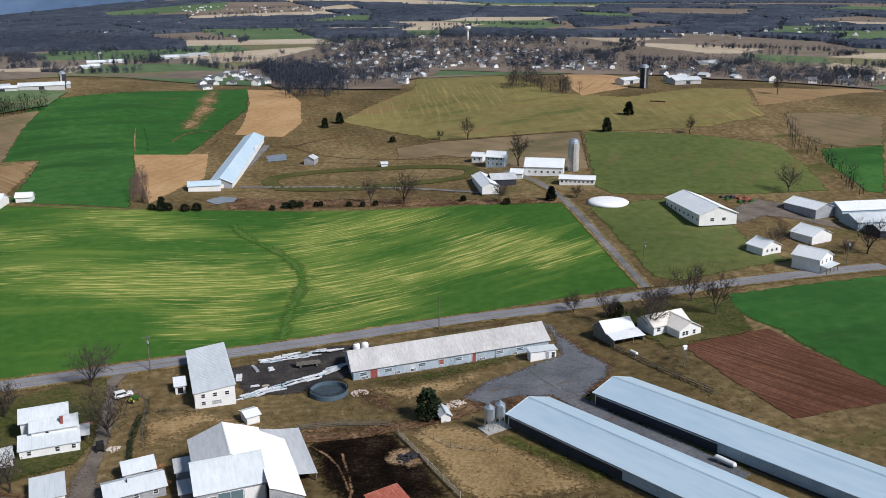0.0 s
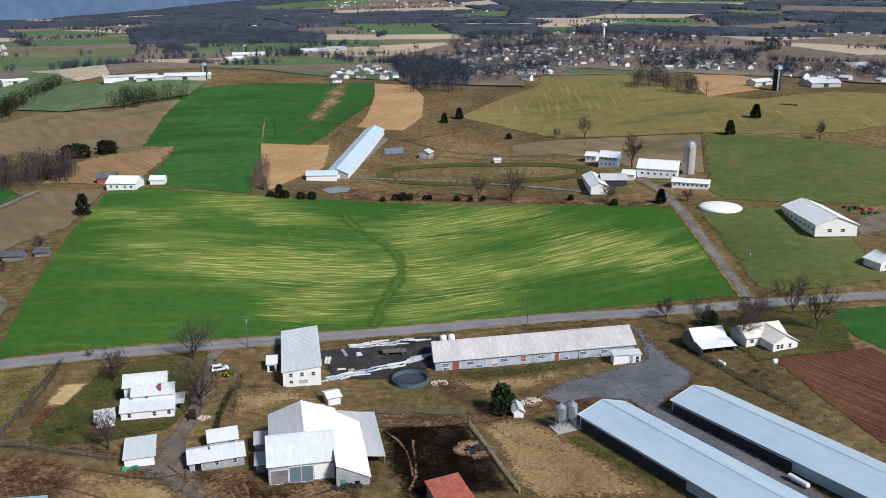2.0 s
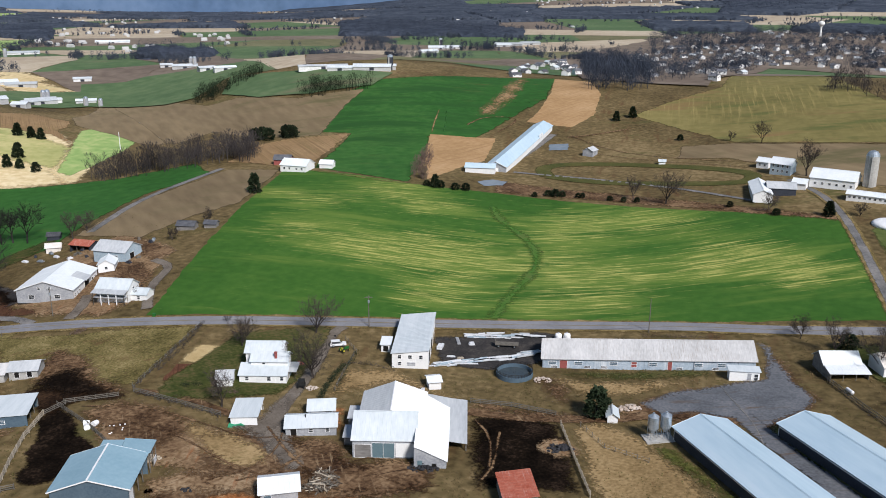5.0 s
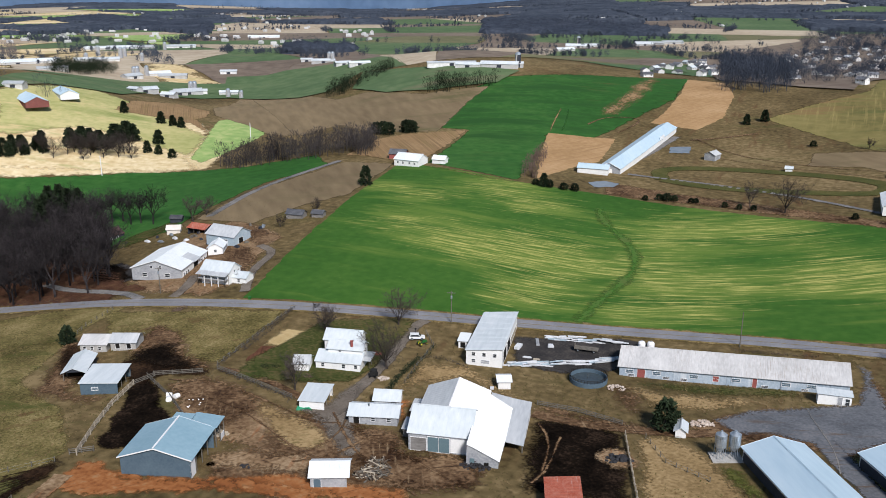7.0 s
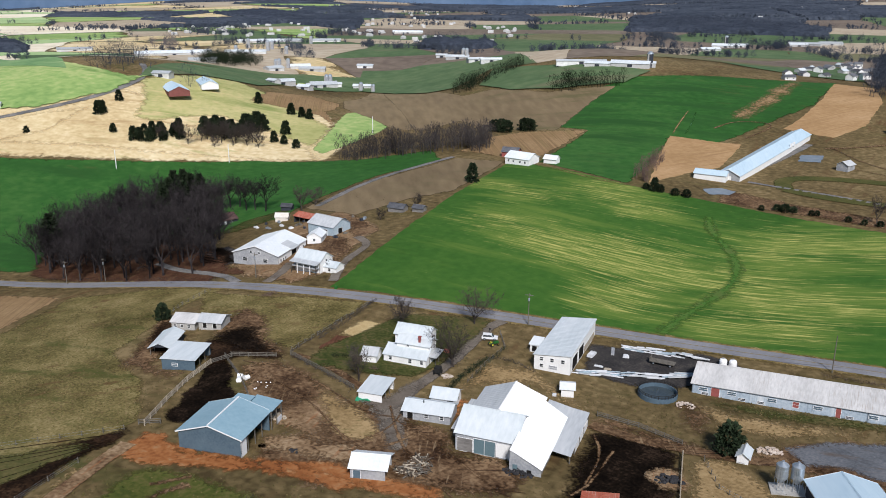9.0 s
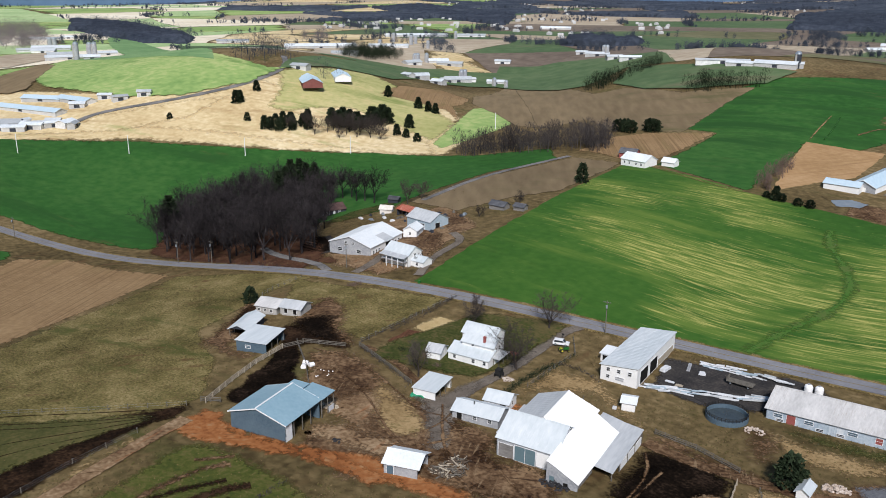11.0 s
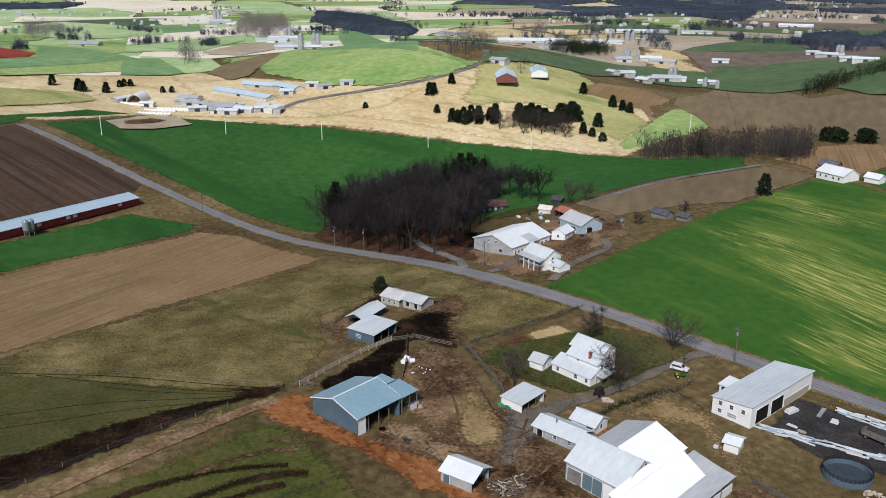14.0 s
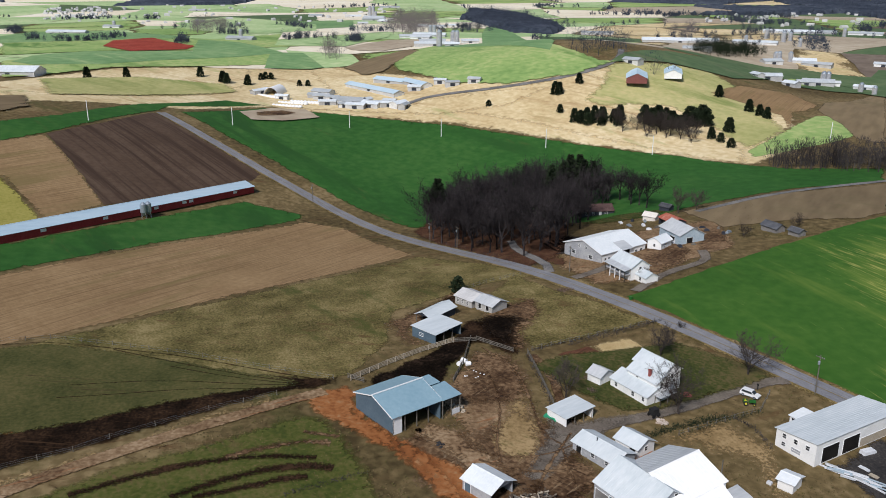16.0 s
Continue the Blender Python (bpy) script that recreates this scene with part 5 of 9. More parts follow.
# worn arcs and wheel ruts
ribbon("road", [(-102, 421.1), (-80.9, 422.4), (-58, 422.6), (-23.3, 414.2), (-0.8, 404), (17.9, 393.6)], 3.0, M["gravel"], "pale farm track along the meadow", "track", lift=0.3)
for line, w, c in (
    ([(-74.6, 76.1), (-77, 82.3), (-78.5, 88.2), (-79.2, 93.6), (-77.6, 98.4)], 3.4, "mud_brown"),
    ([(-64, 48.1), (-69.5, 59.5), (-73.4, 71.1), (-74.3, 84.7), (-72, 95.1)], 3.6, "mud_dark"),
    ([(-61.1, 66.8), (-66.2, 77), (-69.2, 85.8), (-68.9, 94.9), (-67.5, 98.3)], 4.0, "mud_dark"),
    ([(-60.6, 71), (-62.2, 79.3), (-64.8, 86.9), (-65, 93)], 3.4, "mud_dark"),
    ([(-142.3, 14.5), (-144.3, 26.8), (-138.1, 43.9), (-130.2, 63.7), (-118.8, 81.6), (-108.6, 99.7)], 0.55, "mud_dark"),
    ([(-114.4, 37.4), (-115.1, 54.3), (-113.7, 65.2), (-109.8, 79), (-106.8, 94.1)], 0.55, "mud_dark"),
    ([(-107.5, 36.4), (-108.1, 52.7), (-109, 65.6), (-106.9, 80.4), (-105.1, 96.7)], 0.55, "mud_dark"),
    ([(-137.2, 44), (-125.2, 62.7), (-114.4, 80.2), (-107.1, 96.8)], 0.55, "mud_dark"),
    ([(-123.7, 60.1), (-113.4, 77.5), (-106.4, 96.8)], 0.55, "mud_dark"),
    ([(-49.5, 143.8), (-46.3, 148.8), (-40.8, 150.1), (-34.8, 148.3)], 0.8, "mud_brown"),
    ([(-68.2, 147.6), (-59.6, 146.5), (-49.8, 145.3), (-36.8, 141.5), (-28.3, 140.1)], 0.96, "mud_brown"),
    ([(-74.3, 151.7), (-65.2, 144.7), (-56.5, 138.7), (-44.4, 134), (-36.4, 132.2)], 1.12, "mud_brown"),
    ([(-66.5, 128.6), (-62, 134.5), (-59.6, 140.9), (-60.6, 149.3)], 1.4, "mud_brown"),
    ([(-72, 126.7), (-65.9, 134.6), (-66.1, 143.7), (-69.3, 150.5)], 0.8, "mud_brown"),
    ([(-42.4, 136), (-34.7, 138.9), (-26.7, 143.6)], 0.8, "mud_brown"),
    ([(-19.8, 154.7), (-22.8, 164.8), (-26.8, 171.5), (-30.8, 175)], 0.9, "mud_brown"),
    ([(-19.5, 149.1), (-19, 155.5), (-23.2, 171.2)], 0.9, "mud_brown"),
    ([(-115.2, 139.2), (-103, 141.1), (-87, 139), (-72.4, 133.7), (-64, 132.9)], 1, "mud_brown"),
    ([(-122.4, 142.5), (-107.7, 148.4), (-87.7, 146.9), (-75, 144.8), (-69.2, 148.6)], 1.2, "mud_brown"),
    ([(-83.3, 92.8), (-82, 96.5), (-80.1, 100.5)], 2.4, "mud_brown"),
    ([(-190.8, 530.6), (-180.9, 498.4), (-173.9, 479.2)], 1.4, "stubble_brown"),
    ([(-161.1, 506.4), (-159.5, 525), (-149.8, 534.2), (-138.1, 537), (-135.4, 524.1), (-138.1, 499)], 2, "mud_brown"),
    ([(-185.9, 531.7), (-175.3, 505.7), (-168.7, 485)], 1.6, "wheat_dark"),
    ([(-95.3, 505.5), (-83.2, 515), (-71.1, 527.8), (-64.7, 533.9)], 3, "mud_brown"),
    ([(-94.5, 510.7), (-73.1, 490.9), (-52.2, 479.1), (-7.1, 467.5), (20.9, 461.7)], 1.2, "mud_brown"),
    ([(-70.9, 474.8), (-32, 464), (0.4, 457.4), (20.3, 447.5)], 1, "mud_brown"),
    ([(0.6, 504.4), (39.3, 500.5), (81.1, 495.8)], 1.4, "mud_dark"),
    ([(81.1, 495.8), (77.4, 456.4), (73.4, 419)], 1.2, "mud_brown"),
    ([(135.5, 558.7), (141, 554.1), (144.9, 555)], 5, "mud_dark"),
    ([(22.3, 213.7), (25.3, 206.4), (28.1, 201.7), (32.1, 192.8), (34.1, 184.2)], 0.45, "gravel"),
    ([(-200.8, 376.8), (-176.6, 374), (-155.3, 371.6), (-140.9, 373.5)], 1.4, "road_verge"),
):
    ribbon("rut", line, w, M[c], "worn wheel rut in the ground", "rut", lift=0.44, across=2 if w < 0.6 else 4, worn=w > 0.5)

# ---- roads ----
ROAD = [(-449.8, 22.4), (-412.3, 46.1), (-382.9, 68.5), (-331.9, 107.9), (-272, 139.5), (-215.5, 164.5)] + [(-164.9, 183.5)] + [(-141.1, 193.3), (-95.7, 213.9), (-48.4, 235.8), (1.9, 252.1)] + [(38.9, 256.3), (77.1, 264.6), (113.7, 273.2), (155, 284.7)]
ribbon("verge", ROAD, 10.5, M["road_verge"], "dry grass verge along the road", "verge", lift=0.3)
ribbon("road", ROAD, 6.2, M["asphalt"], "grey worn asphalt country road", "road", lift=0.42)
ribbon("road_marking", ROAD, 0.25, M["yellow_line"], "faded yellow centre line", "road marking", lift=0.47)
LANE = [(67.7, 268.7), (62.1, 323.1), (54.8, 374.9), (46.5, 404.5), (31.7, 428.2)]
ribbon("verge", LANE, 6.5, M["road_verge"], "dry grass verge along the farm lane", "verge", lift=0.32)
ribbon("road", LANE, 3.6, M["gravel"], "grey gravel farm lane", "lane", lift=0.4)
DRIVE = [(-88.1, 214), (-89.3, 211.2), (-86.3, 199.5), (-80.2, 179.9), (-77.5, 166.2), (-74.6, 154.9), (-71.2, 146.2)]
ribbon("road", DRIVE, 4.2, M["gravel_dark"], "dark gravel farm drive", "drive", lift=0.38)
ribbon("road", [(-33.9, 178.4), (-22, 179.7), (-11.5, 182.7), (1.5, 187.2), (10.2, 193.3)], 4.5, M["mud_brown"], "brown dirt track past the cattle yard", "track", lift=0.37)
ribbon("road", [(-59.0, 22.7), (-62.5, 30.9), (-66.8, 35.4), (-73.0, 44.1), (-82.5, 58.8), (-91.8, 75.8), (-98.6, 88.5), (-102.9, 98.7)], 4.6, M["track_dirt"], "tan dirt track along the bank", "track", lift=0.33, across=6)
ribbon("road", [(-65.9, 154.5), (-72.1, 151.3), (-88.1, 153.9), (-103.5, 156.6), (-114.8, 154.6)], 3.0, M["mud_brown"], "rutted farm track", "track", lift=0.34)
ribbon("road", [(28.6, 198), (37.5, 184), (46.3, 172), (53.3, 161.6), (60.2, 151.1)], 6.0, M["gravel_blue"], "gravel drive between the poultry houses", "drive", lift=0.36)
ribbon("road", [(-239.9, 265.6), (-255.7, 313.2), (-251.4, 373.2)], 5.0, M["gravel"], "pale gravel field lane", "lane", lift=0.4)
ribbon("road", [(-152.1, 199.9), (-165.1, 216.5), (-170.4, 235.2), (-182.3, 238.3)], 4.0, M["gravel_dark"], "dark gravel drive past the house", "drive", lift=0.4)
ribbon("road", [(-181.1, 180.9), (-191.5, 183.7), (-219, 179.6), (-238.4, 182.9)], 4.0, M["gravel"], "curved gravel drive into the wood", "drive", lift=0.4)
ribbon("road", [(-171.4, 186.1), (-175, 196.2), (-181.1, 204.4)], 4.5, M["gravel_dark"], "dark gravel drive to the workshop", "drive", lift=0.42)
ribbon("road", [(-567.6, 362.9), (-523.9, 343.1), (-498.3, 301.3), (-497.9, 251.5), (-513.3, 197.9), (-502, 179.9)], 6.0, M["gravel"], "country road over the far hill", "road", lift=0.6)
ribbon("road", [(-121.6, 417.9), (-108.9, 427.5), (-105.3, 509)], 5.0, M["gravel"], "gravel way beside the long barn", "drive", lift=0.4)


# ---- buildings ----
def ribbed(a, b, rib, thick=0.1, up=0.025, half=0.05):
    """Cross-section of a ribbed metal sheet from a to b, as (along, height) pairs."""
    n = max(1, round((b - a) / rib))
    top = []
    for i in range(n + 1):
        u = a + half + (b - a - 2 * half) * i / n
        top += [(u - half, thick), (u - half * 0.5, thick + up), (u + half * 0.5, thick + up), (u + half, thick)]
    return [(a, 0.0)] + top[:1] + top[1:-1] + top[-1:] + [(b, 0.0)]


def sheet(a, b, p, q, rib=1.0, axis="x"):
    """A ribbed sheet between the lines p and q, each (across, height); the ribs run from p to q, and the sheet stretches from a to b along axis."""
    ring = ribbed(a, b, rib)
    s = Shape()
    if axis == "x":
        return s.prism([(u, p[0], p[1] + h) for u, h in ring], (0, q[0] - p[0], q[1] - p[1]))
    return s.prism([(p[0], u, p[1] + h) for u, h in ring], (q[0] - p[0], 0, q[1] - p[1]))


def roof_slope(L, W, h, r, side, over=0.5, rib=1.0):
    """One pitch of a gabled roof; side -1 or +1 across the ridge."""
    run = W / 2 + over
    return sheet(-L / 2 - over, L / 2 + over, (0, r), (side * run, r - (r - h) * run / (W / 2)), rib)


def opening(parent, side, L, W, u, z, w, h, kind="window", mat=None, slope=0.0, frame_mat=None, at=None):
    """A window or door on a wall. side: F, B (long walls), L, R (gable ends)."""
    def put(s, d0, d1, a0, a1, z0, z1):
        if side in "FB":
            k = -1 if side == "F" else 1
            y0, y1 = k * (W / 2 + d0), k * (W / 2 + d1)
            return s.box(a0, a1, min(y0, y1), max(y0, y1), z0, z1)
        k = -1 if side == "L" else 1
        x0, x1 = k * (L / 2 + d0), k * (L / 2 + d1)
        return s.box(min(x0, x1), max(x0, x1), a0, a1, z0, z1)
    f = Shape()
    t = 0.09
    put(f, -0.02, 0.07, u - w / 2 - t, u + w / 2 + t, z + h, z + h + t)
    put(f, -0.02, 0.07, u - w / 2 - t, u + w / 2 + t, z - t, z)
    put(f, -0.02, 0.07, u - w / 2 - t, u - w / 2, z, z + h)
    put(f, -0.02, 0.07, u + w / 2, u + w / 2 + t, z, z + h)
    if kind == "window":
        put(f, -0.02, 0.055, u - w / 2, u + w / 2, z + h / 2 - 0.03, z + h / 2 + 0.03)
    p = put(Shape(), -0.03, 0.03, u - w / 2, u + w / 2, z, z + h)
    if slope:
        f.sheared(slope), p.sheared(slope)
    fr = part(kind, f, frame_mat or M["trim_white"], parent, at=at)
    part("pane" if kind == "window" else "leaf", p, mat or (M["glass"] if kind == "window" else M["wall_white"]), fr)
    return fr


def gable(name, x, y, angle, L, W, h, r, roof, wall, label, category="barn", slope=0.0, open_sides="", openings=(), group="", z=None, over=0.45, rib=1.0, roof2=None, trim=True, sink=0.6, end_wall=None, into=None):
    """A gabled building; the ridge runs along its own x. open_sides: walls left out, with posts instead."""
    top, at = into or (thing(name, x, y, angle, label, category, group, z), None)
    t = 0.2
    for side in "FBLR":
        s = Shape()
        if side in open_sides:
            if side in "FB":
                k = -1 if side == "F" else 1
                for i in range(int(L / 4) + 2):
                    u = -L / 2 + 0.1 + (L - 0.2) * i / (int(L / 4) + 1)
                    p = Shape().box(u - 0.09, u + 0.09, k * (W / 2 - 0.2) - 0.09, k * (W / 2 - 0.2) + 0.09, -sink, h)
                    part("post", p.sheared(slope), M["old_wood"], top, at=at)
            else:
                k = -1 if side == "L" else 1
                q = Shape().prism([(k * (L / 2 - t), -W / 2, h), (k * (L / 2 - t), W / 2, h), (k * (L / 2 - t), 0, r - 0.05)], (k * t, 0, 0))
                part("wall", q.sheared(slope), wall, top, at=at)
            continue
        if side in "FB":
            k = -1 if side == "F" else 1
            s.box(-L / 2 + t, L / 2 - t, min(k * W / 2, k * (W / 2 - t)), max(k * W / 2, k * (W / 2 - t)), -sink, h)
        else:
            k = -1 if side == "L" else 1
            s.prism([(k * L / 2, -W / 2, -sink), (k * L / 2, W / 2, -sink), (k * L / 2, W / 2, h), (k * L / 2, 0, r - 0.03), (k * L / 2, -W / 2, h)], (-k * t, 0, 0))
        part("wall", s.sheared(slope), (end_wall or wall) if side in "LR" else wall, top, at=at)
    for side in (-1, 1):
        part("roof_slope", roof_slope(L, W, h, r, side, over, rib=rib).sheared(slope), roof if side < 0 or roof2 is None else roof2, top, at=at)
    part("ridge_cap", Shape().prism([(-L / 2 - over, -0.25, r + 0.08), (-L / 2 - over, 0, r + 0.22), (-L / 2 - over, 0.25, r + 0.08)], (L + 2 * over, 0, 0)).sheared(slope), roof, top, at=at)
    if trim:
        run = W / 2 + over
        drop = (r - h) * run / (W / 2)
        for k in (-1, 1):
            for side in (-1, 1):
                u = k * (L / 2 + over)
                s = Shape().prism([(u, 0, r + 0.14), (u, side * run, r - drop + 0.14), (u, side * run, r - drop - 0.12), (u, 0, r - 0.12)], (k * 0.06, 0, 0))
                part("fascia", s.sheared(slope), M["trim_white"], top, at=at)
    for o in openings:
        opening(top, o[0], L, W, *o[1:5], kind=o[5] if len(o) > 5 else "window", mat=M[o[6]] if len(o) > 6 else None, slope=slope, at=at)
    return top


def monopitch(name, x, y, angle, L, W, h0, h1, roof, wall, label, category="shed", openings=(), open_sides="", over=0.35, sink=0.6, group="", rib=1.0, z=None, into=None):
    """A lean-to roof: height h0 at its front (-y) and h1 at its back (+y)."""
    top, at = into or (thing(name, x, y, angle, label, category, group, z), None)
    t = 0.18
    sides = {"F": [(-L / 2, -W / 2), (L / 2, -W / 2), h0], "B": [(-L / 2, W / 2), (L / 2, W / 2), h1]}
    for side in "FBLR":
        if side in open_sides:
            n = int((L if side in "FB" else W) / 3.5) + 1
            for i in range(n + 1):
                if side in "FB":
                    u, v = -L / 2 + 0.15 + (L - 0.3) * i / n, (-W / 2 + 0.15 if side == "F" else W / 2 - 0.15)
                else:
                    u, v = (-L / 2 + 0.15 if side == "L" else L / 2 - 0.15), -W / 2 + 0.15 + (W - 0.3) * i / n
                hh = h0 + (h1 - h0) * (v / W + 0.5)
                part("post", Shape().box(u - 0.08, u + 0.08, v - 0.08, v + 0.08, -sink, hh), M["old_wood"], top, at=at)
            continue
        if side == "F":
            s = Shape().box(-L / 2, L / 2, -W / 2, -W / 2 + t, -sink, h0)
        elif side == "B":
            s = Shape().box(-L / 2, L / 2, W / 2 - t, W / 2, -sink, h1)
        else:
            k = -1 if side == "L" else 1
            s = Shape().prism([(k * L / 2, -W / 2 + t, -sink), (k * L / 2, W / 2 - t, -sink), (k * L / 2, W / 2 - t, h1), (k * L / 2, -W / 2 + t, h0)], (-k * t, 0, 0))
        part("wall", s, wall, top, at=at)
    g = (h1 - h0) / W
    a, b, c, d = -L / 2 - over, L / 2 + over, -W / 2 - over, W / 2 + over
    s = sheet(a, b, (c, h0 - g * over), (d, h1 + g * over), rib)
    part("roof_panel", s, roof, top, at=at)
    for o in openings:
        opening(top, o[0], L, W, *o[1:5], kind=o[5] if len(o) > 5 else "window", mat=M[o[6]] if len(o) > 6 else None, at=at)
    return top


# home farm: the old poultry house and its annex
gable("poultry_house", 0.9, 225.4, 15, 56.5, 13.6, 3.2, 6.1, M["tin_old"], M["wall_block"], "old poultry house, pale blue block walls and weathered tin roof", slope=0.045, over=0.5, rib=0.9, trim=False,
      openings=[("F", u, 1.3, 2.0, 0.9, "window", "wall_blue") for u in (-25.5, -18.5, -9, 1.5, 13.5, 19.5)] + [("F", u, 0.35, 1.6, 0.6, "window", "wall_dark") for u in (-25, -16, -11.5, 8.5, 18)] +
      [("F", -22.5, 0.1, 2.0, 2.5, "door", "brick_red"), ("F", 6, 0.1, 1.1, 2.6, "door", "brick_red"), ("F", -3.5, 0.9, 1.4, 1.5, "window", "brick_red"), ("L", 0, 0.2, 2.4, 2.4, "door", "wall_grey")])
monopitch("annex", 27.3, 220.0, 15, 7.6, 2.6, 2.7, 2.95, M["tin_white"], M["wall_white"], "small white timber annex of the poultry house", "shed", openings=[("F", 1.2, 0.2, 1.0, 2.0, "door", "wall_grey"), ("F", 2.9, 0.3, 0.9, 1.7, "window")])
# two modern poultry houses
for px_, py_, extra in ((53.5, 141.4, "with a fan end"), (75.3, 149.6, "with dark curtain sides")):
    h = gable("poultry_house", px_, py_, -53, 110, 13.4, 3.0, 5.1, M["tin_coop"], M["wall_dark"], "long modern poultry house, pale blue metal roof, " + extra, slope=0.06, over=0.5, rib=200, group="modern poultry houses", end_wall=M["wall_white"])
    part("curtain_rail", Shape().box(-54.8, -20, -6.86, -6.72, 2.2, 2.4).sheared(0.06), M["trim_white"], h)
    part("panel", Shape().box(-20, 54.8, -6.8, -6.71, 0.2, 2.6).sheared(0.06), M["wall_paleblue"], h)
# white two-storey workshop; dark panels stand for the shaded open bays on one long side
w = monopitch("workshop", -62.8, 210.2, -70.5, 29, 10, 4.3, 5.3, M["tin_white"], M["wall_white"], "white two-storey workshop with shallow grey metal roof", "workshop",
              openings=[("R", y, 2.8, 0.9, 1.0) for y in (-2.9, 0.0, 3.0)] + [("R", -2.9, 0.9, 0.9, 0.9), ("R", 0.3, 0.7, 2.3, 1.0, "window", "wall_grey"),
                        ("B", 9.5, 0.1, 5.5, 3.6, "door", "dark_hole"), ("B", 2.5, 0.1, 5.5, 3.6, "door", "dark_hole"), ("B", -7, 0.1, 12.5, 2.0, "door", "pale_wood")])
monopitch("porch_hut", -69.6, 205.5, 19.5, 2.6, 4.5, 2.3, 2.8, M["tin_bright"], M["wall_white"], "small white lean-to against the workshop", "shed", openings=[("F", 0, 0.2, 1.4, 1.7, "door", "dark_hole")])

# the big dairy barn
barn = thing("barn", -43.0, 150.4, 21, "big dairy barn, white metal roofs and grey plank walls", "barn")
# East slope painted bright and west slope grey, as the light falls
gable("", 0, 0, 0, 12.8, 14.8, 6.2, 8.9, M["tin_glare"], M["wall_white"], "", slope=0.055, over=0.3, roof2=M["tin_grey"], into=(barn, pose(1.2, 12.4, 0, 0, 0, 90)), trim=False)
gable("", 0, 0, 0, 13.9, 12.4, 4.5, 8.15, M["tin_white"], M["wall_grey"], "", over=0.35, into=(barn, pose(0.1, 5.8, 0)), trim=False,
      openings=[("F", -4.7, 0.1, 3.6, 3.2, "door", "plank_grey"), ("F", -1.4, 0.1, 2.4, 3.6, "door", "door_green"), ("F", 1.1, 0.1, 2.4, 3.6, "door", "door_green"), ("F", 4.6, 0.4, 3.9, 3.2, "door", "wall_white"), ("R", 1.2, 6.2, 0.9, 0.9, "window", "dark_hole")])
# the low slope runs on beside the wing and out over the lean-to
def slab(corners, thick=0.12):
    return Shape().prism(corners, (0, 0, thick))


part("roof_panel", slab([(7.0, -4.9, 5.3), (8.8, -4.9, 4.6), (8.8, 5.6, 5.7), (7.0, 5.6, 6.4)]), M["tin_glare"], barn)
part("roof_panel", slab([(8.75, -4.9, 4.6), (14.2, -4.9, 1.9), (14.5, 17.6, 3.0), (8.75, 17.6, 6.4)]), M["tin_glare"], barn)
part("wall", Shape().prism([(6.9, -4.6, -0.8), (13.9, -4.6, -0.8), (13.9, -4.6, 1.9), (8.8, -4.6, 4.5), (7.0, -4.6, 5.2)], (0, 0.2, 0)), M["wall_grey"], barn)
part("wall", Shape().box(13.8, 14.0, -4.4, 3.0, 0.8, 2.1), M["plank_grey"], barn)
for k, (u, z) in enumerate(((8.2, 0.9), (11.3, 0.2))):
    part("window", Shape().box(u - 0.5, u + 0.5, -4.68, -4.58, z, z + 1.1), M["door_green"] if k == 0 else M["dark_hole"], barn)
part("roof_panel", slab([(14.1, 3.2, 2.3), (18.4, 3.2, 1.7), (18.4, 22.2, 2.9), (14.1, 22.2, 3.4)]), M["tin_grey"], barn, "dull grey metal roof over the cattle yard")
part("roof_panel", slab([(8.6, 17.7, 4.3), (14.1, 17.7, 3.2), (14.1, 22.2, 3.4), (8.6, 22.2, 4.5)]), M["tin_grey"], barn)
for y in (3.4, 8, 12.6, 17.2, 21.8):
    part("post", Shape().box(18.0, 18.25, y - 0.12, y + 0.12, -1.2, 1.55 + 0.062 * y), M["old_wood"], barn)
part("wall", Shape().box(18.0, 18.15, 8.2, 21.6, -0.8, 1.4), M["wall_white"], barn)
part("wall", Shape().box(8.6, 18.0, 21.8, 22.0, -0.8, 2.8), M["plank_grey"], barn)
monopitch("lean_shed", -52.8, 154.3, 21, 3.5, 4.2, 2.2, 2.7, M["tin_grey"], M["plank_grey"], "low grey lean-to beside the barn", "shed")
monopitch("link_shed", -55.2, 163.0, 21, 5.5, 5.0, 2.6, 3.0, M["tin_grey"], M["wall_grey"], "small grey link shed behind the barn", "shed")
gable("long_shed", -64.3, 155.4, 27, 11.6, 6.6, 2.4, 3.7, M["tin_white"], M["wall_grey"], "long low shed with pale metal roof and stovepipe", "shed", openings=[("F", 0, 1.0, 0.9, 0.9), ("F", 3.8, 1.0, 0.9, 0.9), ("F", -4, 0.1, 1.4, 1.9, "door", "dark_hole")], trim=False)
solo("stovepipe", Shape().tube((0, 0, 2.6), (0, 0, 4.3), 0.12), M["rubber"], -65.2, 154.2, 0, "thin dark stovepipe on the shed roof", "chimney")
gable("wash_house", -66.2, 163.3, 27, 6.2, 5.6, 2.5, 3.9, M["tin_white"], M["wall_white"], "small white wash house with metal roof", "shed", openings=[("R", 0, 1.1, 0.9, 1.0), ("F", 1.8, 0.2, 1.6, 1.8, "door", "dark_hole")], trim=False)
monopitch("garage", -81.4, 153.9, 25, 6.2, 8.6, 2.5, 2.9, M["tin_white"], M["wall_white"], "small white garage with flat metal roof, one side open", "garage", open_sides="R")
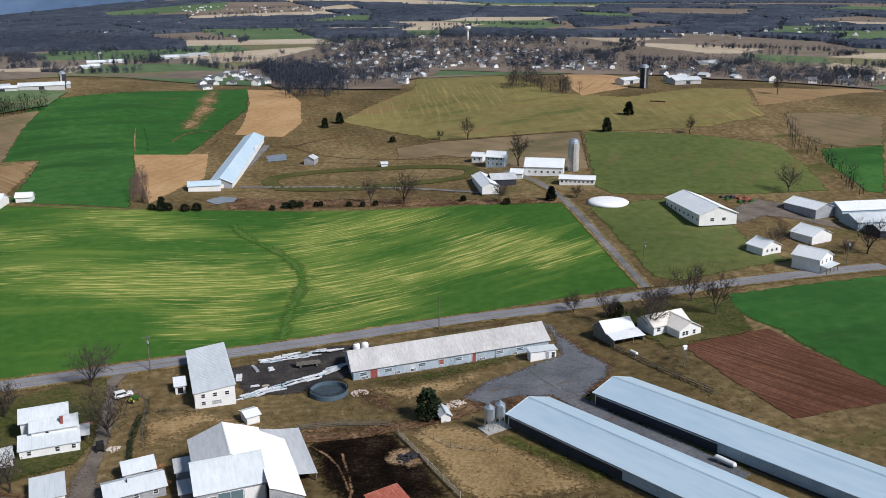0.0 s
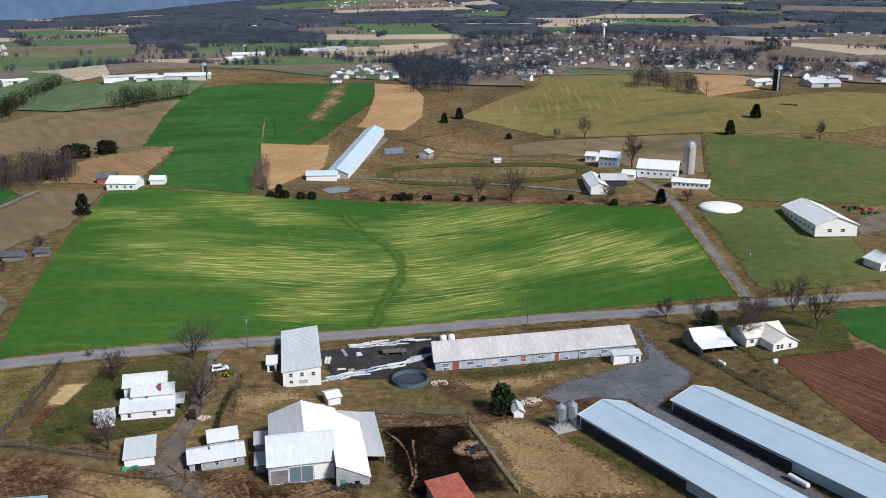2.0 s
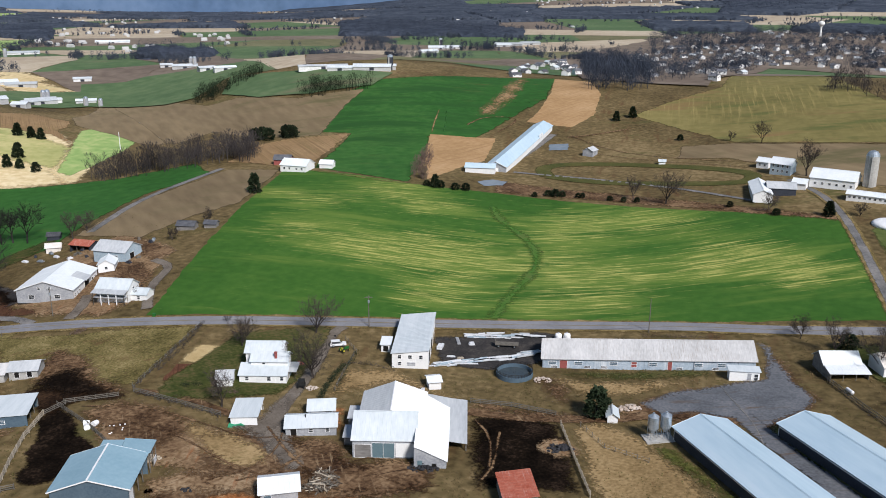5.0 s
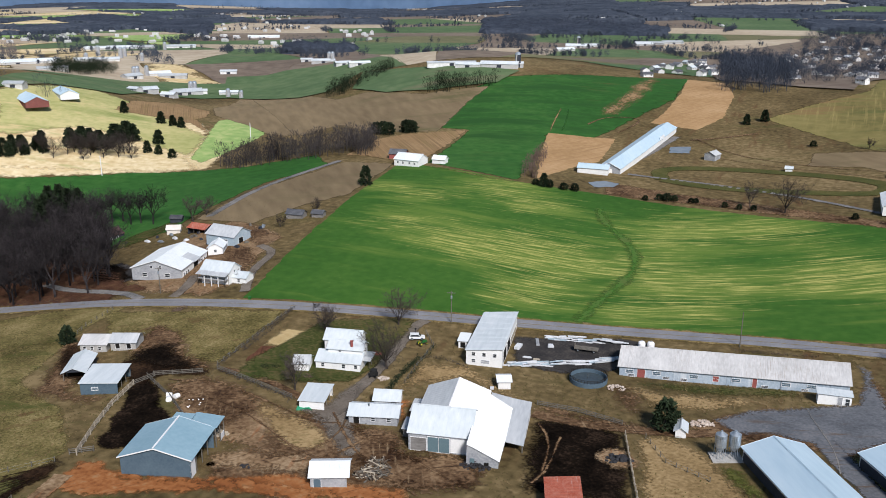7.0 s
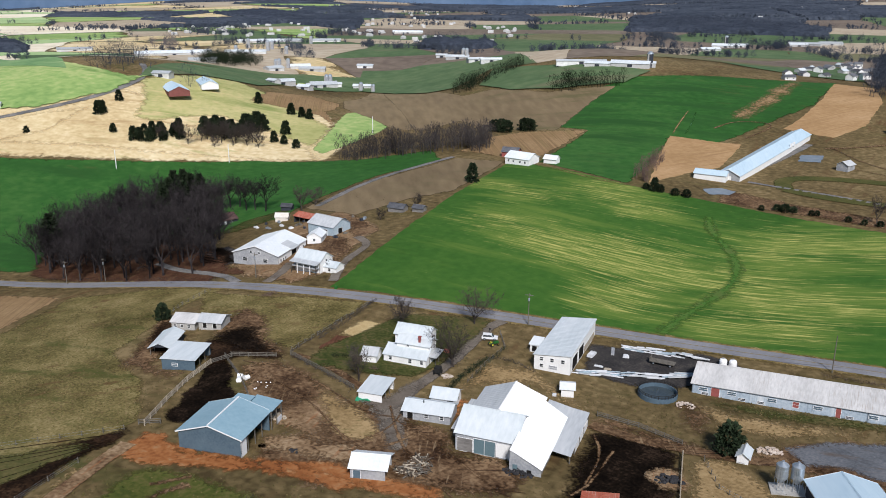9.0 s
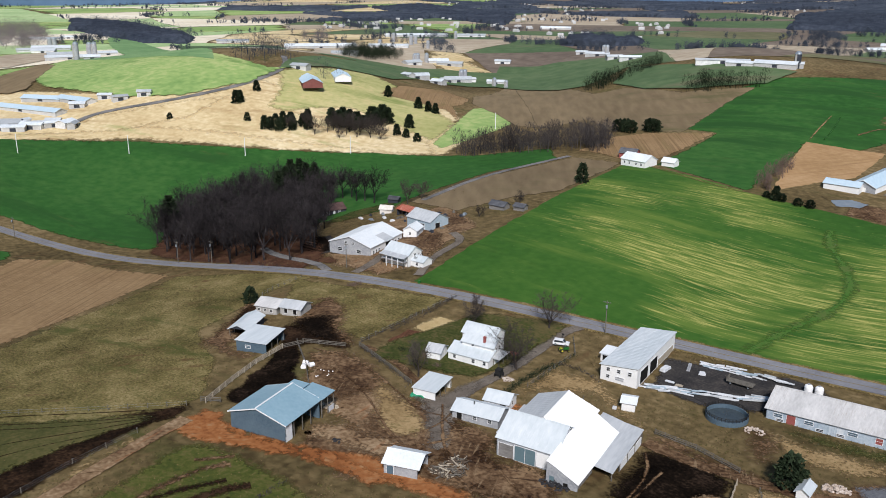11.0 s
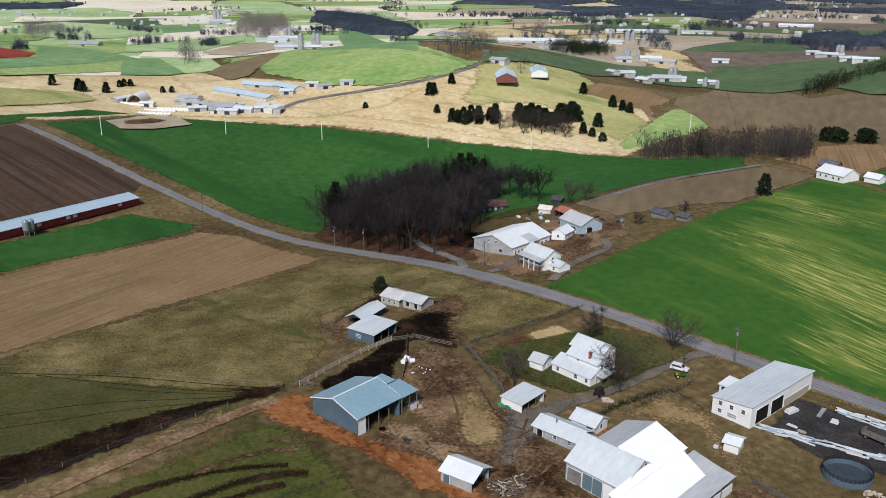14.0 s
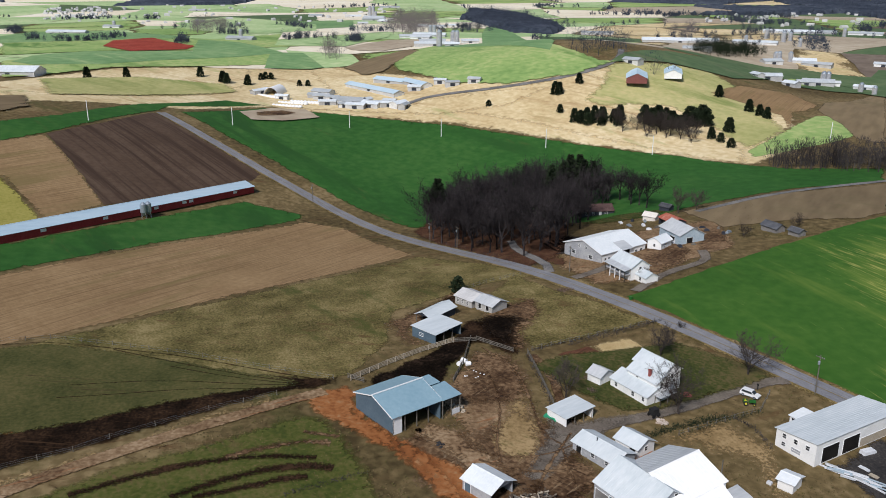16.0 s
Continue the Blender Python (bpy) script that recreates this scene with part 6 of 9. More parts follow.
solo("tarpaulin", Shape().prism([(-3.9, -5.3, -0.3), (0.4, -5.2, -0.3), (0.3, -4.5, 0.1), (-0.8, -4.7, 0.75), (-2.2, -4.55, 0.5), (-3.6, -4.6, 0.8)], (0.1, 0.5, 0.15)), M["green_plastic"], -81.4, 153.9, 25, "crumpled green tarpaulin beside the garage", "tarpaulin")
gable("garden_shed", -97.6, 167.4, 30, 4.0, 5.0, 2.5, 3.7, M["tin_grey"], M["wall_white"], "small white garden shed with grey roof", "shed", openings=[("R", 0, 0.2, 1.0, 1.9, "door", "wall_white")], trim=False)
gable("pump_house", -47.6, 188.9, 34, 3.2, 4.2, 2.3, 2.9, M["tin_bright"], M["wall_white"], "tiny white pump house on the grass", "shed", trim=False)

# farmhouse
house = thing("house", -88.7, 171.2, 21.5, "white two-storey farmhouse with metal roofs", "house")
monopitch("", 0, 0, 0, 12.4, 3.6, 2.5, 4.1, M["tin_white"], M["wall_white"], "", into=(house, pose(0, 1.8, 0)), rib=0.6, openings=[("F", -4.2, 1.0, 0.8, 1.0), ("F", 1.6, 0.9, 0.9, 1.1), ("F", 2.8, 0.2, 0.9, 2.0, "door"), ("F", 5, 1.0, 0.8, 1.0)])
gable("", 0, 0, 0, 9.6, 5.0, 5.2, 6.7, M["tin_white"], M["wall_white"], "", into=(house, pose(1.2, 5.6, 0)), rib=0.6, trim=False, openings=[("F", -1.5, 4.2, 0.7, 0.7), ("R", -0.8, 3.4, 0.9, 1.2), ("R", 0.9, 3.4, 0.9, 1.2), ("R", -0.8, 0.9, 0.9, 1.3), ("R", 0.9, 0.9, 0.9, 1.3)])
gable("", 0, 0, 0, 10.0, 6.0, 5.7, 7.6, M["tin_white"], M["wall_white"], "", into=(house, pose(-1.1, 10.6, 0)), rib=0.6, trim=False, openings=[("L", -1.2, 3.6, 0.9, 1.3), ("L", 1.2, 3.6, 0.9, 1.3), ("R", 0, 3.6, 0.9, 1.3), ("L", 0, 0.9, 0.9, 1.3)])
part("chimney", Shape().box(2.6, 3.2, 3.6, 4.2, 3.5, 7.3).box(2.5, 3.3, 3.5, 4.3, 7.1, 7.35), M["brick_red"], house, "red brick chimney")
monopitch("", 0, 0, 0, 2.0, 5.2, 2.4, 2.6, M["tin_grey"], M["wall_white"], "", into=(house, pose(7.1, 5.2, 0)), open_sides="FBR")

# blue machine shed with its lower back bay
shed = gable("machine_shed", -89.2, 114.7, 117, 13.2, 15.2, 4.6, 6.9, M["tin_blue"], M["wall_blue"], "blue metal machine shed with one open side", "shed", over=0.45, rib=200, open_sides="F")
part("wall", Shape().box(-6.6, -4.2, -7.6, -7.42, -0.6, 4.6), M["trim_white"], shed)
part("ridge_trim", Shape().box(-7.05, 7.05, -0.16, 0.16, 7.0, 7.2), M["trim_white"], shed)
part("skirt", Shape().box(-6.66, -6.6, -7.6, 7.6, -0.6, 0.45), M["orange_dirt"], shed)
# the back bay: a short roof behind the ridge and a lower one over the open side
part("roof_panel", sheet(7.1, 10.6, (2.2, 5.9), (-2.3, 5.75), 9), M["tin_blue"], shed)
part("roof_panel", sheet(6.7, 12.2, (-1.9, 5.3), (-8.4, 4.6), 9), M["tin_blue"], shed)
part("wall", Shape().box(6.7, 10.4, 2.0, 2.15, -0.6, 5.8), M["wall_blue"], shed)
part("wall", Shape().box(10.25, 10.4, -1.9, 2.0, -0.6, 5.8), M["wall_blue"], shed)
for x, y in ((6.9, -8.0), (9.5, -8.0), (12.0, -8.0), (12.0, -2.2)):
    part("post", Shape().box(x - 0.1, x + 0.1, y - 0.1, y + 0.1, -0.6, 4.7), M["old_wood"], shed)
part("wall", Shape().box(9.6, 12.0, -8.05, -7.95, -0.6, 1.3), M["scrap_white"], shed)
part("wall", Shape().box(6.5, 6.65, -4.6, -0.2, -0.6, 5.3), M["wall_grey"], shed)
# small sheds round the yards
gable("log_shed", -55.2, 127.8, 34, 7.6, 6.6, 2.9, 4.3, M["tin_bright"], M["wall_grey"], "grey shed with white roof and open end", "shed", open_sides="R", openings=[("F", -2.4, 0.1, 1.5, 2.2, "door", "wall_blue")], trim=False)
monopitch("cattle_shed", -133.9, 132.2, 34, 9.4, 10.2, 3.2, 3.7, M["tin_white"], M["wall_blue"], "blue cattle shed with flat white roof", "shed", open_sides="R", openings=[("F", -1, 1.2, 1.5, 0.8, "window", "wall_blue")])
gable("calf_shed", -148.2, 134.6, 130, 12, 5.6, 2.6, 3.8, M["tin_white"], M["wall_dark"], "open-fronted calf shed with white roof", "shed", open_sides="LB", trim=False)
gable("stone_stable", -158.8, 148.2, 32, 7.5, 7.6, 2.6, 4.0, M["tin_old"], M["concrete"], "old whitewashed stable with rusty tin roof", "stable", openings=[("F", u, 0.9, 0.8, 0.9, "window", "dark_hole") for u in (-2.5, -0.4, 1.8)], trim=False)
gable("stone_stable", -151.6, 152.6, 32, 7.2, 6.6, 2.6, 3.9, M["tin_grey"], M["concrete"], "old whitewashed stable with bright tin roof", "stable", openings=[("F", u, 0.6, 1.2, 1.6, "door", "dark_hole") for u in (-1.6, 1.6)], trim=False)
monopitch("red_shed", -10.5, 144.8, -62, 9.5, 6.6, 3.2, 3.7, M["tin_rust"], M["plank_grey"], "small shed with rusty red tin roof", "shed")
gable("kennel", -0.2, 187.2, 105, 4.2, 2.4, 1.9, 2.7, M["tin_white"], M["wall_white"], "tiny white hut under a cedar", "shed", trim=False)

# bungalow and its open shed
bung = thing("house", 67.2, 229.2, 25, "cream bungalow with a pale metal roof", "house")
gable("", 0, 0, 0, 12.5, 7.6, 2.8, 4.9, M["tin_beige"], M["wall_white"], "", into=(bung, pose(0, 6.2, 0)), trim=False, openings=[("F", -4.5, 1, 1.2, 1.1)])
gable("", 0, 0, 0, 9.5, 7.8, 2.8, 4.8, M["tin_beige"], M["wall_white"], "", into=(bung, pose(2.2, 1.5, 0, 0, 0, 90)), trim=False, openings=[("L", -1.4, 1.0, 0.9, 1.2), ("L", 1.2, 1.0, 0.9, 1.2), ("L", 2.4, 1.0, 0.9, 1.2)])
sh = gable("wagon_shed", 49.6, 231.8, 22, 9.5, 7, 2.9, 5.2, M["tin_bright"], M["plank_grey"], "wagon shed with bright roof and open lean-to", "shed", trim=False)
monopitch("", 0, 0, 0, 10, 4.0, 2.2, 2.9, M["tin_bright"], M["plank_grey"], "", into=(sh, pose(0.3, -5.4, 0)), open_sides="F")

# feed silos on a slab
def feed_silo(x, y):
    s = thing("feed_silo", x, y, 20, "galvanised feed silo on legs beside the poultry house", "silo", "feed silos")
    part("body", Shape().lathe([(0.25, 1.6), (1.25, 3.0), (1.25, 3.9), (1.28, 3.92), (1.25, 3.94), (1.25, 4.9), (1.28, 4.92), (1.25, 4.94), (1.25, 5.8), (0.25, 6.5), (0.25, 6.7)], 20), M["galvanised"], s)
    for k in range(6):
        a = k * 1.0472
        part("leg", Shape().tube((1.2 * math.cos(a), 1.2 * math.sin(a), -0.2), (1.2 * math.cos(a), 1.2 * math.sin(a), 4.0), 0.06), M["galvanised"], s)
    part("ladder", Shape().box(-0.2, -0.15, -1.4, -1.35, 0.5, 5.8).box(0.15, 0.2, -1.4, -1.35, 0.5, 5.8), M["galvanised"], s)


solo("silo_slab", Shape().box(-3.4, 3.4, -2.2, 2.2, -0.5, 0.25), M["concrete"], 11.8, 180.6, 30, "pale concrete slab under the feed silos", "slab")
feed_silo(10.5, 180.0), feed_silo(13.1, 181.5)

# slurry tank
tank = thing("slurry_tank", -30.2, 203.9, 0, "round concrete slurry tank with dark water and a railing", "tank")
ring = [(4.7, -0.4), (4.7, 1.25), (5.0, 1.25), (5.0, -0.6)]
n = 36
s = Shape()
s.add([(r * math.cos(6.28319 * i / n), r * math.sin(6.28319 * i / n), h) for r, h in ring for i in range(n)], [(k * n + i, k * n + (i + 1) % n, (k + 1) * n + (i + 1) % n, (k + 1) * n + i) for k in range(3) for i in range(n)])
part("wall", s, M["wall_blue"], tank)
part("water", Shape().lathe([(4.72, -0.4), (4.72, 0.3)], 36), M["slurry"], tank)
part("bridge", Shape().box(-0.5, 0.5, 0, 6.5, 1.25, 1.4).box(-0.25, 0.25, -0.25, 0.25, 0.2, 2.2), M["gravel_dark"], tank)
for h in (1.7, 2.1):
    part("rail", Shape().add([(r * math.cos(6.28319 * i / n), r * math.sin(6.28319 * i / n), h + q) for r, q in ((4.86, 0), (4.94, 0), (4.94, 0.08), (4.86, 0.08)) for i in range(n)], [(k * n + i, k * n + (i + 1) % n, ((k + 1) % 4) * n + (i + 1) % n, ((k + 1) % 4) * n + i) for k in range(4) for i in range(n)]), M["rubber"], tank)
for i in range(36):
    a = i * 0.1745
    part("rail_post", Shape().tube((4.9 * math.cos(a), 4.9 * math.sin(a), 1.25), (4.9 * math.cos(a), 4.9 * math.sin(a), 2.1), 0.06, n=4), M["rubber"], tank)

# second farmstead across the road
wb = gable("workshop_barn", -197.0, 207.3, 115, 23, 18.6, 4.0, 7.0, M["tin_bright"], M["wall_white"], "large workshop barn, grey gable and white roof", end_wall=M["wall_grey"], openings=[("L", -4, 0.9, 1.8, 1.3), ("L", 4.5, 0.9, 1.8, 1.3), ("L", -1.6, 4.0, 0.9, 0.9), ("L", 1.8, 4.0, 0.9, 0.9), ("F", 1.0, 0.1, 4.0, 3.4, "door", "dark_hole"), ("F", -9.5, 0.9, 0.9, 1.3), ("F", -7.6, 0.9, 0.9, 1.3), ("F", -5.7, 0.9, 0.9, 1.3), ("F", 6.5, 1.2, 1.2, 1.2), ("F", 9.0, 1.2, 1.2, 1.2)])
part("canopy", Shape().prism([(-1.6, -10.2, 3.75), (4.0, -10.2, 3.75), (4.0, -5.2, 5.45), (-1.6, -5.2, 5.45)], (0, 0, 0.14)), M["tin_grey"], wb, "dull grey metal canopy over the bay")
p = gable("house", -168.0, 204.8, 14, 11, 7.5, 4.6, 7.0, M["tin_white"], M["wall_white"], "white farmhouse with pillared porch", "house", trim=False, openings=[("F", u, 3.0, 0.9, 1.3) for u in (-3.6, -1.2, 1.2, 3.6)] + [("R", 0, 0.9, 0.9, 1.3), ("R", 0, 3.1, 0.9, 1.3)])
monopitch("", 0, 0, 0, 11, 2.6, 3.9, 4.5, M["tin_grey"], M["wall_white"], "", into=(p, pose(0, -5.0, 0)), open_sides="FLR")
gable("", 0, 0, 0, 5.6, 5.0, 2.5, 3.9, M["tin_white"], M["wall_white"], "", over=0.3, into=(p, pose(8.1, 0.6, 0)), trim=False, openings=[("F", 0, 0.9, 0.9, 1.1)])
part("balcony", Shape().box(-5.4, 5.4, -6.2, -3.8, 2.2, 2.35), M["wall_grey"], p, "grey balcony floor behind the pillars")
for u in (-2.7, 0, 2.7):
    part("pillar", Shape().box(u - 0.12, u + 0.12, -6.25, -6.01, -0.3, 3.95), M["trim_white"], p)
gable("stock_barn", -199.3, 238.6, 8, 13.5, 10.5, 4.0, 6.6, M["tin_grey"], M["wall_paleblue"], "blue-grey stock barn with metal roof", openings=[("R", -1, 0.1, 2.6, 2.8, "door", "dark_hole"), ("F", 2, 0.1, 3, 2.4, "door", "dark_hole")], trim=False)
gable("garden_shed", -237.8, 243.9, 40, 5.5, 4.2, 2.2, 3.4, M["tin_beige"], M["tin_beige"], "small cream garden shed at the wood's edge", "shed", trim=False)
gable("open_shed", -223.9, 246.8, 8, 9, 7, 2.4, 3.6, M["tin_rust"], M["wall_dark"], "low shed with rusty orange tin roof", "shed", open_sides="F", trim=False)
gable("cottage", -193.6, 227.2, 125, 7.5, 5.6, 3.0, 4.6, M["tin_bright"], M["wall_white"], "small white cottage workshop", "house", openings=[("L", 0, 1.1, 0.9, 1.0), ("F", -1, 1.0, 0.9, 1.1)], trim=False)
gable("house", -268.0, 230.5, 88, 15, 8, 2.6, 4.7, M["shingle_brown"], M["wall_dark"], "low brown-roofed house at the edge of the grove", "house", trim=False, openings=[("F", u, 0.9, 1.1, 1.1) for u in (-5, -2, 4)] + [("F", 1.2, 0.1, 1.0, 2.0, "door", "wall_white")])
gable("dark_hut", -194.6, 273.5, 15, 7.5, 4.6, 2.0, 3.4, M["shingle_dark"], M["plank_grey"], "low dark timber hut", "hut", trim=False)
gable("dark_hut", -185.8, 277.8, 15, 5.0, 3.6, 1.8, 2.8, M["shingle_dark"], M["plank_grey"], "small dark timber hut", "hut", trim=False)
gable("dark_hut", -251.7, 257.4, 30, 5.0, 3.4, 2.2, 3.2, M["shingle_dark"], M["wall_dark"], "small dark hut at the wood's edge", "hut", trim=False)
gable("farm_cottage", -206.3, 377.2, 5, 14.5, 10.5, 3.2, 5.8, M["tin_bright"], M["wall_white"], "white barn cottage with bright roof", "house", openings=[("F", u, 1.0, 1.0, 1.1) for u in (-5, -2, 2, 5)], trim=False)
gable("farm_cottage", -222.0, 388.0, 20, 9, 6.5, 2.8, 4.8, M["shingle_dark"], M["brick_red"], "small brick cottage behind bare trees", "house", trim=False)
gable("farm_cottage", -193.5, 386.0, 10, 7, 5, 2.4, 4.0, M["tin_bright"], M["wall_white"], "small white outbuilding of the cottage", "shed", trim=False)

# beyond the wheat
lb = gable("long_barn", -112.9, 468.5, 92, 100, 11.8, 3.6, 6.2, M["tin_coop"], M["wall_white"], "very long poultry barn with pale blue roof", slope=0.08, rib=200, end_wall=M["wall_grey"], openings=[("L", 0, 0.2, 3.0, 2.6, "door", "wall_white")])
for u in (18, 22):
    part("vent", Shape().box(u - 1.2, u + 1.2, -6.6, -5.9, 3.2 + 0.08 * u, 5.2 + 0.08 * u), M["trim_white"], lb, "white fan housing on the long wall")
gable("store_shed", -118.0, 414.8, 12, 15.5, 7.5, 2.8, 4.4, M["tin_coop"], M["wall_white"], "white store shed with pale roof", "shed", trim=False)
gable("white_barn", 107.9, 347, 100, 31.5, 16.2, 4.2, 7.2, M["tin_bright"], M["wall_white"], "long white metal barn with dark base", openings=[("L", u, 1.2, 1.6, 1.2) for u in (-2.5, 2.5)] + [("F", u, 1.2, 1.2, 1.0) for u in range(-14, 15, 4)] + [("B", u, 1.2, 1.2, 1.0) for u in range(-14, 15, 4)])
solo("silage_mound", Shape().lathe([(9.2, -0.6), (9.0, 0.3), (8.2, 0.8), (6.5, 1.2), (4.0, 1.45), (0.6, 1.5)], 30).mesh("silage_mound", M["membrane_white"], True), None, 73.2, 367, 0, "white plastic-covered silage mound", "mound")
gable("tin_hut", -73.5, 472, 80, 7, 6, 3, 4.6, M["tin_grey"], M["wall_grey"], "small grey tin field hut", "hut", trim=False)
gable("tin_hut", -31.6, 459.3, 10, 3.4, 2.6, 1.8, 2.6, M["tin_white"], M["wall_white"], "tiny white field hut", "hut", trim=False)
# farmstead on the lane
gable("house", 28.6, 440.6, -20, 10, 7, 5.2, 7.6, M["tin_bright"], M["wall_paleblue"], "grey-white farmhouse with twin gables", "house", openings=[("F", u, z, 0.9, 1.2) for u in (-3.4, -1.1, 1.1, 3.4) for z in (1.0, 3.5)], trim=False)
gable("cottage", 19.6, 453.0, -20, 6, 5.5, 3.2, 4.8, M["tin_bright"], M["wall_white"], "small white cottage beside the farmhouse", "house", openings=[("F", -1.3, 1, 0.9, 1.1), ("F", 1.3, 1, 0.9, 1.1)], trim=False)
gable("cow_barn", 20.6, 403.0, 98, 27, 8, 3.2, 5.0, M["tin_bright"], M["wall_white"], "long white cow barn with bright roof", trim=False)
gable("cow_barn", 29.0, 406.0, 8, 12, 9, 3.2, 5.2, M["tin_grey"], M["wall_dark"], "open grey cow barn wing", trim=False)
gable("dairy_barn", 51.3, 419.5, -12, 19, 13, 4.0, 7.2, M["tin_bright"], M["wall_white"], "white dairy barn with bright roof", openings=[("F", u, 1.0, 1.0, 1.0) for u in (-7, -4, -1, 2, 5, 8)], trim=False)
gable("milk_house", 37.0, 414.6, -12, 6, 6, 2.8, 4.4, M["tin_bright"], M["wall_white"], "small white milk house by the barn", "shed", trim=False)
gable("low_barn", 64.2, 397.4, -13, 16.5, 6, 2.6, 3.8, M["tin_bright"], M["wall_white"], "low white barn with small windows", trim=False, openings=[("F", u, 0.9, 1.0, 0.9) for u in range(-7, 8, 2)])


def tower_silo(x, y, r, h, label, group="tower silos", mat="concrete"):
    s = thing("tower_silo", x, y, 0, label, "silo", group)
    rings = [(r, -0.6)] + [q for k in range(int(h / 1.2)) for q in ((r, k * 1.2), (r + 0.05, k * 1.2 + 0.06), (r, k * 1.2 + 0.12))] + [(r, h)]
    part("body", Shape().lathe(rings, 20), M[mat], s)
    part("dome", Shape().lathe([(r + 0.06, h), (r * 0.92, h + r * 0.4), (r * 0.6, h + r * 0.75), (r * 0.15, h + r * 0.9)], 20), M["galvanised"], s)
    part("chute", Shape().box(-0.5, 0.5, -r - 0.7, -r + 0.1, 0, h), M["concrete"], s)


tower_silo(65.4, 419.6, 2.8, 13.5, "tall grey concrete tower silo")
# farmstead along the road to the east
gable("open_barn", 155.0, 350.5, 118, 16, 11, 3.6, 5.6, M["tin_bright"], M["wall_grey"], "white-roofed open barn with dark front", trim=False, openings=[("R", 0, 0.1, 4, 2.8, "door", "dark_hole")])
gable("free_stall", 181.0, 349.0, 8, 34, 11, 4, 6.4, M["tin_bright"], M["wall_paleblue"], "wide free-stall barn with bright roof", trim=False)
gable("free_stall", 182.0, 336.0, 8, 36, 13, 3.6, 5.6, M["tin_white"], M["wall_paleblue"], "wide free-stall barn with grey roof", trim=False)
gable("free_stall", 184.0, 325.0, 8, 30, 9, 3.2, 4.6, M["tin_grey"], M["wall_dark"], "low dark open stall barn", trim=False)
gable("tool_barn", 141.8, 316.0, -62, 10, 11, 3.0, 5.4, M["tin_bright"], M["wall_white"], "white tool barn with bright roof", trim=False)
gable("garage", 118.4, 301.5, -62, 7.5, 9.5, 2.9, 5.0, M["tin_bright"], M["wall_white"], "white gabled garage beside the farmhouse", "garage", trim=False, openings=[("R", u, 1, 0.9, 1.1) for u in (-2.4, 0, 2.4)])
hp = gable("house", 128.4, 283.0, -50, 10, 9, 5.0, 7.4, M["tin_bright"], M["wall_white"], "white farmhouse with front porch", "house", trim=False, openings=[("R", u, z, 0.9, 1.2) for u in (-2.8, 0, 2.8) for z in (1.0, 3.3)] + [("B", u, z, 0.9, 1.2) for u in (-3, 0, 3) for z in (1.0, 3.3)])
monopitch("", 0, 0, 0, 8, 2.6, 2.5, 2.9, M["tin_white"], M["wall_white"], "", into=(hp, pose(6.2, 0, 0, 0, 0, 90)), open_sides="FLR")
# red poultry house in the fields
rc = gable("poultry_house", -277.6, 24.4, 139, 150, 11.0, 2.6, 4.6, M["tin_coop"], M["wall_red"], "long red poultry house with pale roof", slope=-0.075, rib=200, trim=False, openings=[(s, u, 0.9, 2.2, 1.0, "window", "wall_white") for s in "FB" for u in (-66, -40, -12, 14, 30, 34, 62)])
for k in (0, 1):
    q = thing("feed_silo", *((-277.1, 33.6) if k == 0 else (-279.1, 35.3)), 0, "galvanised feed silo beside the red house", "silo", "feed silos")
    part("body", Shape().lathe([(0.3, 1.2), (1.3, 2.6), (1.3, 6.0), (0.3, 7.0)], 14), M["galvanised"], q)
    for a in (0.8, 2.4, 3.9, 5.5):
        part("leg", Shape().tube((1.2 * math.cos(a), 1.2 * math.sin(a), -0.3), (1.2 * math.cos(a), 1.2 * math.sin(a), 3), 0.07, n=4), M["galvanised"], q)
gable("red_barn", -484.5, 341.0, 157, 38, 14, 3.0, 6.2, M["tin_coop"], M["wall_rust"], "red barn with pale roof on the sunny hill", trim=False, openings=[("R", 0, 0.1, 4, 3, "door", "wall_white")])
gable("white_barn", -496.5, 374.0, 155, 34, 12, 3, 5.6, M["tin_coop"], M["wall_white"], "white barn with pale roof on the hill", trim=False)


# ---- trees ----
def limb(v, f, p, q, r0, r1):
    """A three-sided tapered limb, appended to plain lists."""
    d = (q - p)
    a = d.orthogonal().normalized()
    b = d.normalized().cross(a)
    k = len(v)
    for c, r in ((p, r0), (q, r1)):
        for i in range(3):
            v.append(c + (a * math.cos(2.0944 * i) + b * math.sin(2.0944 * i)) * r)
    f.extend([(k, k + 1, k + 4, k + 3), (k + 1, k + 2, k + 5, k + 4), (k + 2, k, k + 3, k + 5)])


